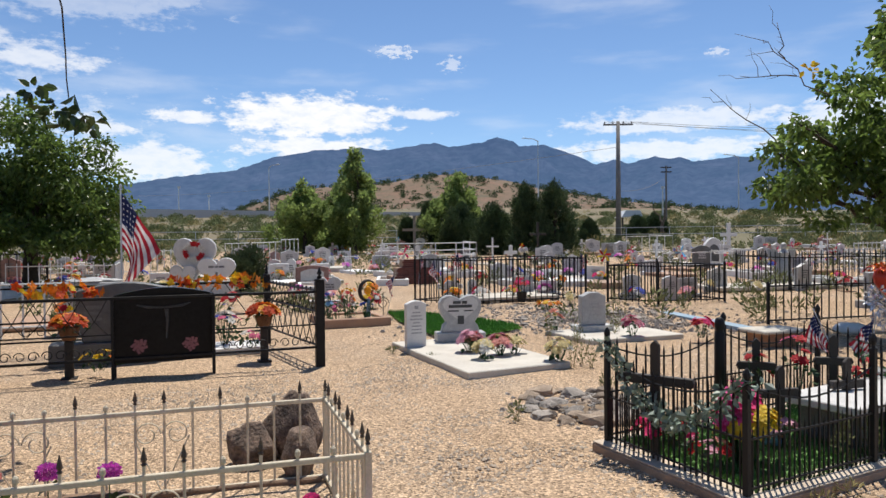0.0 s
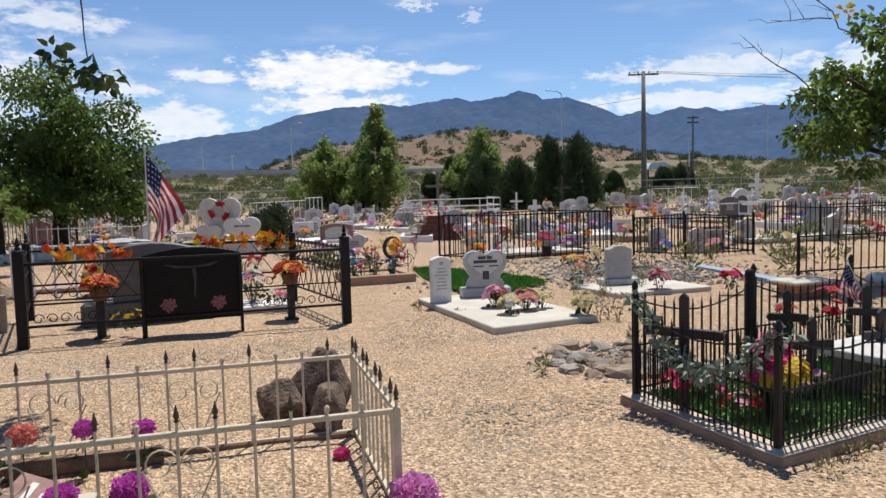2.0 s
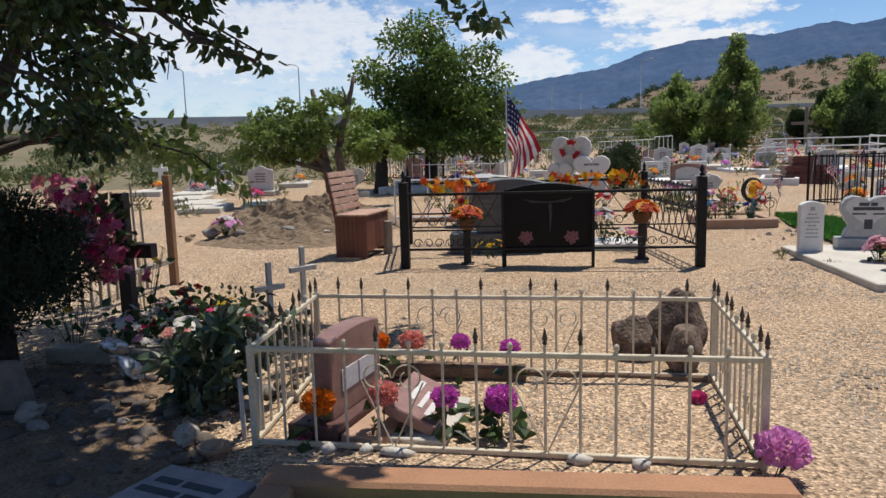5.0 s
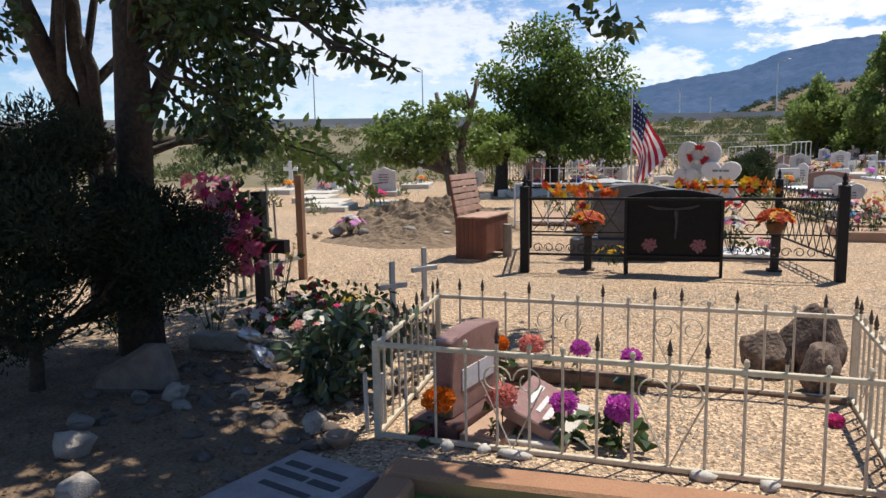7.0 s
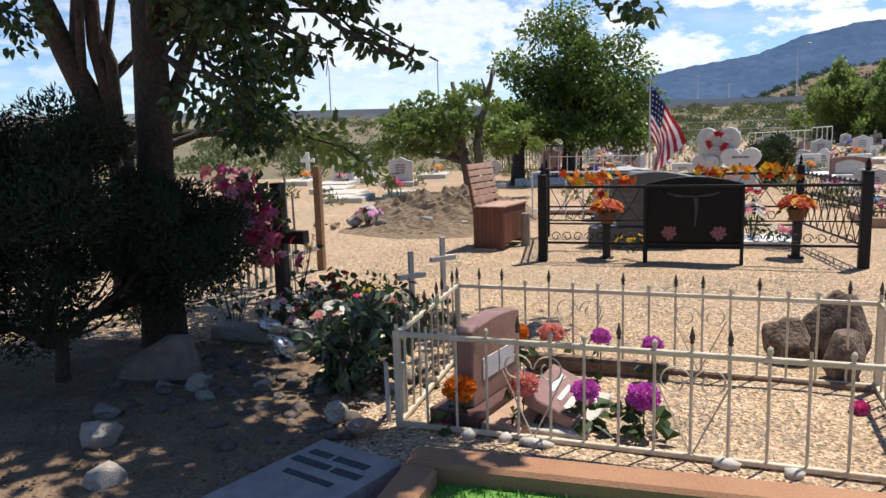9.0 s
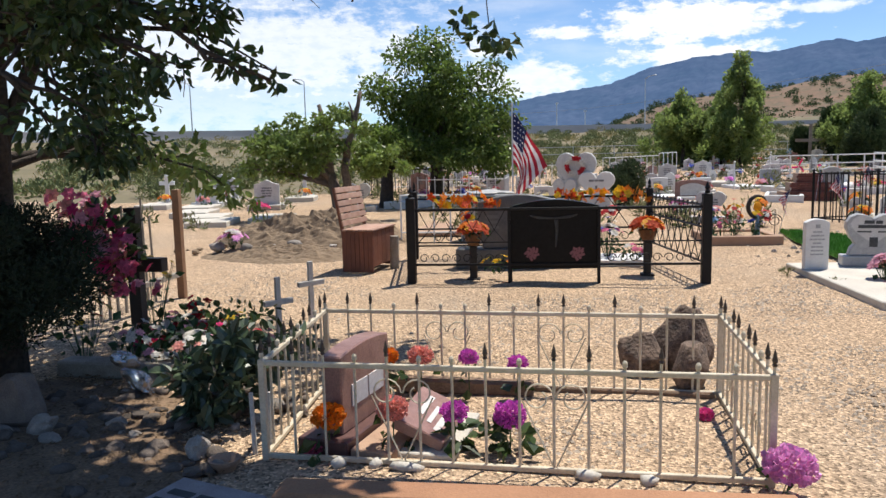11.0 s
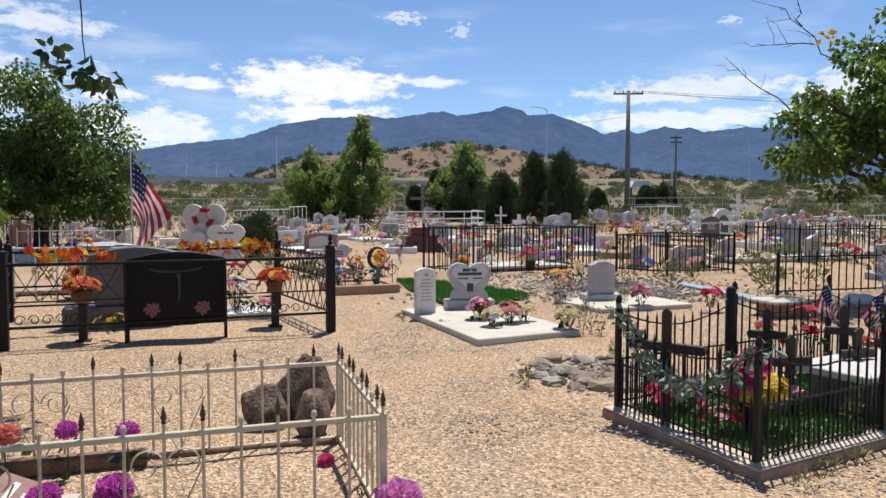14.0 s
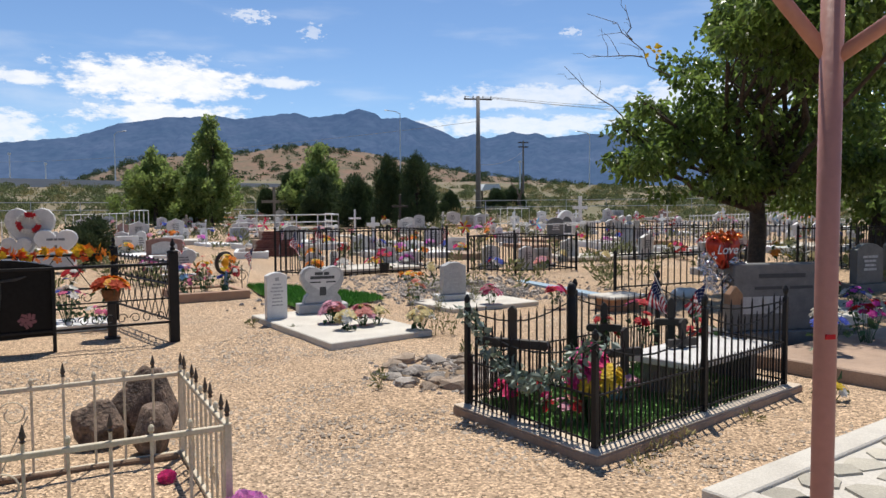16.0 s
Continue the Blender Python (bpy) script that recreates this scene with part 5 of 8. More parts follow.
for _ in range(5200):
    a, q = lg.random() * 6.283, math.sqrt(lg.random())
    x, y, s, t = -4.6 + 2.0 * q * math.cos(a), 2.3 + 1.7 * q * math.sin(a), 0.006 + 0.013 * lg.random(), lg.random() * 6.283
    b0 = len(lv)
    for k in range(4):
        lv.append((x + math.cos(t + k * 1.57) * s * (1, 0.5, 1, 0.5)[k], y + math.sin(t + k * 1.57) * s * (1, 0.5, 1, 0.5)[k], 0.026 + 0.014 * lg.random()))
    lf.append((b0, b0 + 1, b0 + 2, b0 + 3))
tagged(new("leaf_litter", mesh_from("leaf_litter", lv, lf, M["dead_leaf"])), "fallen dry leaves on the shaded soil", "leaves", kind="stuff")
# white wooden crosses by the fence
def small_cross(x, y, h, w, deg, m, label, t=0.03, arm=0.72, lean=0):
    e = thing("cross", label, "cross", on_ground(x, y, deg) @ pose(0, 0, 0, 0, lean, 0))
    part("upright", boxbm(-t, t, -t * 0.7, t * 0.7, 0, h, bevel=0.003), m, e)
    part("arm", boxbm(-w / 2, w / 2, -t * 0.72 - 0.01, t * 0.72, h * arm - t, h * arm + t, bevel=0.003), m, e)
    return e


small_cross(-4.46, 5.4, 0.62, 0.3, 72, M["pale_wood"], "weathered whitish wooden cross", 0.025, 0.62)
small_cross(-4.55, 6.0, 0.68, 0.3, 72, M["pale_wood"], "weathered whitish wooden cross", 0.025, 0.68)

# shaded memorial: dark cross, roses, stake fence, orange post
small_cross(-5.45, 4.67, 1.3, 0.6, 14, M["dark_wood"], "large dark wooden cross hung with roses", 0.06, 0.61)
rg = random.Random(23)
e = thing("rose_garland", "thick garland of pink and magenta artificial roses on the cross", "flowers", pose(-5.38, 4.36, 0.55))
for i in range(170):
    k = rg.random()
    p = Vector((-0.46 + 0.72 * k + rg.uniform(-0.22, 0.22), rg.uniform(-0.2, 0.16), 0.74 - 0.55 * k + rg.uniform(-0.2, 0.18)))
    o = part("rose", bloom(rg.choice(("hotpink", "pink", "pink", "lightpink", "pink", "salmon")), 0.072, 4, 6), None, e)
    o.matrix_basis = Matrix.Translation(p) @ Euler((rg.uniform(0.4, 1.6), 0, rg.uniform(-1, 1))).to_matrix().to_4x4()
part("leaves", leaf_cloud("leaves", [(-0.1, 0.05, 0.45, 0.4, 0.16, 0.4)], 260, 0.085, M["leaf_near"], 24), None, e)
e = thing("wooden_post", "square brown-stained wooden post with a low rail", "post", pose(-7.15, 6.72, 0, 0, 0, 20))
part("post", boxbm(-0.045, 0.045, -0.045, 0.045, 0, 1.36, bevel=0.005), M["post_wood"], e)
part("rail", boxbm(-0.03, 0.03, -1.3, 0.05, 0.28, 0.34, bevel=0.004), M["old_wood"], e)
e = thing("stake_fence", "row of thin weathered wooden stakes wired together", "fence", pose(-7.2, 6.5, 0, 0, 0, 20))
for i in range(9):
    part("stake", rod(bmesh.new(), (-0.09, -0.16 * i - 0.08, 0), (-0.09 + rg.uniform(-0.03, 0.03), -0.16 * i - 0.08, 1.2 + rg.uniform(-0.15, 0.15)), 0.018, 0.014, 5), M["old_wood"], e)
for x, y, sp, cols, n, r, h, lab in ((-4.9, 4.8, 0.28, ("palewhite", "lightpink", "red", "palewhite"), 16, 0.05, 0.35, "mixed white and pink bouquet heaped at the cross"),
                                    (-4.25, 4.75, 0.25, ("palewhite", "red", "lightpink", "salmon"), 14, 0.055, 0.3, "mixed faded bouquet heaped at the cross"),
                                    (-4.9, 4.35, 0.15, ("red", "red", "hotpink"), 7, 0.05, 0.3, "red artificial bouquet by the cross"), (-5.6, 4.2, 0.25, ("yellow", "cream", "red"), 12, 0.05, 0.55, "yellow artificial bouquet under the tree"),
                                    (-6.0, 3.55, 0.2, ("yellow", "cream"), 10, 0.055, 0.3, "yellow artificial bouquet on the sunlit ground"), (-5.9, 5.2, 0.3, ("yellow", "cream", "yellow"), 16, 0.05, 0.9, "tall yellow artificial sprays"),
                                    (-5.1, 5.1, 0.15, ("red", "red"), 5, 0.06, 0.5, "red artificial bouquet under the cross"), (-4.65, 4.15, 0.16, ("palewhite", "lightpink"), 8, 0.05, 0.22, "white artificial bouquet under the cross")):
    bouquet(lab, (x, y, 0.02), sp, cols, n, r, h, int(x * 100 + 900), 22, None, group="memorial bouquets")
for i in range(12):
    x, y = rg.uniform(-5.3, -3.9), rg.uniform(4.15, 5.0)
    bouquet("faded artificial bouquet heaped round the dark cross", (x, y, 0.05), 0.16, rg.choice((("palewhite", "lightpink"), ("red", "palewhite", "lightpink"), ("hotpink", "red"), ("yellow", "cream", "palewhite"), ("salmon", "palewhite"))), 9, 0.05, rg.uniform(0.2, 0.42), 700 + i, 26, None, group="memorial bouquets")
e = thing("memorial_plants", "tangled green stems and leaves behind the memorial", "plants", pose(-4.6, 4.6, 0))
part("foliage", leaf_cloud("foliage", [(rg.uniform(-0.9, 0.8), rg.uniform(-0.4, 0.5), rg.uniform(0.1, 0.35), 0.2, 0.2, 0.16) for _ in range(18)], 420, 0.08, M["leaf_near"], 71, 0.2, "ovate"), None, e)
for i, (x, y, s) in enumerate(((-4.05, 4.5, 0.13), (-4.35, 4.35, 0.11), (-3.9, 4.25, 0.1), (-4.6, 4.5, 0.12))):
    solo("pale_rock", rock(bmesh.new(), (0, 0, s * 0.6), (s * 1.2, s, s), 50 + i, 0.25, 2), M["concrete"], "pale painted rock among the flowers", "rock", pose(x, y, 0.15), "pale rocks", smooth=True)
solo("memorial_kerb", boxbm(-0.7, 0.7, -0.1, 0.1, 0, 0.13, bevel=0.015), M["old_wood"], "grey timber edge of the shaded memorial", "kerb", pose(-4.75, 4.1, 0, 0, 0, 18))
solo("memorial_kerb", boxbm(-0.5, 0.5, -0.16, 0.16, 0, 0.16, bevel=0.015), M["soil"], "heaped soil and stones under the flowers", "mound", pose(-4.3, 4.5, 0, 0, 0, 18))

rg = random.Random(27)
for i in range(64):
    x, y = rg.uniform(-4.6, -2.75), rg.uniform(2.75, 4.0)
    if x > -3.0 and y > 3.1:
        continue
    s = rg.uniform(0.025, 0.075)
    solo("rubble_stone", rock(bmesh.new(), (0, 0, s * 0.4), (s * rg.uniform(0.9, 1.6), s, s * 0.75), 300 + i, 0.5, 2), M["stone" if i % 4 == 0 else "dark_stone"], "broken stone strewn under the rose bush, mostly shade-toned", "stone", pose(x, y, 0, 0, 0, rg.uniform(0, 360)), "rubble stones")
for i, (x, y, z, s) in enumerate(((-4.35, 3.75, 0.1, 0.12), (-4.75, 3.95, 0.16, 0.1), (-3.75, 4.0, 0.3, 0.09))):
    solo("plastic_wrap", rock(bmesh.new(), (0, 0, 0), (s * 1.4, s * 0.7, s * 0.8), 80 + i, 0.6, 3), M["foil"], "crumpled silvery flower wrap caught in the bush", "wrap", pose(x, y, z, 20, 30, 50 * i), "flower wraps")

# ---- black iron plot with crosses, beside the path ----
KL, KC, KR = Vector((1.53, 6.08)), Vector((2.1, 4.79)), Vector((4.44, 6.13))
KBk = KL + (KR - KC)


def kerb_run(p, q, w, h, m, label, over=0.05):
    d = (q - p).normalized()
    ang = math.degrees(math.atan2(d.y, d.x))
    k = thing("plot_kerb", label, "kerb", pose(p.x, p.y, 0, 0, 0, ang))
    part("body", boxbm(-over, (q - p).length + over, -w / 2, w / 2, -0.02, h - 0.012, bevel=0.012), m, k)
    # separate top piece added to carry the sunlit tone
    part("cap", boxbm(-over + 0.004, (q - p).length + over - 0.004, -w / 2 + 0.006, w / 2 - 0.006, h - 0.012, h, bevel=0.004), M["kerb_top"], k, "concrete top in a paler, sunlit tone")
    return k


kerb_run(KL, KC + (KL - KC).normalized() * 0.11, 0.235, 0.074, M["kerb_concrete"], "weathered concrete kerb under the black fence")
kerb_run(KC, KR, 0.235, 0.077, M["kerb_concrete"], "weathered concrete kerb under the black fence", 0.117)
kerb_run(KBk, KR + (KBk - KR).normalized() * 0.09, 0.19, 0.074, M["kerb_concrete"], "weathered concrete kerb under the black fence")
kerb_run(KL + (KBk - KL).normalized() * 0.1, KBk - (KBk - KL).normalized() * 0.1, 0.19, 0.071, M["kerb_concrete"], "weathered concrete kerb under the black fence")
e = thing("iron_plot_fence", "black iron picket fence with scalloped tops on a kerb", "fence")
for p, q in ((KL, KC), (KC, KR), (KR, KBk), (KBk, KL)):
    n = 1 if (q - p).length < 2 else 2
    for i in range(n):
        a, c = p.lerp(q, i / n), p.lerp(q, (i + 1) / n)
        picket_panel(e, a, c, 0.072, 0.77 if KC in (a, c) else 0.84, 0.105, M["black_iron"], 0.006, (3,), (0.06, 0.5, 0.98), 0.007, 0.03, scallop=0.14)
        d = (c - a).normalized() * 0.0525
        picket_panel(e, a + d, c - d, 0.072, 0.42, 0.105, M["black_iron"], 0.0045, (3,), (), 0.009, 0.02, name="short_picket")
for p, top in ((KL, 0.86), (KC, 0.76), (KR, 0.86), (KBk, 0.9), (KC.lerp(KR, 0.5), 0.88), (KL.lerp(KBk, 0.5), 0.9)):
    square_post(e, p.x, p.y, top, 0.04, M["black_iron"], "ball", 30, z0=0.065)
turf("turf", [tuple(KL.lerp(KBk, 0.03).lerp(KC, 0.04)), tuple(KC.lerp(KR, 0.03)), tuple(KR.lerp(KC, 0.03)), tuple(KBk.lerp(KL, 0.03))], 0.07, 9000, 0.045, M["turf_dark"], "green artificial turf inside the black fence", 6)


def plank_cross(x, y, h, w, deg, m, label, arm=0.66, t=0.034, z=0.06, spike=True):
    """A flat plank cross with pointed ends."""
    e = thing("plank_cross", label, "cross", pose(x, y, z, 0, 0, deg))
    part("upright", slab(bmesh.new(), [(-t, 0), (t, 0), (t, h - t), (0, h) if spike else (t * 0.9, h), (-t, h - t)], -0.018, 0.018, 0.004), m, e)
    part("arm", slab(bmesh.new(), [(-w / 2, h * arm - t), (w / 2, h * arm - t), (w / 2 + t * 0.5, h * arm), (w / 2, h * arm + t), (-w / 2, h * arm + t), (-w / 2 - t * 0.5, h * arm)], -0.03, 0.024, 0.004), m, e)
    return e


CR = "dark stained plank cross with pointed ends inside the fence"
for f, g, h, w, dg in ((0.03, 0.66, 0.86, 0.56, -38), (0.42, 0.45, 0.62, 0.3, 10), (0.6, 0.9, 0.72, 0.3, -20), (0.7, 0.4, 0.62, 0.3, 15), (0.9, 0.75, 0.72, 0.3, -12)):
    p = KC.lerp(KR, f) + (KL - KC) * g
    plank_cross(p.x, p.y, h, w, dg, M["dark_wood"], CR)
p = KL.lerp(KBk, 0.46) + (KC - KL) * 0.04
solo("round_post", lathe(bmesh.new(), [(0.044, 0.05), (0.042, 0.84), (0.03, 0.865), (0.042, 0.885), (0.044, 0.93), (0.033, 0.965), (0.012, 0.98)], 14), M["black_iron"], "thick black round-headed post inside the fence", "post", pose(p.x, p.y, 0), smooth=True)
rg = random.Random(31)
# leafy garland draped over the fence corner
e = thing("leaf_garland", "draped garland of grey-green artificial leaves", "garland")
cl = []
A, B = Vector((*KL, 0.86)), Vector((*KC.lerp(KR, 0.02), 0.8))
for i in range(22):
    k = i / 21
    q = A.lerp(B, k)
    cl.append((q.x - 0.04 * math.sin(k * 3), q.y - 0.05, q.z - 0.42 * math.sin(math.pi * min(1, k * 1.02)) + rg.uniform(-0.03, 0.03), 0.07, 0.07, 0.06))
b = bmesh.new()
tube(b, [c[:3] for c in cl], 0.006, 4)
part("wire", b, M["stem"], e)
GM = mat("garland_leaf", (0.1, 0.16, 0.1), (0.24, 0.28, 0.24), 9, 0.5, 0.0, vary=0.35, translucent=0.15)
part("leaves", leaf_cloud("leaves", cl, 420, 0.06, GM, 33), None, e)
for f, g, sp, cols, n, r, h, lab in ((0.1, 0.72, 0.24, ("red", "hotpink", "red", "hotpink"), 22, 0.05, 0.24, "red and pink bouquet at the foot of a cross"), (0.17, 0.33, 0.14, ("hotpink", "pinkred", "hotpink", "pinkred"), 34, 0.066, 0.58, "bright pink bouquet on the turf"),
                                    (0.19, 0.3, 0.22, ("yellow", "yellow"), 24, 0.055, 0.46, "yellow bouquet on the turf"), (0.4, 0.4, 0.12, ("pink", "hotpink", "lightpink"), 8, 0.05, 0.22, "small pink bouquet on the turf"), (0.08, 0.35, 0.14, ("lightpink", "salmon", "red"), 8, 0.045, 0.22, "faded pink bouquet on the turf"),
                                    (0.6, 0.9, 0.12, ("red", "palewhite", "red"), 6, 0.042, 0.66, "red and white bouquet hung at the back rail"), (0.85, 0.95, 0.16, ("red", "pink", "red", "yellow"), 8, 0.042, 0.75, "mixed bright bouquet hung at the back rail"), (0.95, 0.6, 0.14, ("red", "red", "palewhite"), 6, 0.042, 0.62, "red and blue bouquet by the slab")):
    p = KC.lerp(KR, f) + (KL - KC) * g
    bouquet(lab, (p.x, p.y, 0.08), sp, cols, n, r * 1.35, h, int(f * 1000 + g * 10), 16, None, group="plot bouquets")
p = KC.lerp(KR, 0.36) + (KL - KC) * 0.5
solo("blue_cup", lathe(bmesh.new(), [(0.055, 0), (0.065, 0.14), (0.07, 0.15), (0.058, 0.15), (0.05, 0.02)], 12), M["f_sky"], "pale blue plastic cup lying on the turf", "cup", pose(p.x, p.y, 0.13, 84, 0, 60))
e = thing("table_slab", "pale grey granite slab raised on dark legs", "grave slab", pose(3.7, 6.22, 0, 0, 0, 31))
part("slab", boxbm(-0.72, 0.7, -0.32, 0.34, 0.36, 0.42, bevel=0.008), M["light_granite"], e)
for x in (-0.5, 0.5):
    part("leg", boxbm(x - 0.05, x + 0.05, -0.22, 0.26, 0.06, 0.36, bevel=0.005), M["dark_granite"], e)
for x, y, h in ((3.05, 5.45, 0.42), (3.35, 5.62, 0.36)):
    e = thing("roadside_weed", "feathery green weed growing along the kerb", "weed", pose(x, y, 0), "kerb weeds")
    part("foliage", leaf_cloud("foliage", [(0, 0, h * 0.5, 0.06, 0.06, h * 0.5)], 110, 0.05, M["weed"], int(x * 50), -1.2, "blade"), None, e)
    part("stem", rod(bmesh.new(), (0, 0, 0), (0.01, 0, h), 0.005, 0.002, 4), M["stem"], e)
for x, y in ((2.6, 4.85), (2.85, 5.0), (3.6, 5.3), (2.3, 4.55)):
    e = thing("dry_weed", "dry straw-brown weed tuft along the kerb", "weed", pose(x, y, 0), "kerb weeds")
    part("foliage", leaf_cloud("foliage", [(0, 0, 0.04, 0.1, 0.06, 0.05)], 36, 0.05, M["drygrass"], int(x * 70), -0.8, "blade"), None, e)
bouquet("yellow and white bouquet with a foil pinwheel by the kerb end", (4.62, 5.75, 0), 0.13, ("yellow", "yellow", "palewhite"), 9, 0.05, 0.2, 77, 14)
solo("foil_ball", rock(bmesh.new(), (0, 0, 0.07), (0.06, 0.05, 0.08), 9, 0.2, 1), M["foil"], "crumpled silver foil ornament on the ground", "ornament", pose(4.42, 5.6, 0), smooth=True)

# flagstone slab, pink shelter post and pot
e = thing("flagstone_patio", "pale flagstone paving edged by a smooth concrete kerb", "paving", pose(2.42, 4.02, 0, 0, 0, 26), kind="structure")
part("kerb", boxbm(0, 3.4, -0.2, 0.0, -0.02, 0.07, bevel=0.01), M["concrete"], e)
part("kerb", boxbm(0.0, 0.2, -2.2, -0.2, -0.02, 0.07, bevel=0.01), M["concrete"], e)
part("bed", boxbm(0.2, 3.4, -2.2, -0.2, -0.02, 0.044), M["concrete"], e)
cells = []
for i in range(11):
    for j in range(7):
        cells.append((0.34 + i * 0.3 + rg.uniform(-0.05, 0.05) + (j % 2) * 0.12, -0.34 - j * 0.28 + rg.uniform(-0.05, 0.05)))
for index, (cx, cy) in enumerate(cells):
    top = 0.052 + 0.004 * (index % 3) + 0.0015 * (index // 7 % 2)
    b = bmesh.new()
    k = rg.randint(5, 7)
    ring = []
    for i in range(k):
        a = 2 * math.pi * i / k + rg.uniform(-0.22, 0.22)
        ring.append((min(3.38, max(0.215, cx + math.cos(a) * 0.15 * rg.uniform(0.85, 1.05))), min(-0.215, cy + math.sin(a) * 0.138 * rg.uniform(0.85, 1.05))))
    lo = [b.verts.new((x, y, 0.03)) for x, y in ring]
    hi = [b.verts.new((cx + (x - cx) * 0.96, cy + (y - cy) * 0.96, top)) for x, y in ring]
    b.faces.new(hi)
    for i in range(k):
        b.faces.new((lo[i], lo[(i + 1) % k], hi[(i + 1) % k], hi[i]))
    part("flagstone", b, M["flag"], e)
e = thing("shelter_post", "salmon pink painted steel shelter post with two braces", "post", pose(2.33, 2.92, 0))
part("post", lathe(bmesh.new(), [(0.044, 0.0), (0.044, 0.02), (0.044, 1.0), (0.044, 3.05)], 28), M["pink_paint"], e, smooth=True)
part("base_plate", boxbm(-0.1, 0.1, -0.1, 0.1, 0, 0.012, bevel=0.002), M["pink_paint"], e)
for s, q in ((-1, Vector((-0.42, 0.32, 3.0))), (1, Vector((0.55, -0.45, 2.72)))):
    part("brace", rod(bmesh.new(), (0, 0, 2.24), q, 0.03, None, 16), M["pink_paint"], e, smooth=True)
part("scuff", boxbm(-0.03, 0.012, -0.0455, -0.036, 1.12, 1.14), M["f_red"], e, "red paint scuff")
e = thing("flower_pot", "black plastic nursery pot with dry soil on the paving", "pot", pose(2.68, 3.42, 0.05))
part("pot", lathe(bmesh.new(), [(0.07, 0), (0.085, 0.13), (0.095, 0.13), (0.095, 0.15), (0.08, 0.15), (0.075, 0.1)], 14), M["plastic_black"], e)
part("soil", lathe(bmesh.new(), [(0.076, 0.1), (0.078, 0.12), (0.03, 0.125)], 12), M["soil"], e)

# ---- wrought iron plot with the black headstone ----
BF = pose(-4.93, 8.64, 0, 0, 0, 21.0)
BL_, BD = 3.8, 2.45
I = M["black_iron"]


def lattice(e, p, q, z0, z1, n, r=0.007):
    """Crossing diagonal bars with a row of small knobs."""
    p, q = Vector((*p, 0)), Vector((*q, 0))
    for i in range(n):
        a, c = p.lerp(q, i / n), p.lerp(q, (i + 1) / n)
        b = bmesh.new()
        rod(b, a + Vector((0, 0, z0)), c + Vector((0, 0, z1)), r, None, 4)
        rod(b, c + Vector((0, 0, z0)), a + Vector((0, 0, z1)), r, None, 4)
        part("lattice_bar", b, I, e)
        m = a.lerp(c, 0.5) + Vector((0, 0, (z0 + z1) / 2))
        part("knob", rock(bmesh.new(), m, (0.018, 0.018, 0.018), 1, 0.0, 1), I, e)
        part("knob", rock(bmesh.new(), a + Vector((0, 0, z1 + 0.03)), (0.016, 0.016, 0.022), 1, 0.0, 1), I, e)


def iron_fence():
    e = thing("wrought_iron_fence", "black wrought iron fence with scrolls and spear-topped posts", "fence", BF)
    sh = -0.35                                   # the back stands a little towards the mesa
    FLp, FRp, BRp, BLp = (0, 0), (BL_, 0), (BL_ + sh, BD), (sh, BD)
    for x, y in (FLp, FRp):
        square_post(e, x, y, 1.13, 0.115, I, "spear")
    for x, y in (BRp, BLp):
        square_post(e, x, y, 1.1, 0.1, I, "spear")
    for x in (1.3, 2.46):
        part("post", boxbm(x - 0.018, x + 0.018, -0.018, 0.018, 0, 1.0, bevel=0.003), I, e)
    for z, r in ((0.99, 0.018), (0.26, 0.015)):
        part("rail", boxbm(0, BL_, -r, r, z - r, z + r, bevel=0.003), I, e)
    for x0, x1 in ((0.05, 1.3), (2.46, 3.75)):
        part("rail", boxbm(x0, x1, -0.008, 0.008, 0.55, 0.566), I, e)
    for (p, q) in ((BLp, BRp),):
        for z in (1.0, 0.5, 0.22):
            part("rail", boxbm(sh, BL_ + sh, BD - 0.013, BD + 0.013, z - 0.013, z + 0.013), I, e)
        for i in range(1, 8):
            x = sh + BL_ * i / 8
            b = bmesh.new()
            for s in (-1, 1):
                tube(b, scroll_pts((x + s * 0.09, BD, 0.36), 0.08, 0 if s < 0 else math.pi, -1.1 * s, (1, 0, 0)), 0.007, 4)
                tube(b, [Vector((x + s * 0.17, BD, 0.5)), Vector((x, BD, 0.75)), Vector((x - s * 0.17, BD, 0.99))], 0.007, 4)
            part("scroll", b, I, e)
    for p, q in ((FRp, BRp), (FLp, BLp)):
        P, Q = Vector((*p, 0)), Vector((*q, 0))
        for z in (1.0, 0.72, 0.27):
            b = bmesh.new()
            rod(b, P + Vector((0, 0, z)), Q + Vector((0, 0, z)), 0.016, None, 4)
            part("rail", b, I, e)
        lattice(e, p, q, 0.28, 0.72, 9)
        lattice(e, p, q, 0.72, 0.99, 14, 0.005)
    for x0, x1 in ((0.1, 1.25), (2.55, 3.7)):
        for i in range(4):
            x = x0 + (x1 - x0) * (i + 0.5) / 4
            b = bmesh.new()
            for s in (-1, 1):
                tube(b, scroll_pts((x + s * 0.075, 0, 0.345), 0.062, 0 if s < 0 else math.pi, -1.1 * s, (1, 0, 0)), 0.006, 4)
            part("scroll", b, I, e)
            if x0 < 1:
                b = bmesh.new()
                tube(b, [Vector((x + 0.14, 0, 0.56)), Vector((x, 0, 0.72)), Vector((x - 0.14, 0, 0.98))], 0.005, 4)
                tube(b, [Vector((x - 0.14, 0, 0.56)), Vector((x, 0, 0.72)), Vector((x + 0.14, 0, 0.98))], 0.005, 4)
                part("lattice_bar", b, I, e)
    return e


iron_fence()
e = thing("black_headstone", "polished black granite headstone with an etched cross and two roses", "headstone", BF @ pose(1.89, 0.09, 0))
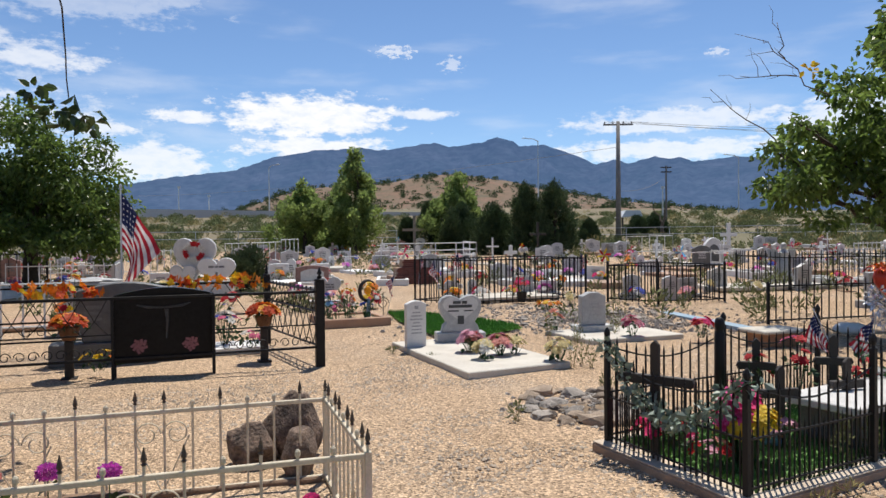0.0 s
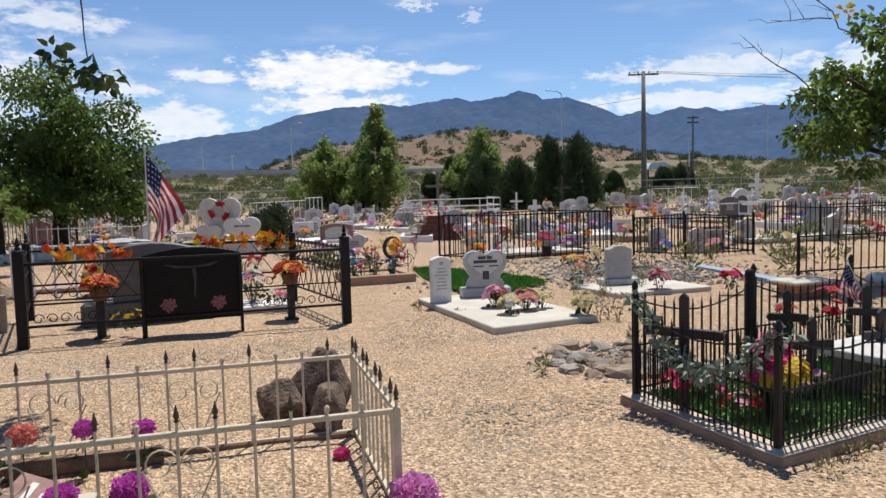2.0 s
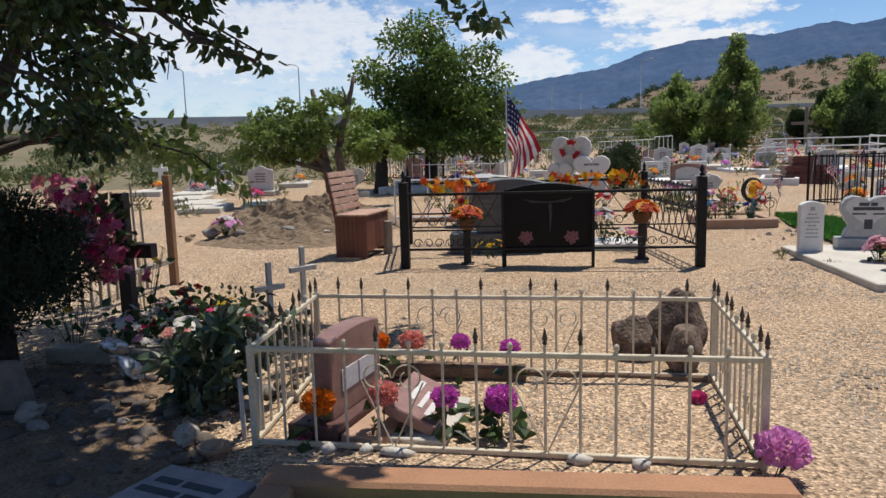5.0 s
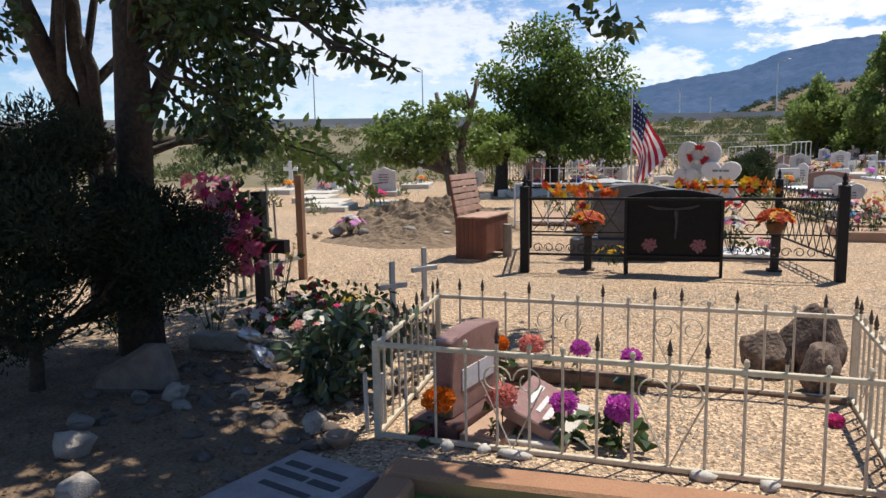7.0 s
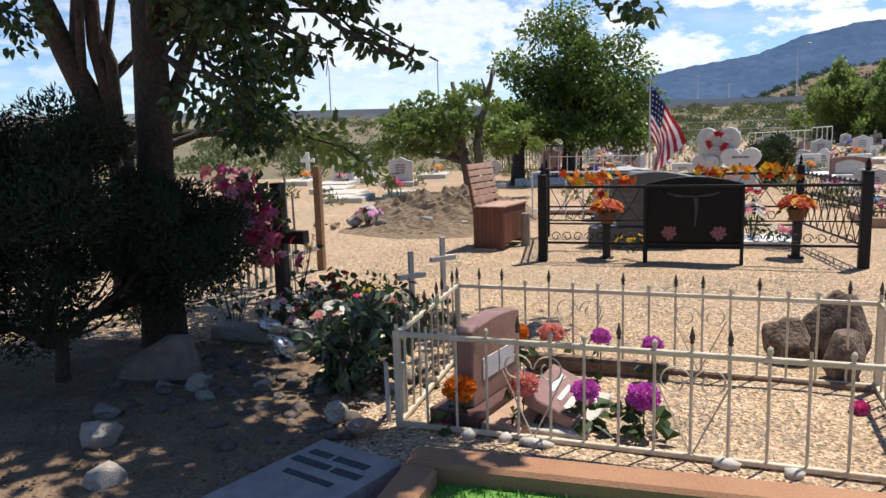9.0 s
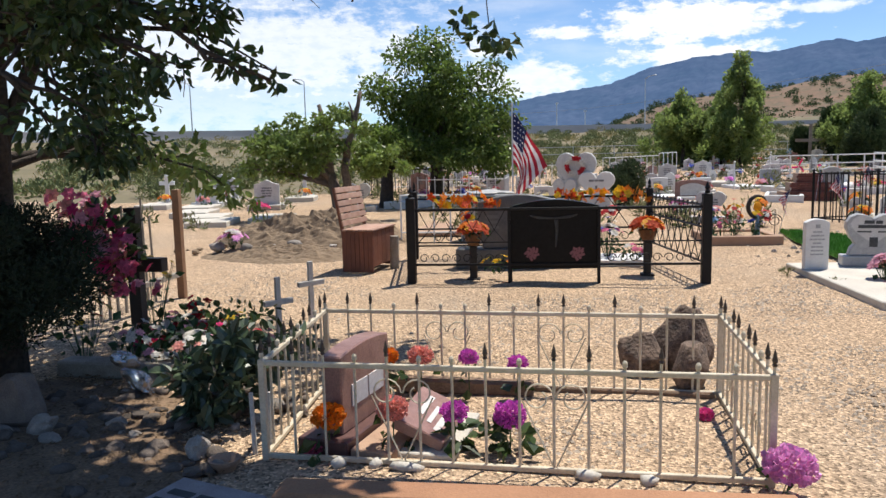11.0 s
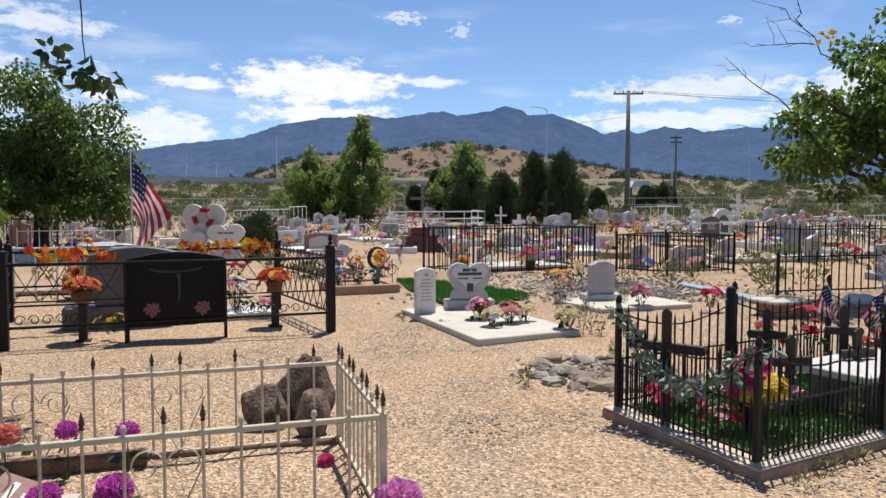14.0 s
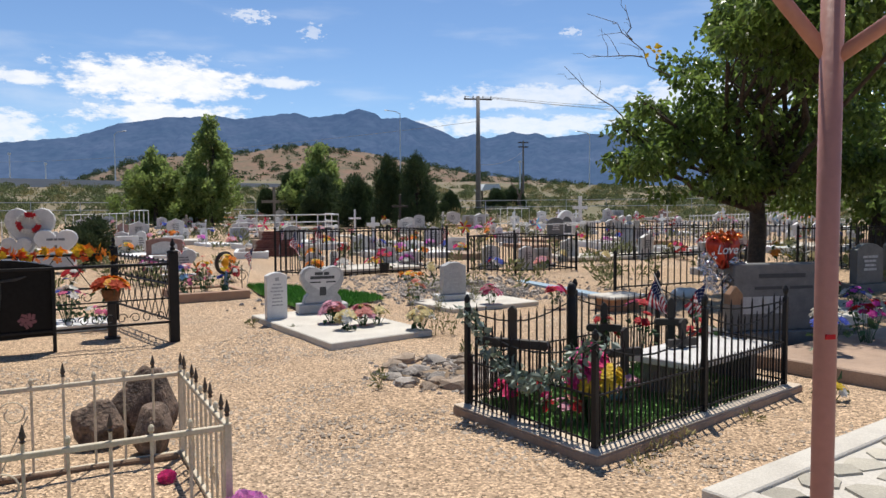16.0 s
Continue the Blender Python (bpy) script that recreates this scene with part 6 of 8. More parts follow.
part("tablet", slab(bmesh.new(), [(-0.58, 0.2), (0.58, 0.2)] + [(0.58 - 1.16 * i / 12, 0.99 + 0.115 * math.sin(math.pi * (0.08 + 0.84 * i / 12))) for i in range(13)], -0.06, 0.06, 0.006), M["black_granite"], e)
for x in (-0.57, 0.57):
    part("leg", boxbm(x - 0.015, x + 0.015, -0.03, 0.03, 0.0, 0.2), M["black_iron"], e)
b = bmesh.new()
tube(b, [(-0.32, -0.062, 0.9), (-0.2, -0.063, 0.87), (0, -0.063, 0.86), (0.2, -0.063, 0.88), (0.3, -0.062, 0.91)], [0.008, 0.02, 0.012, 0.02, 0.008], 5)
part("etched_figure", b, M["etch"], e)
b = bmesh.new()
tube(b, [(0.02, -0.061, 0.84), (0.03, -0.063, 0.7), (0.015, -0.061, 0.48)], [0.03, 0.02, 0.008], 5)
part("etched_upright", b, M["etch"], e)
for x in (-0.29, 0.3):
    b = bmesh.new()
    for i in range(18):
        a, q = i * 2.4, 0.085 * math.sqrt(i / 18)
        box(b, -0.02, 0.02, -0.003, 0.002, -0.016, 0.016, pose(x + math.cos(a) * q, -0.061, 0.4 + math.sin(a) * q, 0, i * 40, 0))
    tagged(part("etched_rose", b, M["etch_pink"], e), kind="stuff")
e = thing("grey_headstone", "wide dark grey granite headstone with a curved top", "headstone", BF @ pose(1.4, 1.5, 0, 0, 0, 0))
part("base", boxbm(-0.95, 0.8, -0.2, 0.2, 0, 0.3, bevel=0.012), M["dark_granite"], e)
part("tablet", slab(bmesh.new(), [(-0.54, 0.3), (0.54, 0.3), (0.6, 0.7)] + [(0.62 - 1.24 * i / 10, 1.0 + 0.11 * math.sin(math.pi * i / 10)) for i in range(11)] + [(-0.62, 0.7)], -0.12, 0.12, 0.012), M["dark_granite"], e)
part("inscription", bars_text(bmesh.new(), [(-0.5, -0.3, 0.78, 0.05), (-0.52, -0.32, 0.7, 0.04), (-0.48, -0.3, 0.62, 0.04)], -0.122), M["letter"], e)
solo("grave_ledger", boxbm(-0.7, 0.7, -0.35, 0.45, 0.0, 0.1, bevel=0.01), M["marble"], "white painted concrete grave ledger inside the iron fence", "grave slab", BF @ pose(2.65, 1.85, 0))
for x, lab in ((0.8, "orange autumn flower basket hung on the iron fence"), (3.17, "orange autumn flower basket on a dark stand")):
    m = BF @ pose(x, 0.32 if x < 1 else 0.7, 0.5)
    bouquet(lab, tuple(m.translation), 0.21, ("rust", "orange", "gold", "rust", "orange"), 40, 0.1, 0.3, int(x * 99), 14, "basket", "flower_basket", group="autumn baskets")
    e = thing("basket_stand", "dark wooden stand under the flower basket", "stand", BF @ pose(x, 0.32 if x < 1 else 0.7, 0))
    part("column", boxbm(-0.05, 0.05, -0.05, 0.05, 0, 0.47, bevel=0.01), M["dark_wood"], e)
    part("foot", boxbm(-0.09, 0.09, -0.09, 0.09, 0, 0.03, bevel=0.006), M["dark_wood"], e)
rg = random.Random(41)
e = thing("autumn_garland", "orange autumn leaf garland along the fence top rail", "garland", BF)
for i in range(70):
    k = rg.random()
    x = rg.choice((0.1 + 1.1 * k, 2.2 + 1.25 * k, 2.0 + 1.4 * k))
    o = part("autumn_leaf", bloom(rg.choice(("orange", "orange", "gold", "rust", "yellow")), 0.085, 2, 5), None, e)
    o.matrix_basis = pose(x, BD * rg.choice((0.98, 1.0)) - (0.0 if x > 1.6 else 1.2), 1.02 + rg.uniform(-0.08, 0.1), rg.uniform(30, 110), 0, rg.uniform(0, 360))
part("wire", boxbm(0.0, BL_ - 0.4, BD - 0.02, BD + 0.02, 1.015, 1.025), M["stem"], e)
for x, y, cols, n, h, lab in ((0.7, 1.55, ("orange", "yellow", "red", "orange"), 18, 1.2, "tall orange and yellow spray behind the fence"), (2.75, 1.9, ("palewhite", "palewhite", "blue", "pink"), 22, 0.62, "white and blue bouquet beside the grave"), (2.35, 1.75, ("red", "hotpink", "lightpink"), 16, 0.35, "pink and red bouquet on the ledger"),
                              (3.1, 1.5, ("pink", "palewhite"), 10, 0.3, "pale pink bouquet on the ledger"), (1.15, 0.2, ("yellow", "orange"), 5, 0.25, "small yellow bouquet beside the stone")):
    m = BF @ pose(x, y, 0.1)
    bouquet(lab, tuple(m.translation), 0.22, cols, n, 0.065, h, int(x * 77), 22, None, group="plot bouquets")


# ---- flags ----
def flag(x, y, z, h, hoist, fly, deg, seed, label, sag=0.75, tilt=0, ground=True):
    """A striped flag hanging in folds from a thin pole."""
    e = thing("flag", label, "flag", pose(x, y, z, 0, tilt, deg))
    part("pole", rod(bmesh.new(), (0, 0, 0), (0, 0, h), hoist * 0.02, hoist * 0.014, 8), M["galv"], e)
    part("finial", rock(bmesh.new(), (0, 0, h + hoist * 0.03), (hoist * 0.03, hoist * 0.03, hoist * 0.05), 2, 0.1, 1), M["galv"], e)
    nu, nv = 30, 39
    vs, fs, mi = [], [], []
    for j in range(nv + 1):
        v = j / nv
        for i in range(nu + 1):
            u = i / nu
            reach = fly * (0.42 * u)
            drop = fly * sag * u ** 1.15 * (0.9 + 0.25 * v)
            fold = 0.075 * hoist * math.sin(u * 9 + v * 5.0 + seed) * min(1, u * 3) + 0.035 * hoist * math.sin(u * 19 - v * 7) * min(1, u * 3)
            vs.append((0.015 + reach - fly * 0.6 * u * u * v, fold + 0.1 * fly * u * math.sin(seed), h - hoist * 0.12 - hoist * v * (1 - 0.28 * u) - drop))
    for j in range(nv):
        for i in range(nu):
            a = j * (nu + 1) + i
            fs.append((a, a + 1, a + nu + 2, a + nu + 1))
            if i < nu * 0.4 and j < 21:
                star = (i % 3 == 1) and (j % 4 == 1 + 2 * ((i // 3) % 2))
                mi.append(1 if star else 2)
            else:
                mi.append(0 if (j // 3) % 2 == 0 else 1)
    me = mesh_from("cloth", vs, fs, [M["flag_red"], M["flag_white"], M["flag_blue"]], True)
    me.polygons.foreach_set("material_index", mi)
    part("cloth", me, None, e)
    return e


fx, fy = -5.75, 14.1
flag(fx, fy, ground_z(fx, fy), 2.62, 1.0, 1.6, 12, 0.6, "red, white and blue striped flag drooping on a steel pole")
for x, y, h, s, t in ((0.2, 17.0, 1.15, 0.34, 8), (3.65, 18.6, 1.2, 0.32, 0), (-0.9, 15.2, 0.95, 0.28, -14), (0.9, 19.5, 1.2, 0.3, 12), (4.15, 7.15, 0.95, 0.36, -8), (-0.5, 23.0, 1.0, 0.3, 10)):
    flag(x, y, ground_z(x, y), h, s, s * 1.5, rnd.uniform(0, 180), x, "small striped grave flag on a thin stick", 0.6, t)

# ---- graves by the path ----
CS = pose(0.53, 9.0, 0, 0, 0, 26)            # the pale slab: local x along its near edge


def slab_poly(name, pts, z0, z1, m, label, cat="grave slab"):
    b = bmesh.new()
    f = b.faces.new([b.verts.new((x, y, z0)) for x, y in pts])
    r = bmesh.ops.extrude_face_region(b, geom=[f])
    bmesh.ops.translate(b, vec=(0, 0, z1 - z0), verts=[v for v in r["geom"] if isinstance(v, bmesh.types.BMVert)])
    bmesh.ops.bevel(b, geom=[e for e in b.edges if e.calc_face_angle(0) > 0.7], offset=0.012, segments=1, affect="EDGES")
    return solo(name, b, m, label, cat)


slab_poly("concrete_slab", ((0.53, 9.0), (1.87, 9.7), (0.78, 12.25), (-0.55, 11.65)), -0.03, 0.085, M["concrete"], "pale concrete grave slab beside the path")
slab_poly("concrete_slab", ((2.55, 11.75), (4.2, 12.4), (3.7, 13.7), (2.0, 12.95)), -0.03, 0.07, M["concrete"], "pale concrete grave slab with dry edges")
e = thing("military_headstone", "upright white marble military headstone with a rounded top", "headstone", pose(-0.17, 11.2, 0.06, 0, 0, 24))
part("tablet", slab(bmesh.new(), arch(0.31, 0.7, 0.05), -0.05, 0.05, 0.008), M["marble"], e)
part("inscription", bars_text(bmesh.new(), text_rows(0.2, 0.2, 0.55, 7, 3, 0.4) + [(-0.03, 0.03, 0.6, 0.05)], -0.051), M["letter_soft"], e)
tagged(e.children[-1], kind="stuff")
e = thing("heart_headstone", "grey granite heart-shaped headstone with an engraved panel", "headstone", pose(0.5, 11.75, 0.085, 0, 0, 10))
part("base", boxbm(-0.38, 0.38, -0.15, 0.15, 0, 0.14, bevel=0.012), M["grey_granite"], e)
ho = [(0.3, 0.14), (0.27, 0.24), (0.22, 0.3), (0.28, 0.38), (0.33, 0.5), (0.325, 0.6), (0.28, 0.67), (0.2, 0.71), (0.11, 0.7), (0.04, 0.67), (0.0, 0.64)]
part("tablet", slab(bmesh.new(), [(-x, z) for x, z in ho] + [(x, z) for x, z in ho[-2::-1]], -0.085, 0.085, 0.01), M["grey_granite"], e)
part("inscription", bars_text(bmesh.new(), [(-0.12, 0.0, 0.6, 0.045), (0.02, 0.1, 0.6, 0.045), (-0.19, 0.18, 0.54, 0.045), (-0.2, -0.03, 0.47, 0.02), (0.05, 0.2, 0.47, 0.02), (-0.05, 0.05, 0.33, 0.13)], -0.087), M["letter_dark"], e)
part("heart_face", slab(bmesh.new(), heart_outline(0.56, 0.27, 0.42), -0.0868, -0.08), M["light_granite"], e, "paler polished heart panel")
e = thing("granite_headstone", "small grey granite headstone with a wavy top", "headstone", pose(2.8, 12.95, 0.07, 0, 0, 14))
part("base", boxbm(-0.34, 0.34, -0.15, 0.15, 0, 0.1, bevel=0.01), M["light_granite"], e)
part("tablet", slab(bmesh.new(), [(-0.22, 0.1), (0.22, 0.1), (0.22, 0.6), (0.16, 0.62), (0.08, 0.66), (-0.08, 0.66), (-0.16, 0.62), (-0.22, 0.6)], -0.08, 0.08, 0.01), M["grey_granite"], e)
tagged(part("inscription", bars_text(bmesh.new(), text_rows(0.26, 0.25, 0.5, 4, 9), -0.082), M["letter_soft"], e), kind="stuff")
turf("turf", ((0.1, 12.75), (0.9, 12.7), (1.65, 13.5), (1.55, 13.95), (0.6, 15.2), (-0.4, 16.0), (-0.95, 16.1), (-0.6, 14.6)), 0.035, 9000, 0.07, M["turf"], "bright green artificial turf on a grave", 7)
for x, y, cols, n, r, h, lab in ((0.78, 9.98, ("cream", "cream", "palewhite"), 9, 0.05, 0.24, "cream and yellow bouquet on the slab"), (0.62, 10.55, ("salmon", "lightpink", "salmon"), 18, 0.06, 0.3, "salmon and pink bouquet on the slab"), (1.0, 10.25, ("salmon", "lightpink", "pink", "cream"), 16, 0.055, 0.28, "pink and magenta bouquet on the slab"),
                                 (1.22, 10.4, ("palewhite", "cream"), 8, 0.045, 0.24, "white bouquet on the slab"), (1.72, 9.78, ("cream", "palewhite", "cream"), 11, 0.05, 0.27, "cream bouquet at the slab's corner"), (3.3, 12.2, ("salmon", "pink", "lightpink"), 9, 0.06, 0.3, "pink bouquet on the second slab"),
                                 (2.15, 12.9, ("salmon", "cream"), 5, 0.045, 0.35, "faded salmon flower at the slab's corner"), (4.35, 12.0, ("hotpink", "red"), 7, 0.055, 0.3, "hot pink bouquet by the second slab")):
    bouquet(lab, (x, y, 0.06), 0.15, cols, int(n * 1.5), r * 1.75, h * 1.15, int(x * 131), 16, None, group="slab bouquets")
rg = random.Random(51)
for i in range(125):
    a, q = rg.uniform(0, 6.28), math.sqrt(rg.random())
    x, y = 1.62 + math.cos(a) * q * 0.62, 7.5 + math.sin(a) * q * 0.8
    s = rg.uniform(0.04, 0.14) * rg.uniform(0.35, 1)
    solo("edging_rock", rock(bmesh.new(), (0, 0, s * 0.12), (s * rg.uniform(0.9, 1.4), s * 0.9, s * rg.uniform(0.5, 0.85)), 70 + i, 0.6, 2), M[("stone", "dark_stone", "tan_stone")[i % 3]], "flat grey rock in a low ring of stones", "rock", pose(x, y, 0, 0, 0, rg.uniform(0, 360)), "ring of rocks")
for i in range(17):
    a, q = rg.uniform(0, 6.28), rg.uniform(0.6, 1.0)
    x, y = 1.62 + math.cos(a) * q * 0.64, 7.5 + math.sin(a) * q * 0.82
    s = rg.uniform(0.09, 0.16)
    solo("edging_rock", rock(bmesh.new(), (0, 0, s * 0.2), (s * rg.uniform(1.0, 1.5), s, s * rg.uniform(0.45, 0.7)), 520 + i, 0.6, 2), M[("stone", "tan_stone")[i % 2]], "large flat rock in a low ring of stones", "rock", pose(x, y, 0, 0, 0, rg.uniform(0, 360)), "ring of rocks")
solo("soil_heap", rock(bmesh.new(), (0, 0, -0.02), (0.5, 0.5, 0.05), 4, 0.5, 4), M["soil"], "low heap of dark soil inside the stones", "soil", pose(1.62, 7.5, 0), smooth=True)
for i in range(60):
    x, y = rg.uniform(1.6, 5.0), rg.uniform(13.2, 16.8)
    s = rg.uniform(0.03, 0.12)
    solo("edging_rock", rock(bmesh.new(), (0, 0, s * 0.3), (s * 1.4, s, s * 0.5), 120 + i, 0.3, 1), M["stone"], "loose grey rock on the rubble patch", "rock", pose(x, y, ground_z(x, y), 0, 0, rg.uniform(0, 360)), "rubble rocks")
for i, (x, y, h) in enumerate(((2.05, 9.95, 0.5), (2.12, 9.7, 0.38), (1.95, 12.2, 0.55), (2.35, 12.0, 0.45), (3.25, 13.0, 0.6), (3.1, 12.6, 0.4), (0.9, 7.0, 0.2), (2.0, 8.2, 0.2), (2.9, 13.4, 0.5), (1.9, 9.75, 0.45), (4.0, 15.5, 0.9), (3.9, 16.0, 0.7), (-0.5, 11.0, 0.1), (0.1, 10.4, 0.08))):
    e = thing("dry_weed", "thin dry weed stalks beside the slab", "weed", on_ground(x, y), "path weeds")
    b = bmesh.new()
    for k in range(6):
        rod(b, (rg.uniform(-0.03, 0.03), rg.uniform(-0.03, 0.03), 0), (rg.uniform(-0.12, 0.12), rg.uniform(-0.1, 0.1), h * rg.uniform(0.6, 1)), 0.004, 0.0015, 3)
    tagged(part("dry_stem", b, M["drygrass"], e), kind="stuff")
    part("foliage", leaf_cloud("foliage", [(0, 0, h * 0.5, 0.08, 0.08, h * 0.45)], 40, 0.06, M["weed"], i, -1.0, "blade"), None, e)
solo("blue_board", boxbm(-1.55, 1.55, -0.14, 0.14, 0.0, 0.07, bevel=0.006), M["blue_paint"], "long faded blue wooden board on the ground", "board", pose(5.2, 14.3, 0.03, 0, 0, -78))
solo("tan_board", boxbm(-0.42, 0.42, -0.3, 0.3, 0.0, 0.05, bevel=0.015), M["concrete"], "pale tan box lid by the board", "box", pose(5.3, 11.6, 0.2, 0, 0, 20))
solo("wooden_crate", boxbm(-0.3, 0.3, -0.22, 0.22, 0.0, 0.2, bevel=0.01), M["terracotta"], "brown wooden crate under the lid", "crate", pose(5.3, 11.6, 0.0, 0, 0, 20))

# planter with ornaments beyond the iron fence
PL = pose(-1.95, 13.9, 0.02, 0, 0, 22)
e = thing("brick_planter", "low brown brick planter with grave ornaments", "planter", PL)
for x0, x1, y0, y1 in ((0, 1.3, 0, 0.14), (0, 1.3, 1.2, 1.34), (0, 0.14, 0.14, 1.2), (1.16, 1.3, 0.14, 1.2)):
    part("edge", boxbm(x0, x1, y0, y1, -0.03, 0.16, bevel=0.012), M["sandstone"], e)
part("fill", boxbm(0.14, 1.16, 0.14, 1.2, -0.03, 0.11), M["ground"], e)
for x, y, cols, n, h, lab in ((0.2, 0.5, ("blue", "sky", "palewhite"), 12, 0.6, "blue bouquet in the planter"), (0.55, 0.4, ("yellow", "orange", "red"), 12, 0.75, "yellow and red bouquet in the planter"), (0.3, 0.25, ("pink", "lightpink"), 8, 0.35, "pink bouquet in the planter"), (1.0, 0.6, ("red", "purple", "yellow"), 12, 0.6, "mixed bouquet in the planter"), (0.9, 0.3, ("blue", "teal"), 8, 0.4, "teal bouquet in the planter"), (0.7, 0.8, ("palewhite", "pink"), 10, 0.4, "white and pink bouquet in the planter")):
    m = PL @ pose(x, y, 0.1)
    bouquet(lab, tuple(m.translation), 0.15, cols, n, 0.055, h, int(x * 211), 18, None, group="planter bouquets")
e = thing("metal_ornament", "dark metal moon ornament on a stand", "ornament", PL @ pose(0.95, 0.35, 0.1))
b = bmesh.new()
tube(b, [Vector((0.17 * math.cos(a), 0, 0.55 + 0.2 * math.sin(a))) for a in [0.6 + 5.1 * i / 16 for i in range(17)]], [0.01 + 0.03 * math.sin(math.pi * i / 16) for i in range(17)], 6)
part("crescent", b, M["dark_wood"], e)
part("stand", rod(bmesh.new(), (0, 0, 0), (0, 0, 0.4), 0.05, 0.03, 8), M["blue_paint"], e)
b = bmesh.new()
tube(b, scroll_pts((0.3, 0, 0.3), 0.12, 0, 1.4, (1, 0, 0)), 0.008, 4)
rod(b, (0.3, 0, 0), (0.3, 0, 0.5), 0.008, None, 4)
part("scroll", b, M["rust_tip"], e)
part("disc", rock(bmesh.new(), (0, 0.03, 0.55), (0.075, 0.03, 0.09), 3, 0.1, 2), M["f_gold"], e, "yellow sun face disc")

# ---- bench, mound and stump ----
BN = pose(-6.4, 9.1, 0, 0, 0, 12) @ Matrix.Diagonal((0.8, 0.8, 1, 1))


def bench():
    e = thing("memorial_bench", "red-stained slatted wooden bench with boxed ends", "bench", BN)
    for i in range(7):
        part("end_board", boxbm(0.0 + i * 0.087, 0.083 + i * 0.087, 0, 0.03, 0.02, 0.62, bevel=0.003), M["bench_wood"], e)
    part("side_panel", boxbm(0.0, 0.61, 1.14, 1.17, 0.02, 0.62, bevel=0.003), M["bench_wood"], e)
    for i in range(5):
        part("front_board", boxbm(0.585, 0.61, 0.03 + i * 0.222, 0.245 + i * 0.222, 0.1, 0.62, bevel=0.003), M["bench_wood"], e)
    part("back_panel", boxbm(0.0, 0.025, 0.03, 1.14, 0.1, 0.62, bevel=0.003), M["bench_wood"], e)
    for i in range(6):
        part("seat_slat", boxbm(0.02 + i * 0.105, 0.108 + i * 0.105, -0.03, 1.2, 0.63, 0.655, bevel=0.004), M["slat_wood"], e)
    for y in (0.02, 1.1):
        part("back_post", slab(bmesh.new(), [(0.0, 0.5), (0.07, 0.5), (-0.12, 1.27), (-0.17, 1.27)], y, y + 0.04, 0.004), M["bench_wood"], e)
    for i in range(6):
        z = 0.74 + i * 0.098
        x = 0.0 - (z - 0.62) * 0.235
        part("back_slat", boxbm(-0.012, 0.012, -0.02, 1.18, -0.04, 0.04, pose(x + 0.055, 0, z, 0, -14, 0), bevel=0.004), M["slat_wood"], e)


bench()
solo("stump_post", rod(bmesh.new(), (0, 0, 0), (0.01, 0, 0.5), 0.07, 0.068, 12), M["old_wood"], "short round weathered wooden post beside the bench", "post", pose(-5.93, 9.8, 0))


def mound(x, y, sx, sy, h, deg, seed, label):
    vs, fs, n = [], [], 64
    for j in range(n + 1):
        for i in range(n + 1):
            u, v = i / n * 2 - 1, j / n * 2 - 1
            k = max(0.0, 1 - (u * u + v * v)) ** 0.8
            q = noise.noise(Vector((u * 3 + seed, v * 3, 1))) * 0.35 + noise.noise(Vector((u * 9, v * 9, seed))) * 0.34 + noise.noise(Vector((u * 21, v * 21, seed))) * 0.22
            vs.append((u * sx, v * sy, h * k * (1 + q) - 0.04))
    for j in range(n):
        for i in range(n):
            a = j * (n + 1) + i
            fs.append((a, a + 1, a + n + 2, a + n + 1))
    return solo("soil_mound", mesh_from("soil_mound", vs, fs, M["soil"], False), None, label, "mound", on_ground(x, y, deg))


mound(-9.4, 12.2, 2.1, 1.3, 0.55, 20, 3, "rough mound of freshly dug brown soil")
mound(-8.6, 10.3, 1.6, 0.9, 0.2, 20, 5, "low spill of pale soil below the mound")
for x, y, s in ((-9.7, 9.9, 0.14), (-9.2, 10.1, 0.12), (-8.7, 10.8, 0.13), (-9.95, 10.2, 0.1)):
    solo("field_stone", rock(bmesh.new(), (0, 0, s * 0.4), (s * 1.3, s, s * 0.7), x, 0.25, 2), M["stone"], "pale stone at the foot of the soil mound", "stone", pose(x, y, 0.12), "field stones", smooth=True)
rg = random.Random(77)
for i in range(46):
    x, y = rg.uniform(-10.6, -7.6), rg.uniform(9.7, 11.6)
    s = rg.uniform(0.03, 0.09)
    solo("clod", rock(bmesh.new(), (0, 0, s * 0.3), (s * rg.uniform(0.9, 1.5), s, s * 0.7), 400 + i, 0.5, 2), M["soil" if i % 3 else "stone"], "clod of earth and stone below the soil mound", "clod", pose(x, y, ground_z(x, y) + 0.04, 0, 0, rg.uniform(0, 360)), "earth clods")
bouquet("lilac and cream bouquet at the foot of the soil mound", (-9.5, 10.05, 0.12), 0.26, ("orchid", "orchid", "lightpink", "cream", "palewhite"), 24, 0.1, 0.34, 5, 20)

# ---- tall black plot fences further back ----
def bar_fence(corners, h, spacing, label, post=0.05, rails=(0.06, 0.97), tips=None, over=0.0, closed=True, mt=None, bar=0.009):
    mt = mt or M["black_iron"]
    z = ground_z(*corners[0])
    e = thing("plot_fence", label, "fence", pose(0, 0, z), "plot fences")
    n = len(corners)
    for i in range(n if closed else n - 1):
        picket_panel(e, corners[i], corners[(i + 1) % n], 0.03, h, spacing, mt, bar, tips, rails, 0.014, over)
    for x, y in corners:
        square_post(e, x, y, h + 0.02, post, mt, "pyramid")
    return e


bar_fence([(-0.42, 18.1), (0.75, 17.3), (3.75, 18.4), (2.5, 20.6)], 1.08, 0.15, "black iron bar fence round a family plot")
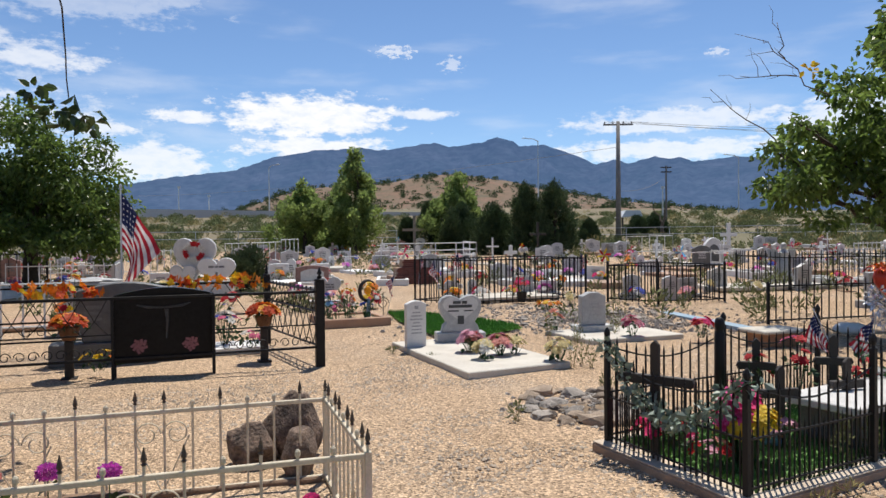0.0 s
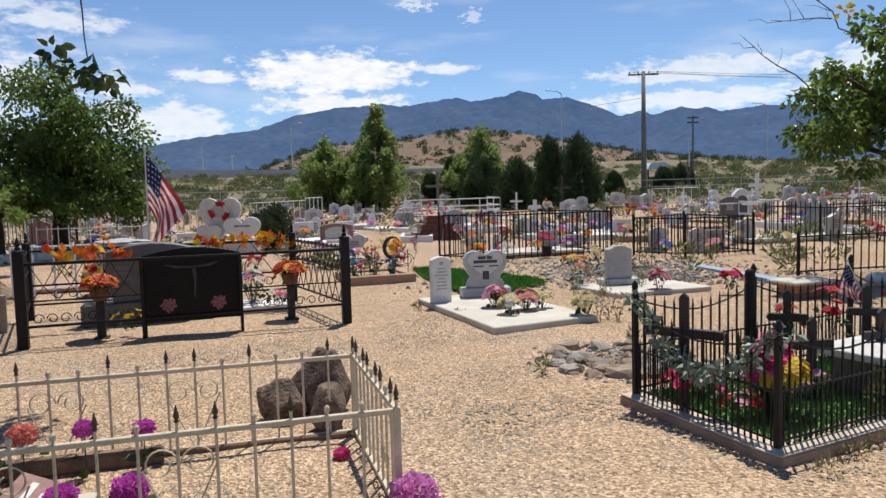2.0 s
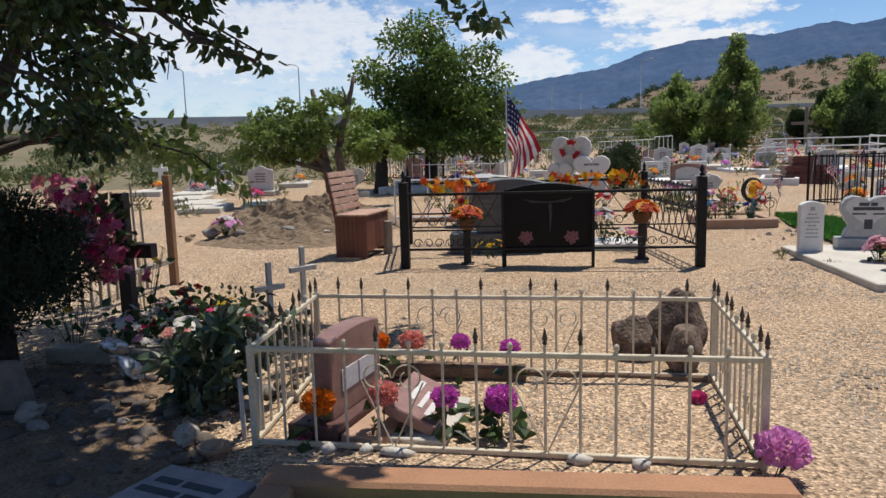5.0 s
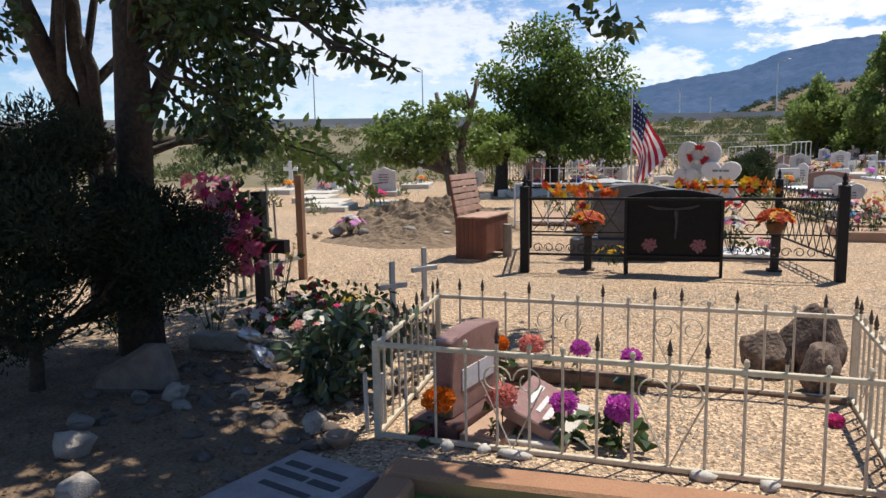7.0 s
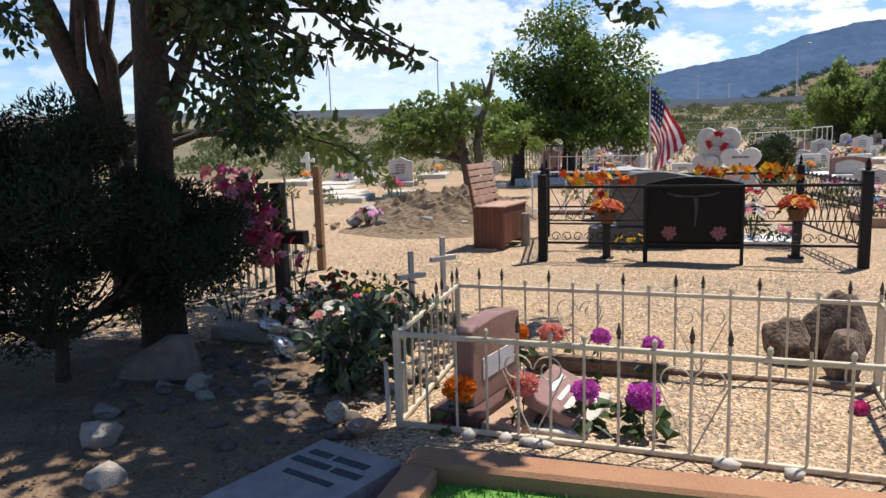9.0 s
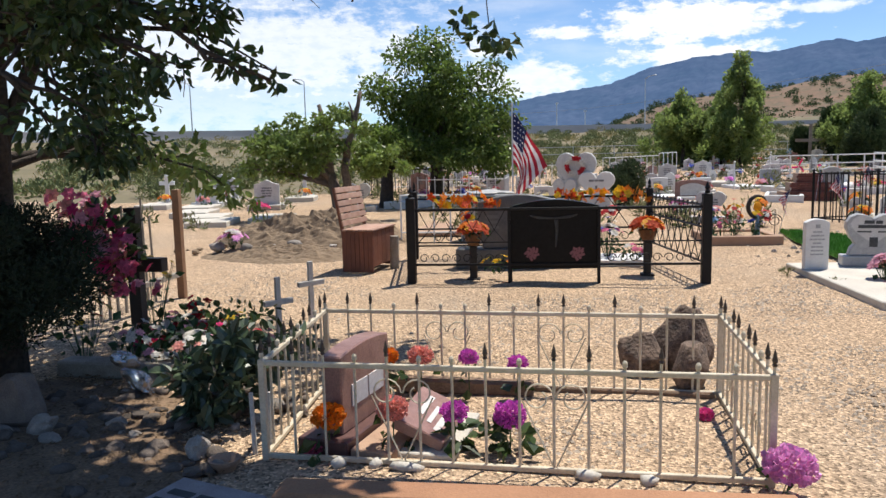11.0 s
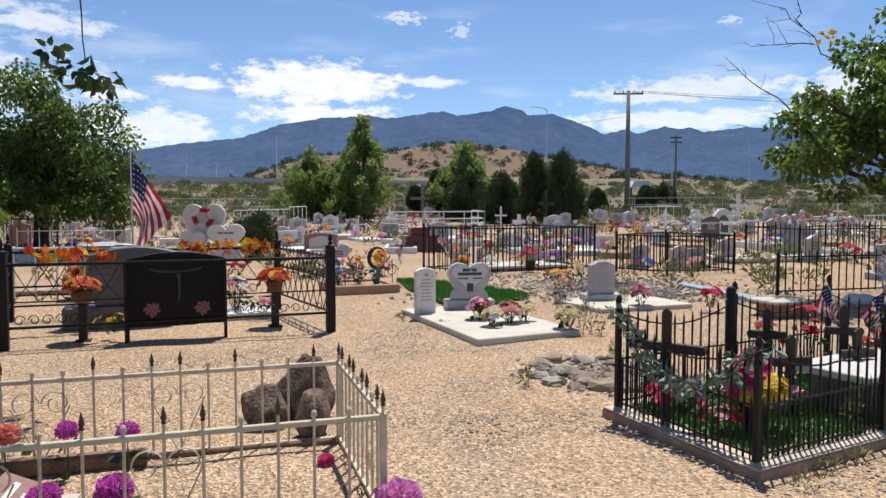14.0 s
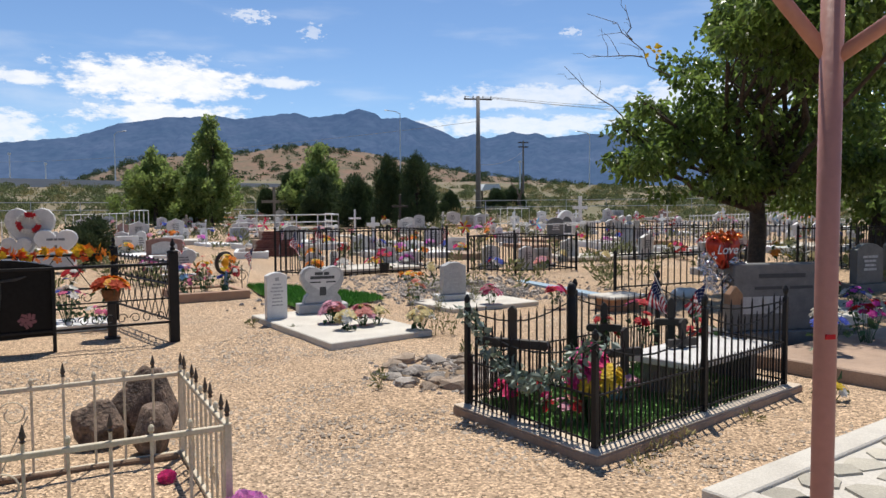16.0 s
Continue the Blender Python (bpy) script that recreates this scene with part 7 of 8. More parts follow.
bar_fence([(4.2, 18.0), (5.15, 17.1), (6.85, 17.6), (5.9, 19.8)], 0.9, 0.16, "black iron bar fence round two headstones")
bar_fence([(6.2, 13.8), (9.6, 14.7), (10.6, 17.2)], 0.72, 0.17, "low black iron fence with tall finials", tips=(3,), over=0.06, closed=False)
bar_fence([(9.5, 20.0), (15.5, 21.5), (15.0, 23.8), (9.0, 22.3)], 0.9, 0.2, "black spear-topped iron fence round a shaded plot", tips=(1,), over=0.06)
bar_fence([(13.0, 15.5), (19.0, 17.0), (18.6, 18.6), (12.6, 17.1)], 1.0, 0.2, "black iron fence in the shade of the tree", tips=(3,), over=0.05)
bar_fence([(-15.0, 22.5), (-12.6, 23.5), (-13.2, 25.5), (-15.6, 24.5)], 1.0, 0.22, "dark iron fence in the tall grass")


# ---- headstone kinds, built once and copied ----
def headstone(kind, m, label, w=0.6, h=0.8, t=0.16, base=0.16, seed=1, base_m=None):
    e = thing("headstone", label, "headstone", None, "headstones")
    if base:
        part("base", boxbm(-w * 0.7, w * 0.7, -t * 0.95, t * 0.95, -0.06, base, bevel=0.01), base_m or m, e)
    if kind == "arch":
        out = arch(w, h, h * 0.16)
    elif kind == "flat":
        out = arch(w, h, h * 0.02, 4)
    elif kind == "heart":
        out = heart_outline(w, 0, h)
    elif kind == "peak":
        out = [(-w / 2, 0), (w / 2, 0), (w / 2, h * 0.82), (w * 0.3, h * 0.86), (0, h), (-w * 0.3, h * 0.86), (-w / 2, h * 0.82)]
    else:
        k = w * 0.13
        out = [(-k, 0), (k, 0), (k, h * 0.62), (w / 2, h * 0.62), (w / 2, h * 0.62 + 2 * k), (k, h * 0.62 + 2 * k), (k, h), (-k, h), (-k, h * 0.62 + 2 * k), (-w / 2, h * 0.62 + 2 * k), (-w / 2, h * 0.62), (-k, h * 0.62)]
    o = part("tablet", slab(bmesh.new(), out, -t / 2, t / 2, 0.008), m, e)
    o.matrix_basis = pose(0, 0, base)
    if kind != "cross":
        ins = part("inscription", bars_text(bmesh.new(), text_rows(w * 0.62, h * 0.3, h * 0.72, 4, seed), -t / 2 - 0.001), M["letter"] if m is not M["dark_granite"] else M["letter_light"], o)
        tagged(ins, kind="stuff")
    return e


PROTO = [headstone("arch", M["light_granite"], "light grey granite headstone with an arched top", 0.66, 0.72, seed=1), headstone("flat", M["grey_granite"], "grey granite block headstone", 0.8, 0.6, seed=2),
         headstone("arch", M["marble"], "plain upright white marble headstone", 0.33, 0.72, 0.1, 0, seed=3), headstone("peak", M["light_granite"], "pale granite headstone with a peaked top", 0.75, 0.75, seed=4),
         headstone("heart", M["light_granite"], "light granite heart-shaped headstone", 0.75, 0.66, seed=5), headstone("cross", M["white"], "white painted cross on a block", 0.5, 0.9, 0.09, 0.12),
         headstone("arch", M["dark_granite"], "dark polished granite headstone", 0.7, 0.75, seed=6), headstone("flat", M["marble"], "low white marble headstone", 0.7, 0.45, seed=7),
         headstone("peak", M["red_granite"], "reddish granite headstone with a peaked top", 0.65, 0.7, seed=8), headstone("cross", M["old_wood"], "weathered wooden grave cross", 0.5, 1.0, 0.06, 0)]
PLACE = [on_ground(8.8, 42.8, 10), on_ground(9.04, 39.3, 5), on_ground(12.8, 38.2, 0), on_ground(-15.3, 17.6, 36), on_ground(-12.2, 17.95, 25), on_ground(2.9, 29.0, 10), on_ground(10.4, 29.3, 8), on_ground(13.2, 32.8, -5), on_ground(-13.9, 24.5, 20), on_ground(7.0, 30.5, 5)]
for o, m in zip(PROTO, PLACE):
    o.matrix_basis = m
rg = random.Random(61)


def blocked(x, y):
    return (-9 < x < -3 and 8 < y < 14) or (-0.8 < x < 4.2 and 16.5 < y < 21) or (4 < x < 7.2 and 16.8 < y < 20) or math.hypot(x + 11.2, y - 15.8) < 2 or (-2.5 < x < 1.5 and 11 < y < 16.5)


spots = []
tries = 0
while len(spots) < 150 and tries < 9000:
    tries += 1
    az, r = radians(rg.uniform(-46, 40)), rg.uniform(21.5, 53)
    x, y = r * math.sin(az), r * math.cos(az)
    if blocked(x, y) or any(math.hypot(x - a, y - c) < 1.35 for a, c in spots) or (abs(math.degrees(az) - 3) < 3 and r > 40):
        continue
    if math.degrees(az) < -16 and r > 40 or math.degrees(az) < -30 and r > 30:
        continue
    spots.append((x, y))
spots = [p for p in spots if math.degrees(math.atan2(*p)) > -31]


def kerb_frame():
    """A low painted frame round a grave, with a bed of gravel."""
    e = thing("kerbed_grave", "low white painted kerb round a gravel grave bed", "grave", on_ground(-4.6, 27.5, 14), "kerbed graves")
    for x0, x1, y0, y1 in ((-0.5, 0.5, -1.1, -1.0), (-0.5, 0.5, 0.9, 1.0), (-0.5, -0.4, -1.0, 0.9), (0.4, 0.5, -1.0, 0.9)):
        part("edge", boxbm(x0, x1, y0, y1, -0.08, 0.2, bevel=0.012), M["white"], e)
    part("fill", boxbm(-0.4, 0.4, -1.0, 0.9, -0.08, 0.1), M["ground"], e)
    return e


def iron_cross():
    """A slim iron cross with knobbed ends."""
    e = thing("iron_cross", "slim white iron grave cross with knobbed ends", "cross", on_ground(-3.2, 28.0, 8), "iron crosses")
    part("upright", rod(bmesh.new(), (0, 0, -0.05), (0, 0, 0.95), 0.022, None, 6), M["white"], e)
    part("arm", rod(bmesh.new(), (-0.24, 0, 0.68), (0.24, 0, 0.68), 0.022, None, 6), M["white"], e)
    for p in ((0, 0, 0.97), (-0.26, 0, 0.68), (0.26, 0, 0.68)):
        part("knob", rock(bmesh.new(), p, (0.045, 0.045, 0.045), 1, 0.0, 1), M["white"], e)
    return e


def pinwheel(col, other, at):
    """A foil pinwheel on a thin stick."""
    e = thing("pinwheel", "bright plastic pinwheel on a thin stick", "pinwheel", at, "pinwheels")
    part("stick", rod(bmesh.new(), (0, 0, -0.05), (0, 0, 0.85), 0.012, None, 5), M["galv"], e)
    for i in range(6):
        a = i * math.pi / 3
        b = bmesh.new()
        p = Vector((math.cos(a), 0, math.sin(a)))
        q = Vector((math.cos(a + 0.8), 0, math.sin(a + 0.8)))
        vs = [b.verts.new(v) for v in (Vector((0, -0.03, 0.86)), p * 0.2 + Vector((0, -0.03, 0.86)), p * 0.16 + q * 0.09 + Vector((0, -0.07, 0.86)), q * 0.08 + Vector((0, -0.05, 0.86)))]
        b.faces.new(vs)
        bmesh.ops.solidify(b, geom=b.faces[:], thickness=0.006)
        part("vane", b, M["f_" + (col if i % 2 else other)], e)
    return e


FRAME, ICROSS = kerb_frame(), iron_cross()
WHEELS = [pinwheel("hotpink", "palewhite", on_ground(-1.1, 26.5, 10)), pinwheel("yellow", "red", on_ground(5.3, 23.4, -10)), pinwheel("sky", "palewhite", on_ground(8.2, 25.0, 5))]
for i, (x, y) in enumerate(spots):
    near = math.hypot(x, y) < 28
    k = rg.choices(range(12), (3, 1, 4, 3, 1, 5, 1, 5, 1, 2, 7, 8) if near else (10, 5, 20, 8, 4, 10, 5, 9, 6, 5, 4, 9))[0]
    turn, size = rg.uniform(-4, 30), rg.uniform(0.68, 1.0)
    if k < 10:
        copy_thing(PROTO[k], on_ground(x, y, turn) @ pose(0, 0, 0, rg.uniform(-2, 2), rg.uniform(-2, 2), 0) @ Matrix.Scale(size, 4))
    elif k == 10:
        copy_thing(FRAME, on_ground(x, y, turn))
    else:
        copy_thing(ICROSS, on_ground(x, y, turn) @ Matrix.Scale(rg.uniform(0.7, 1.15), 4))
    if k != 10 and rg.random() < 0.5:                     # a ledger or kerb before the stone
        s = rg.choice((M["concrete"], M["concrete"], M["white"], M["kerb_concrete"], M["sandstone"]))
        solo("grave_ledger", boxbm(-0.45, 0.45, -2.0, -0.2, -0.08, rg.uniform(0.06, 0.16), bevel=0.015), s, "pale concrete grave ledger before a headstone", "grave slab", on_ground(x, y, turn), "grave ledgers")
    if rg.random() < 0.11:
        copy_thing(rg.choice(WHEELS), on_ground(x + rg.uniform(-0.6, 0.6), y - rg.uniform(0.3, 0.9), rg.uniform(-40, 40)) @ Matrix.Scale(rg.uniform(0.6, 1.0), 4))
COLS = [("red", "pink", "palewhite"), ("hotpink", "palewhite", "yellow"), ("purple", "orchid", "palewhite"), ("orange", "yellow"), ("blue", "palewhite", "red"), ("salmon", "lightpink"), ("red", "red", "palewhite"), ("palewhite", "cream")]
GB = []
for i, c in enumerate(COLS):
    GB.append(bouquet("artificial flower bouquet laid at a headstone", (-30 + i * 0.5, 60, ground_z(-30, 60)), 0.22, c, 12, 0.1, 0.34, 300 + i, 8, None, group="grave bouquets", leafsize=0.12))
for i, (x, y) in enumerate(spots):
    if rg.random() < 0.85:
        xx, yy = x + rg.uniform(-0.5, 0.5), y - rg.uniform(0.25, 0.6)
        copy_thing(rg.choice(GB), on_ground(xx, yy, rg.uniform(0, 360), 0.05))
    if rg.random() < 0.6:
        xx, yy = x + rg.uniform(-0.9, 0.9), y - rg.uniform(0.5, 1.8)
        copy_thing(rg.choice(GB), on_ground(xx, yy, rg.uniform(0, 360), 0.05))
for i, m in enumerate((on_ground(1.2, 18.6), on_ground(2.0, 18.8), on_ground(2.9, 19.4), on_ground(0.5, 18.4), on_ground(5.0, 18.3), on_ground(6.1, 18.0), on_ground(-1.3, 17.0), on_ground(3.2, 17.3))):
    GB[i].matrix_basis = m
bouquet("red bouquet in a black pot inside the bar fence", (2.15, 18.1, 0.12), 0.24, ("red", "hotpink", "red"), 16, 0.09, 0.62, 501, 16, "black")
bouquet("orange artificial bouquet lying on the rubble", (2.55, 16.4, 0.08), 0.3, ("orange", "orange", "yellow"), 20, 0.07, 0.22, 502, 10)
for x, y, k in ((1.0, 19.4, 2), (2.4, 20.0, 1), (0.4, 19.0, 2), (3.0, 19.6, 7), (5.0, 18.9, 0), (5.8, 18.3, 0), (6.3, 18.6, 1)):
    copy_thing(PROTO[k], on_ground(x, y, rg.uniform(5, 20)) @ Matrix.Scale(0.66, 4))
solo("grave_ledger", boxbm(-1.2, 1.2, -0.7, 0.7, 0, 0.1, bevel=0.012), M["concrete"], "pale concrete grave ledger inside the bar fence", "grave slab", on_ground(1.8, 19.0, 20), "grave ledgers")

for x, y, k, lab in ((-15.2, 15.4, None, 1), (-16.6, 16.3, None, 1), (-17.8, 17.6, 7, 1), (-16.2, 18.9, None, 1), (-18.8, 19.6, 0, 1), (-14.2, 14.6, None, 1), (-13.4, 15.9, None, 1), (-19.8, 17.8, 5, 1), (-20.5, 21.0, 3, 1), (-17.2, 21.8, 5, 1)):
    if k is not None:
        copy_thing(PROTO[k], on_ground(x, y, 30))
        copy_thing(GB[(int(-x * 3)) % 8], on_ground(x + 0.3, y - 0.4, 0, 0.05))
    solo("grave_ledger", boxbm(-0.5, 0.5, -1.9, -0.25, -0.06, 0.12, bevel=0.015), M["concrete"], "pale concrete grave ledger before a headstone", "grave slab", on_ground(x, y, 32), "grave ledgers")
rt = []
for _ in range(420):
    az, r = radians(rg.uniform(-50, 42)), rg.uniform(15, 48)
    x, y = r * math.sin(az), r * math.cos(az)
    if not blocked(x, y):
        s = rg.uniform(0.1, 0.28)
        rt.append((x, y, ground_z(x, y) + s * 0.6, s, s, s))
tagged(new("green_weeds", leaf_cloud("green_weeds", rt, 15000, 0.15, M["weed"], 19, -1.0, "blade")), "green and straw weeds among the graves", "weeds", kind="stuff")
# joined heart headstones with a rose wreath
HP = on_ground(-6.0, 19.6, 6, 0.16)
e = thing("double_heart_headstone", "pair of joined white granite hearts with a rose wreath", "headstone", HP)
part("base", boxbm(-0.75, 0.75, -0.2, 0.2, -0.05, 0.28, bevel=0.015), M["light_granite"], e)
part("tall_heart", slab(bmesh.new(), heart_outline(1.1, 0.3, 1.12), 0.0, 0.16, 0.015), M["light_granite"], e).matrix_basis = pose(-0.22, 0.02, 0.0)
part("small_heart", slab(bmesh.new(), heart_outline(0.98, 0.12, 0.78), -0.1, 0.0, 0.015), M["marble"], e).matrix_basis = pose(0.36, -0.03, 0.0)
part("side_heart", slab(bmesh.new(), heart_outline(0.66, 0.1, 0.62), -0.08, 0.02, 0.015), M["light_granite"], e).matrix_basis = pose(-0.5, -0.03, 0.0)
part("inscription", bars_text(bmesh.new(), [(0.16, 0.3, 0.66, 0.05), (0.32, 0.4, 0.66, 0.05), (0.42, 0.56, 0.66, 0.05), (0.33, 0.39, 0.46, 0.13)], -0.132), M["letter"], e)
w = thing("rose_wreath", "round wreath of red and white artificial roses on the heart", "flowers", HP @ pose(-0.22, -0.04, 1.06, 90, 0, 0))
for i in range(18):
    a = 2 * math.pi * i / 18
    o = part("rose", bloom("red" if (i // 3) % 2 else "palewhite", 0.085, 4, 6), None, w)
    o.matrix_basis = pose(0.22 * math.cos(a), 0.2 * math.sin(a), 0.03)
part("ring", tube(bmesh.new(), [Vector((0.22 * math.cos(a), 0.2 * math.sin(a), 0.015)) for a in [2 * math.pi * i / 20 for i in range(21)]], 0.03, 6), M["stem"], w)
# silver-topped stone beside the flag
e = thing("covered_headstone", "blocky grey headstone with a rough pale top", "headstone", on_ground(-6.0, 13.4, 18))
part("tablet", boxbm(-0.5, 0.5, -0.25, 0.25, 0, 0.92, bevel=0.02), M["grey_granite"], e)
part("rough_top", rock(bmesh.new(), (0, 0, 0.94), (0.5, 0.27, 0.06), 5, 0.3, 3), M["grey_granite"], e)
solo("grave_ledger", boxbm(-0.8, 0.8, -1.0, 1.0, 0, 0.09, bevel=0.015), M["sandstone"], "pale tan grave ledger behind the iron fence", "grave slab", on_ground(-7.3, 14.6, 20), "grave ledgers")


# white pipe fences, ramp rails and gates
def pipe_fence(corners, h, spacing, label, mt=None, rails=(0.35, 0.97), closed=False, r=0.018, uprights=True):
    mt = mt or M["white"]
    e = thing("pipe_fence", label, "fence", None, "pipe fences")
    pts = list(corners) + ([corners[0]] if closed else [])
    for (ax, ay), (cx, cy) in zip(pts, pts[1:]):
        L = math.hypot(cx - ax, cy - ay)
        n = max(1, round(L / spacing))
        for k in rails:
            part("rail", rod(bmesh.new(), (ax, ay, ground_z(ax, ay) + h * k), (cx, cy, ground_z(cx, cy) + h * k), r, None, 6), mt, e)
        for i in range(n + 1):
            x, y = ax + (cx - ax) * i / n, ay + (cy - ay) * i / n
            part("upright", rod(bmesh.new(), (x, y, ground_z(x, y) - 0.05), (x, y, ground_z(x, y) + h * 0.98), r, None, 6), mt, e)
    return e


pipe_fence([(-2.3, 31.0), (-0.9, 31.2), (1.7, 31.8), (1.2, 33.5)], 1.1, 0.9, "white pipe fence with open rails", rails=(0.3, 0.5, 0.7, 0.97), r=0.025)
pipe_fence([(-8.6, 30.5), (-6.9, 33.2)], 1.15, 0.35, "white ramp railing with thin uprights", rails=(0.25, 0.97))
pipe_fence([(-6.9, 33.2), (-6.4, 34.5)], 1.25, 0.35, "white ramp railing with thin uprights", rails=(0.25, 0.97))
pipe_fence([(9.5, 37.5), (12.0, 38.0), (11.5, 40.5)], 1.15, 0.8, "white pipe fence round a far plot", rails=(0.3, 0.97))
pipe_fence([(16.5, 29.5), (20.5, 30.5), (24.0, 31.2)], 0.95, 0.22, "white picket rail fence round a far plot", rails=(0.15, 0.92), r=0.02)
pipe_fence([(12.5, 25.5), (16.5, 26.5)], 0.85, 0.22, "pale grey rail fence by the far graves", M["galv"], rails=(0.15, 0.92))
pipe_fence([(-10.8, 19.0), (-8.4, 19.8), (-8.9, 21.3)], 0.95, 0.25, "white metal rail fence behind the iron plot", rails=(0.12, 0.9), r=0.014)
pipe_fence([(-7.5, 12.6), (-6.3, 13.1)], 0.95, 0.3, "white metal bed-rail fence with flowers", rails=(0.2, 0.97), r=0.018)
pipe_fence([(-16.5, 26.5), (-13.0, 28.0), (-9.5, 29.0)], 1.0, 0.25, "white metal rail fence behind the tree", rails=(0.12, 0.9), r=0.016)
pipe_fence([(8.5, 28.0), (11.5, 28.8), (11.0, 30.5)], 0.7, 0.9, "white kerb rail round far graves", rails=(0.3, 0.97))
chain = pipe_fence([(-36, 44), (-20, 52), (-6, 56), (8, 58), (24, 56), (38, 48)], 1.35, 3.0, "grey wire boundary fence at the cemetery's edge", M["galv"], rails=(0.6, 0.98), r=0.025)

# brick-stepped tomb with bricks of its own
e = thing("brick_tomb", "stepped dark red brick tomb with a grey stone", "tomb", on_ground(-0.75, 24.0, 14))
BR = finish("brick", boxbm(-0.098, 0.098, -0.048, 0.048, -0.03, 0.03, bevel=0.004), M["red_brick"])
for lev, (hw, hd, z) in enumerate(((0.75, 0.5, 0.0), (0.55, 0.4, 0.26), (0.36, 0.32, 0.52))):
    part("core", boxbm(-hw + 0.03, hw - 0.03, -hd + 0.03, hd - 0.03, z - 0.05, z + 0.25), M["kerb_concrete"], e)
    for row in range(4):
        zz = z + 0.03 + row * 0.065
        n = int(hw * 2 / 0.205)
        for k in range(n):
            o = part("brick", BR, None, e)
            o.matrix_basis = pose(-hw + 0.1 + k * 0.205 + (0.05 if row % 2 else 0), -hd, zz)
part("tablet", slab(bmesh.new(), arch(0.42, 0.7, 0.06), -0.1, 0.1, 0.01), M["grey_granite"], e).matrix_basis = pose(0.55, -0.3, 0.25)
e = thing("red_bench_stone", "wide red granite headstone with a pale carved panel", "headstone", on_ground(-3.75, 23.0, 8))
part("tablet", slab(bmesh.new(), arch(1.0, 0.5, 0.07), -0.12, 0.12, 0.01), M["red_granite"], e).matrix_basis = pose(0, 0, 0.15)
part("panel", slab(bmesh.new(), arch(0.7, 0.36, 0.1), -0.126, -0.11), M["light_granite"], e).matrix_basis = pose(0, 0, 0.19)
part("base", boxbm(-0.7, 0.7, -0.25, 0.25, -0.05, 0.15, bevel=0.015), M["kerb_concrete"], e)
copy_thing(PROTO[4], on_ground(-2.45, 17.6, 5) @ Matrix.Scale(0.85, 4))
bouquet("magenta artificial bouquet before a granite headstone", (-15.0, 17.0, 0.1), 0.3, ("hotpink", "orchid", "pinkred"), 18, 0.1, 0.4, 611, 10, None, group="grave bouquets")
copy_thing(PROTO[2], on_ground(-5.0, 26.0, 5))
for x, y, k in ((-2.9, 17.0, 0), (-2.2, 16.8, 5), (-3.3, 18.4, 2), (-1.6, 19.0, 3), (-4.4, 16.5, 6)):
    copy_thing(GB[k], on_ground(x, y, 0, 0.1))

# grey angel and big shaded stones on the other side
b = bmesh.new()
box(b, -0.3, 0.3, -0.25, 0.25, -0.05, 0.22, bevel=0.02)
lathe(b, [(0.26, 0.22), (0.22, 0.5), (0.13, 0.8), (0.17, 0.9), (0.06, 1.0), (0.09, 1.08), (0.08, 1.17), (0.02, 1.21)], 12)
slab(b, [(-0.1, 0.6), (0.1, 0.6), (0.38, 0.75), (0.42, 1.02), (0.2, 1.0), (0, 0.85), (-0.2, 1.0), (-0.42, 1.02), (-0.38, 0.75)], 0.1, 0.16)
solo("angel_statue", b, M["grey_granite"], "blue-grey weathered stone angel on a plinth", "statue", on_ground(10.4, 22.3, 0))
solo("concrete_slab", boxbm(-1.8, 1.8, -0.8, 0.8, 0, 0.1, bevel=0.015), M["concrete"], "pale concrete pad before the stone angel", "grave slab", on_ground(9.2, 20.8, 10))
e = thing("grotto_headstone", "pale arched grotto shrine with a dark plate as its hollow", "shrine", on_ground(11.7, 31.6, -8))
part("shell", slab(bmesh.new(), arch(0.78, 1.15, 0.35, 14), -0.2, 0.2, 0.02), M["marble"], e)
# flat dark plate stands in for the shade of a hollow
part("niche", slab(bmesh.new(), arch(0.46, 0.72, 0.22, 12), -0.205, -0.15), M["dark_granite"], e).matrix_basis = pose(0, 0, 0.15)
GH = pose(5.72, 8.1, 0, 0, 0, 0)
e = thing("wide_headstone", "wide grey granite headstone standing in tree shade", "headstone", GH)
part("base", boxbm(-0.85, 0.95, -0.2, 0.2, 0, 0.22, bevel=0.012), M["dark_granite"], e)
part("tablet", boxbm(-0.62, 0.72, -0.11, 0.11, 0.22, 1.0, bevel=0.012), M["dark_granite"], e)
part("inscription", bars_text(bmesh.new(), [(-0.3, 0.3, 0.86, 0.05), (-0.35, 0.0, 0.72, 0.035), (0.1, 0.4, 0.72, 0.035)], -0.112), M["letter_dark"], e)
part("portrait_panel", boxbm(-0.5, 0.02, -0.116, -0.1, 0.42, 0.62, bevel=0.002), M["grey_granite"], e)
solo("grave_ledger", boxbm(-1.1, 1.7, -0.85, 0.55, 0, 0.15, bevel=0.012), M["kerb_concrete"], "raised concrete ledger in dappled shade", "grave slab", pose(6.0, 7.1, 0, 0, 0, 26), "grave ledgers")
for x, y, cols, h, lab in ((5.55, 7.0, ("blue", "purple", "palewhite", "blue"), 0.55, "blue and purple bouquet on the ledger"), (6.35, 7.4, ("red", "magenta", "red"), 0.6, "dark red bouquet on the ledger"), (7.9, 10.5, ("pink", "palewhite", "red"), 0.35, "pink bouquet on a far grave"), (8.4, 10.0, ("palewhite", "blue", "purple"), 0.35, "white and blue bouquet on a far grave"),
                           (8.9, 11.3, ("salmon", "red"), 0.4, "salmon bouquet under the tree")):
    bouquet(lab, (x, y, 0.12), 0.22, cols, 18, 0.06, h, int(x * 91), 26)
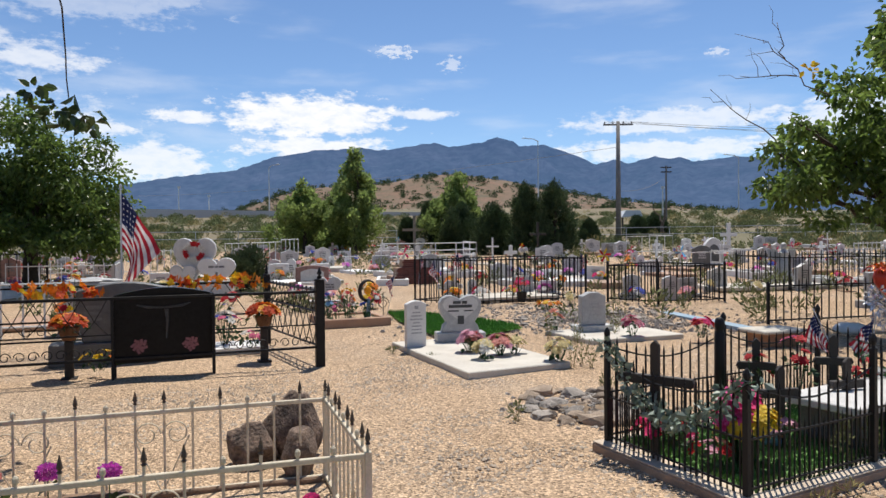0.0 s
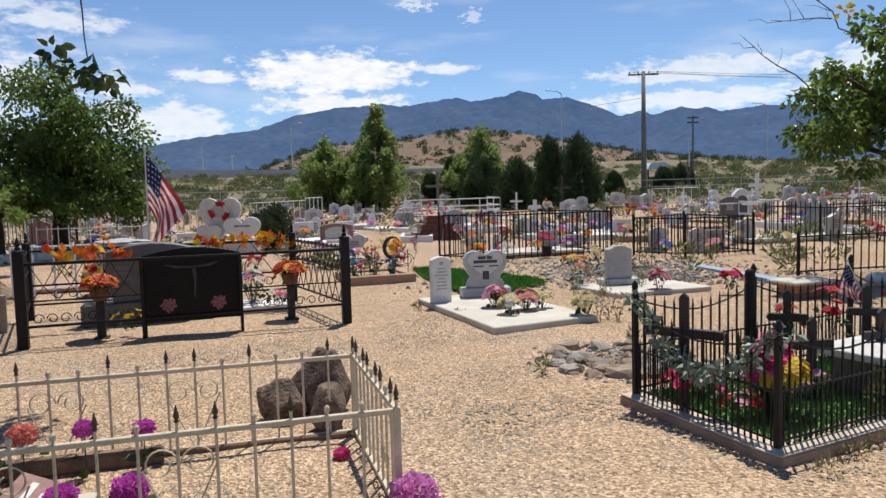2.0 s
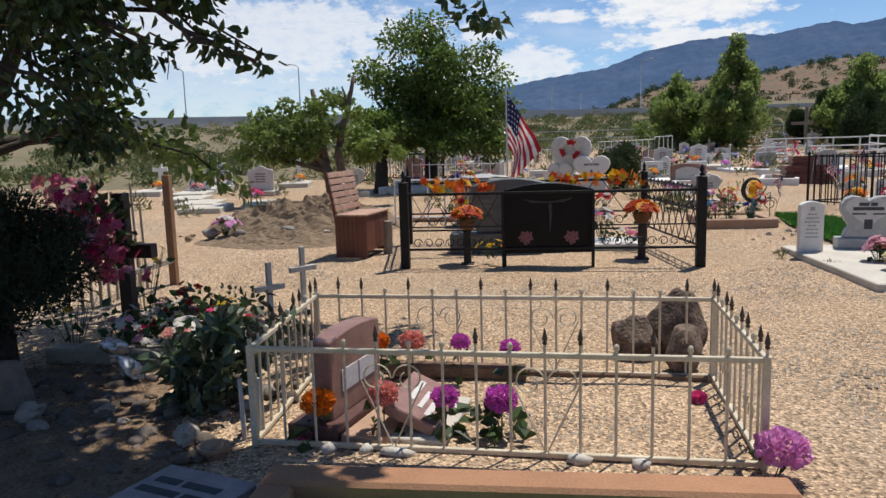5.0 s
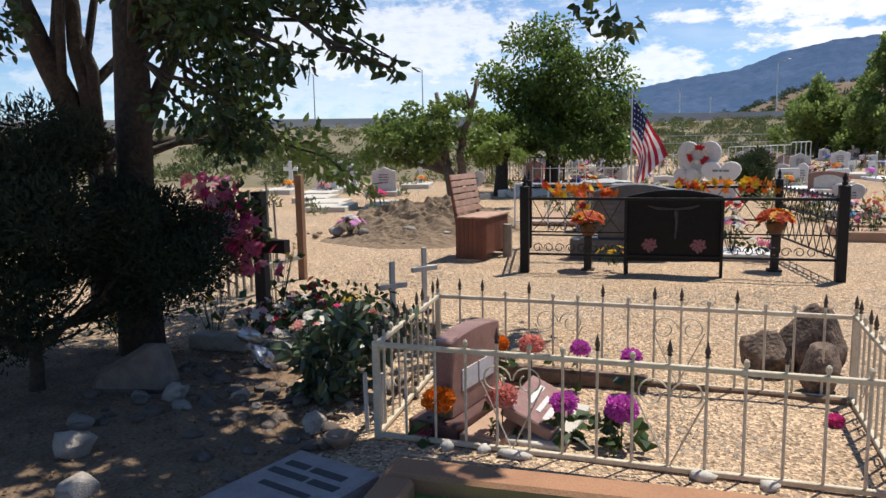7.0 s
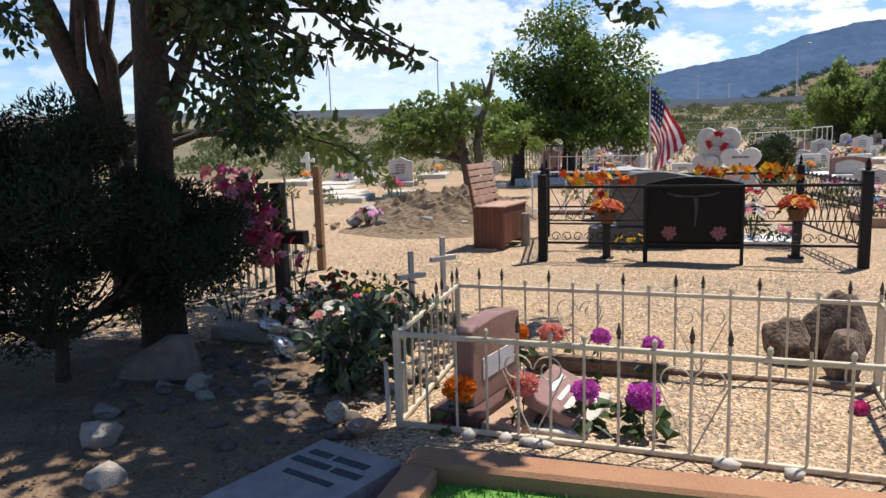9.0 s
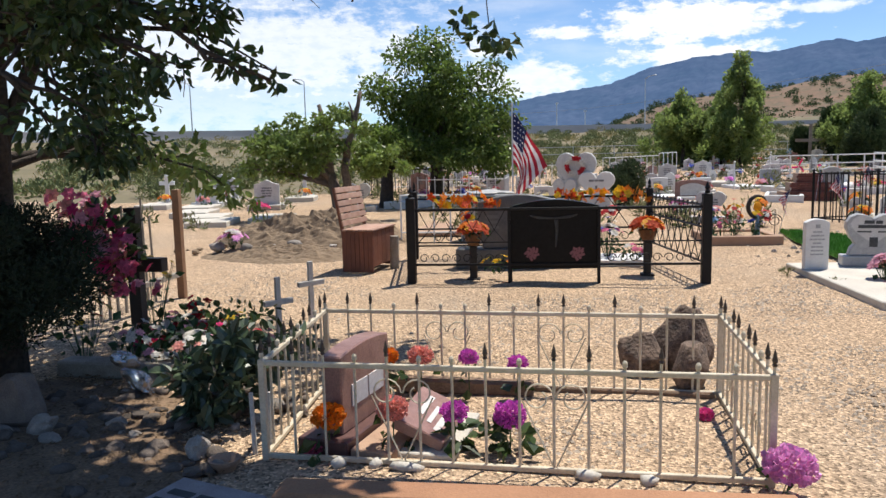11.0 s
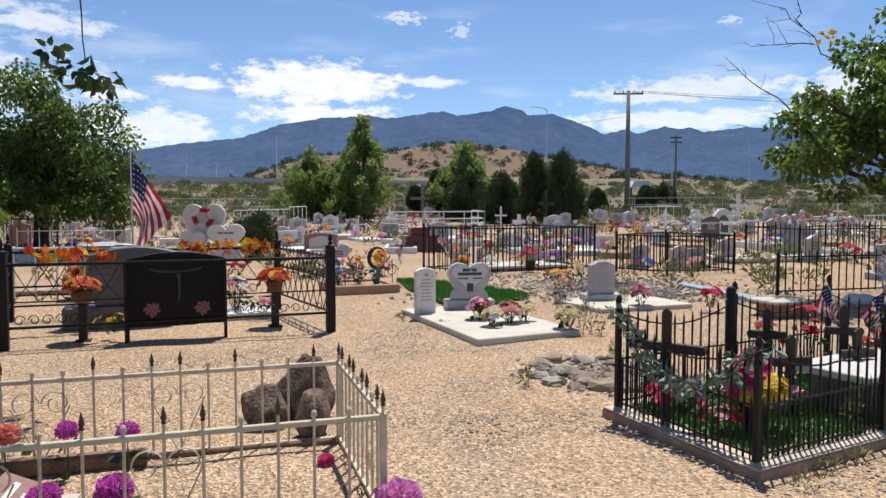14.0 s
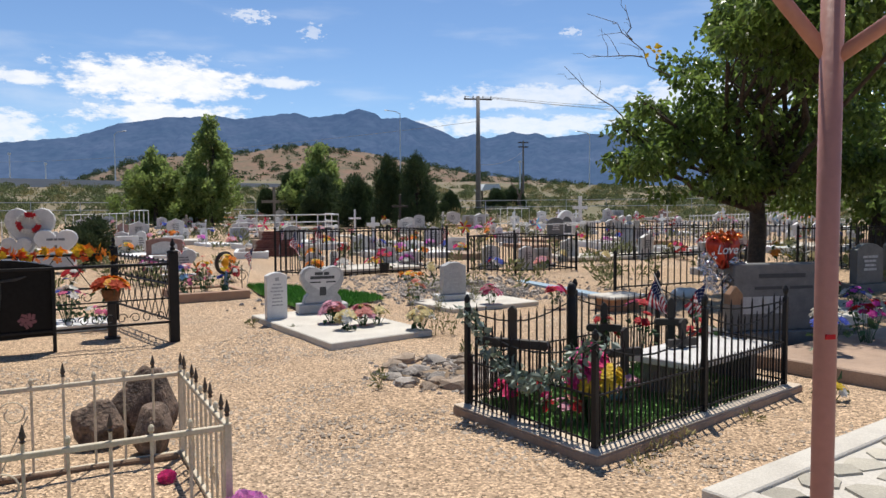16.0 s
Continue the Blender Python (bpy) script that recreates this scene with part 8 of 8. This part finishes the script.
for x, y in ((7.6, 10.2), (8.5, 10.8), (9.6, 10.4)):
    solo("grave_ledger", boxbm(-0.4, 0.4, -0.9, 0.3, 0, 0.14, bevel=0.012), M["concrete"], "pale concrete grave ledger in dappled shade", "grave slab", pose(x, y, 0, 0, 0, 16), "grave ledgers")
# dark shaded plots beneath the tree
for x, y, k in ((10.6, 12.4, 6), (12.0, 13.2, 6), (9.6, 16.0, 1)):
    copy_thing(PROTO[k], on_ground(x, y, 12))
bouquet("sunflower and mixed spray on a dark stand", (7.75, 10.9, 0.45), 0.2, ("yellow", "yellow", "orange"), 7, 0.09, 0.7, 88, 22)
solo("dark_stand", boxbm(-0.12, 0.12, -0.12, 0.12, 0, 0.5, bevel=0.01), M["dark_wood"], "dark wooden stand under the sunflower spray", "stand", pose(7.75, 10.9, 0))

# red foil heart balloon with the word Love
HB = pose(5.05, 8.15, 0, 0, 0, 8)
e = thing("heart_balloon", "red foil heart balloon with copper tinsel on a stick", "balloon", HB)
b = bmesh.new()
slab(b, heart_outline(0.46, 0.92, 0.42), -0.07, 0.07)
bmesh.ops.bevel(b, geom=[q for q in b.edges if q.calc_face_angle(0) > 0.9], offset=0.05, segments=2, affect="EDGES")
part("balloon", b, M["foil_red"], e, smooth=True)
part("stick", rod(bmesh.new(), (0, 0, 0), (0, 0, 0.95), 0.008, None, 6), M["old_wood"], e)
part("tinsel", leaf_cloud("tinsel", [(-0.12, 0, 1.32, 0.13, 0.1, 0.05), (0.12, 0, 1.32, 0.13, 0.1, 0.05), (0.0, 0, 1.3, 0.1, 0.1, 0.04)], 320, 0.045, M["foil_copper"], 5), None, e)
tc = bpy.data.curves.new("lettering", "FONT")
tc.body, tc.size, tc.extrude, tc.align_x, tc.shear = "Love", 0.15, 0.002, "CENTER", 0.25
t_ob = new("lettering", tc)
t_ob.data.materials.append(M["white"])
t_ob.parent, t_ob.matrix_basis = e, pose(0, -0.082, 1.12, 90, 0, 0)
e = thing("foil_streamers", "silver foil streamers hanging below the balloon", "decoration", HB)
part("streamer", leaf_cloud("streamer", [(-0.22, -0.02, 0.98, 0.07, 0.06, 0.2), (0.22, -0.02, 1.0, 0.07, 0.06, 0.2), (-0.08, -0.02, 0.78, 0.14, 0.08, 0.1)], 260, 0.07, M["foil"], 6), None, e)
solo("white_cloth", rock(bmesh.new(), (0, 0, 0.1), (0.35, 0.2, 0.12), 3, 0.2, 2), M["white"], "white cloth bundle lying on a grave", "cloth", pose(6.9, 12.3, 0.05), smooth=True)
e = thing("wind_chime", "tan wooden birdhouse ornament on a hook", "ornament", pose(4.2, 6.75, 0))
part("hook", tube(bmesh.new(), [(0, 0, 0), (0, 0, 0.95), (0.06, 0, 1.02), (0.12, 0, 0.95)], 0.008, 5), M["black_iron"], e)
part("house", slab(bmesh.new(), [(-0.07, 0), (0.07, 0), (0.07, 0.1), (0, 0.18), (-0.07, 0.1)], -0.05, 0.05, 0.004), M["post_wood"], e).matrix_basis = pose(0.12, 0, 0.72)

flag(4.15, 7.1, 0, 1.05, 0.3, 0.45, 150, 2.2, "small striped grave flag leaning behind the black fence", 0.5, 24)

# ---- poles, lamps and wires ----
e = thing("utility_pole", "tall weathered utility pole with a crossarm", "utility pole", on_ground(14.0, 58.0, 0))
part("pole", rod(bmesh.new(), (0, 0, -0.3), (0, 0, 9.6), 0.24, 0.14, 10), M["steel_pole"], e, smooth=True)
part("crossarm", boxbm(-1.15, 1.15, -0.06, 0.06, 9.3, 9.42), M["steel_pole"], e)
for x in (-1.05, -0.4, 0.4, 1.05):
    part("insulator", rod(bmesh.new(), (x, 0, 9.42), (x, 0, 9.6), 0.05, 0.04, 6), M["steel_pole"], e)
e = thing("utility_pole", "distant wooden utility pole with two crossarms", "utility pole", on_ground(25.0, 82.0, 0))
part("pole", rod(bmesh.new(), (0, 0, -0.3), (0, 0, 6.6), 0.13, 0.09, 8), M["steel_pole"], e)
for z in (6.4, 5.9):
    part("crossarm", boxbm(-0.6, 0.6, -0.05, 0.05, z - 0.06, z + 0.06), M["dark_wood"], e)


def street_lamp(x, y, h, arm, s=1):
    e = thing("street_lamp", "thin grey highway street lamp with a curved arm", "street lamp", on_ground(x, y, 0), "street lamps")
    part("pole", rod(bmesh.new(), (0, 0, -0.3), (0, 0, h), 0.1, 0.07, 8), M["galv"], e)
    part("arm", tube(bmesh.new(), [(0, 0, h - 0.05), (s * arm * 0.3, 0, h + 0.32), (s * arm, 0, h + 0.5)], [0.07, 0.06, 0.05], 6), M["galv"], e)
    part("lamp_head", rock(bmesh.new(), (s * arm, 0, h + 0.5), (0.36, 0.15, 0.09), 2, 0.05, 2), M["galv"], e)


for x, y, h, arm, s in ((15.6, 118, 11.5, 2.2, -1), (45, 112, 8.2, 2.0, -1), (-59, 106, 10.2, 1.6, -1), (-28, 122, 8.0, 1.5, 1), (-84, 80, 8.0, 1.6, -1), (-71, 90, 8.5, 1.6, -1)):
    street_lamp(x, y, h, arm, s)
for i, (x, y, h) in enumerate(((-40, 114, 4.5), (-91, 70, 6.5), (-93, 71, 6.0), (-36, 116, 3.2), (27, 90, 4.0))):
    e = thing("sign_post", "thin far-off post beside the highway", "post", on_ground(x, y, 0), "far posts")
    part("post", rod(bmesh.new(), (0, 0, -0.2), (0, 0, h), 0.09, 0.08, 6), M["galv"], e)
    part("cap", boxbm(-0.2, 0.2, -0.08, 0.08, h, h + 0.3), M["galv"], e)
for k, (p, q, sag) in enumerate((((14.0 - 1.05, 58, 10.55), (90, 78, 14.5), 1.6), ((14.0 + 1.05, 58, 10.55), (90, 77, 14.9), 1.6), ((14.4, 58, 10.55), (92, 79, 14.2), 1.8), ((14.0, 58, 5.2), (25, 82, 8.2), 0.5), ((14, 58, 8.6), (-60, 130, 9.5), 1.2))):
    p, q = Vector(p), Vector(q)
    b = bmesh.new()
    tube(b, [p.lerp(q, i / 12) - Vector((0, 0, sag * 4 * (i / 12) * (1 - i / 12))) for i in range(13)], 0.014, 4)
    solo("overhead_wire", b, M["steel_pole"], "thin overhead wire from the utility pole", "wire", None, "overhead wires")
e = thing("ramada", "small white-roofed shelter beyond the graves", "shelter", on_ground(17.8, 70.0, 5))
part("roof", slab(bmesh.new(), [(-1.0, 1.55), (1.0, 1.7), (0.8, 2.2), (-0.6, 2.2)], -1.0, 1.0), M["white"], e)
for x in (-0.85, 0.85):
    for y in (-0.85, 0.85):
        part("leg", boxbm(x - 0.06, x + 0.06, y - 0.06, y + 0.06, -0.1, 1.6), M["dark_wood"], e)
e = thing("dead_tree", "bare dead tree trunk among the far graves", "tree", on_ground(19.2, 64.0, 0))
b = bmesh.new()
limb(b, (0, 0, 0), (0.2, 0, 2.2), 0.2, 0.1, 3, 0.1)
limb(b, (0.1, 0, 1.2), (-0.9, 0, 2.9), 0.09, 0.03, 4, 0.15)
limb(b, (0.2, 0, 2.1), (0.3, 0.1, 2.9), 0.1, 0.04, 5, 0.1)
part("trunk", b, M["deadwood"], e)
e = thing("tall_cross", "tall dark wooden cross before the junipers", "cross", on_ground(4.6, 34.0, 0))
part("upright", boxbm(-0.05, 0.05, -0.04, 0.04, -0.1, 1.9, bevel=0.005), M["dark_wood"], e)
part("arm", boxbm(-0.38, 0.38, -0.045, 0.045, 1.3, 1.4, bevel=0.005), M["dark_wood"], e)
small_cross(2.3, 30.5, 1.3, 0.5, 5, M["white"], "white iron cross with trefoil ends", 0.035, 0.72)
small_cross(-1.6, 50.0, 2.4, 1.6, 5, M["old_wood"], "tall grey timber cross by the junipers", 0.09, 0.6)
small_cross(16.0, 41.0, 1.7, 0.9, 5, M["white"], "white cross monument among far graves", 0.09, 0.62)
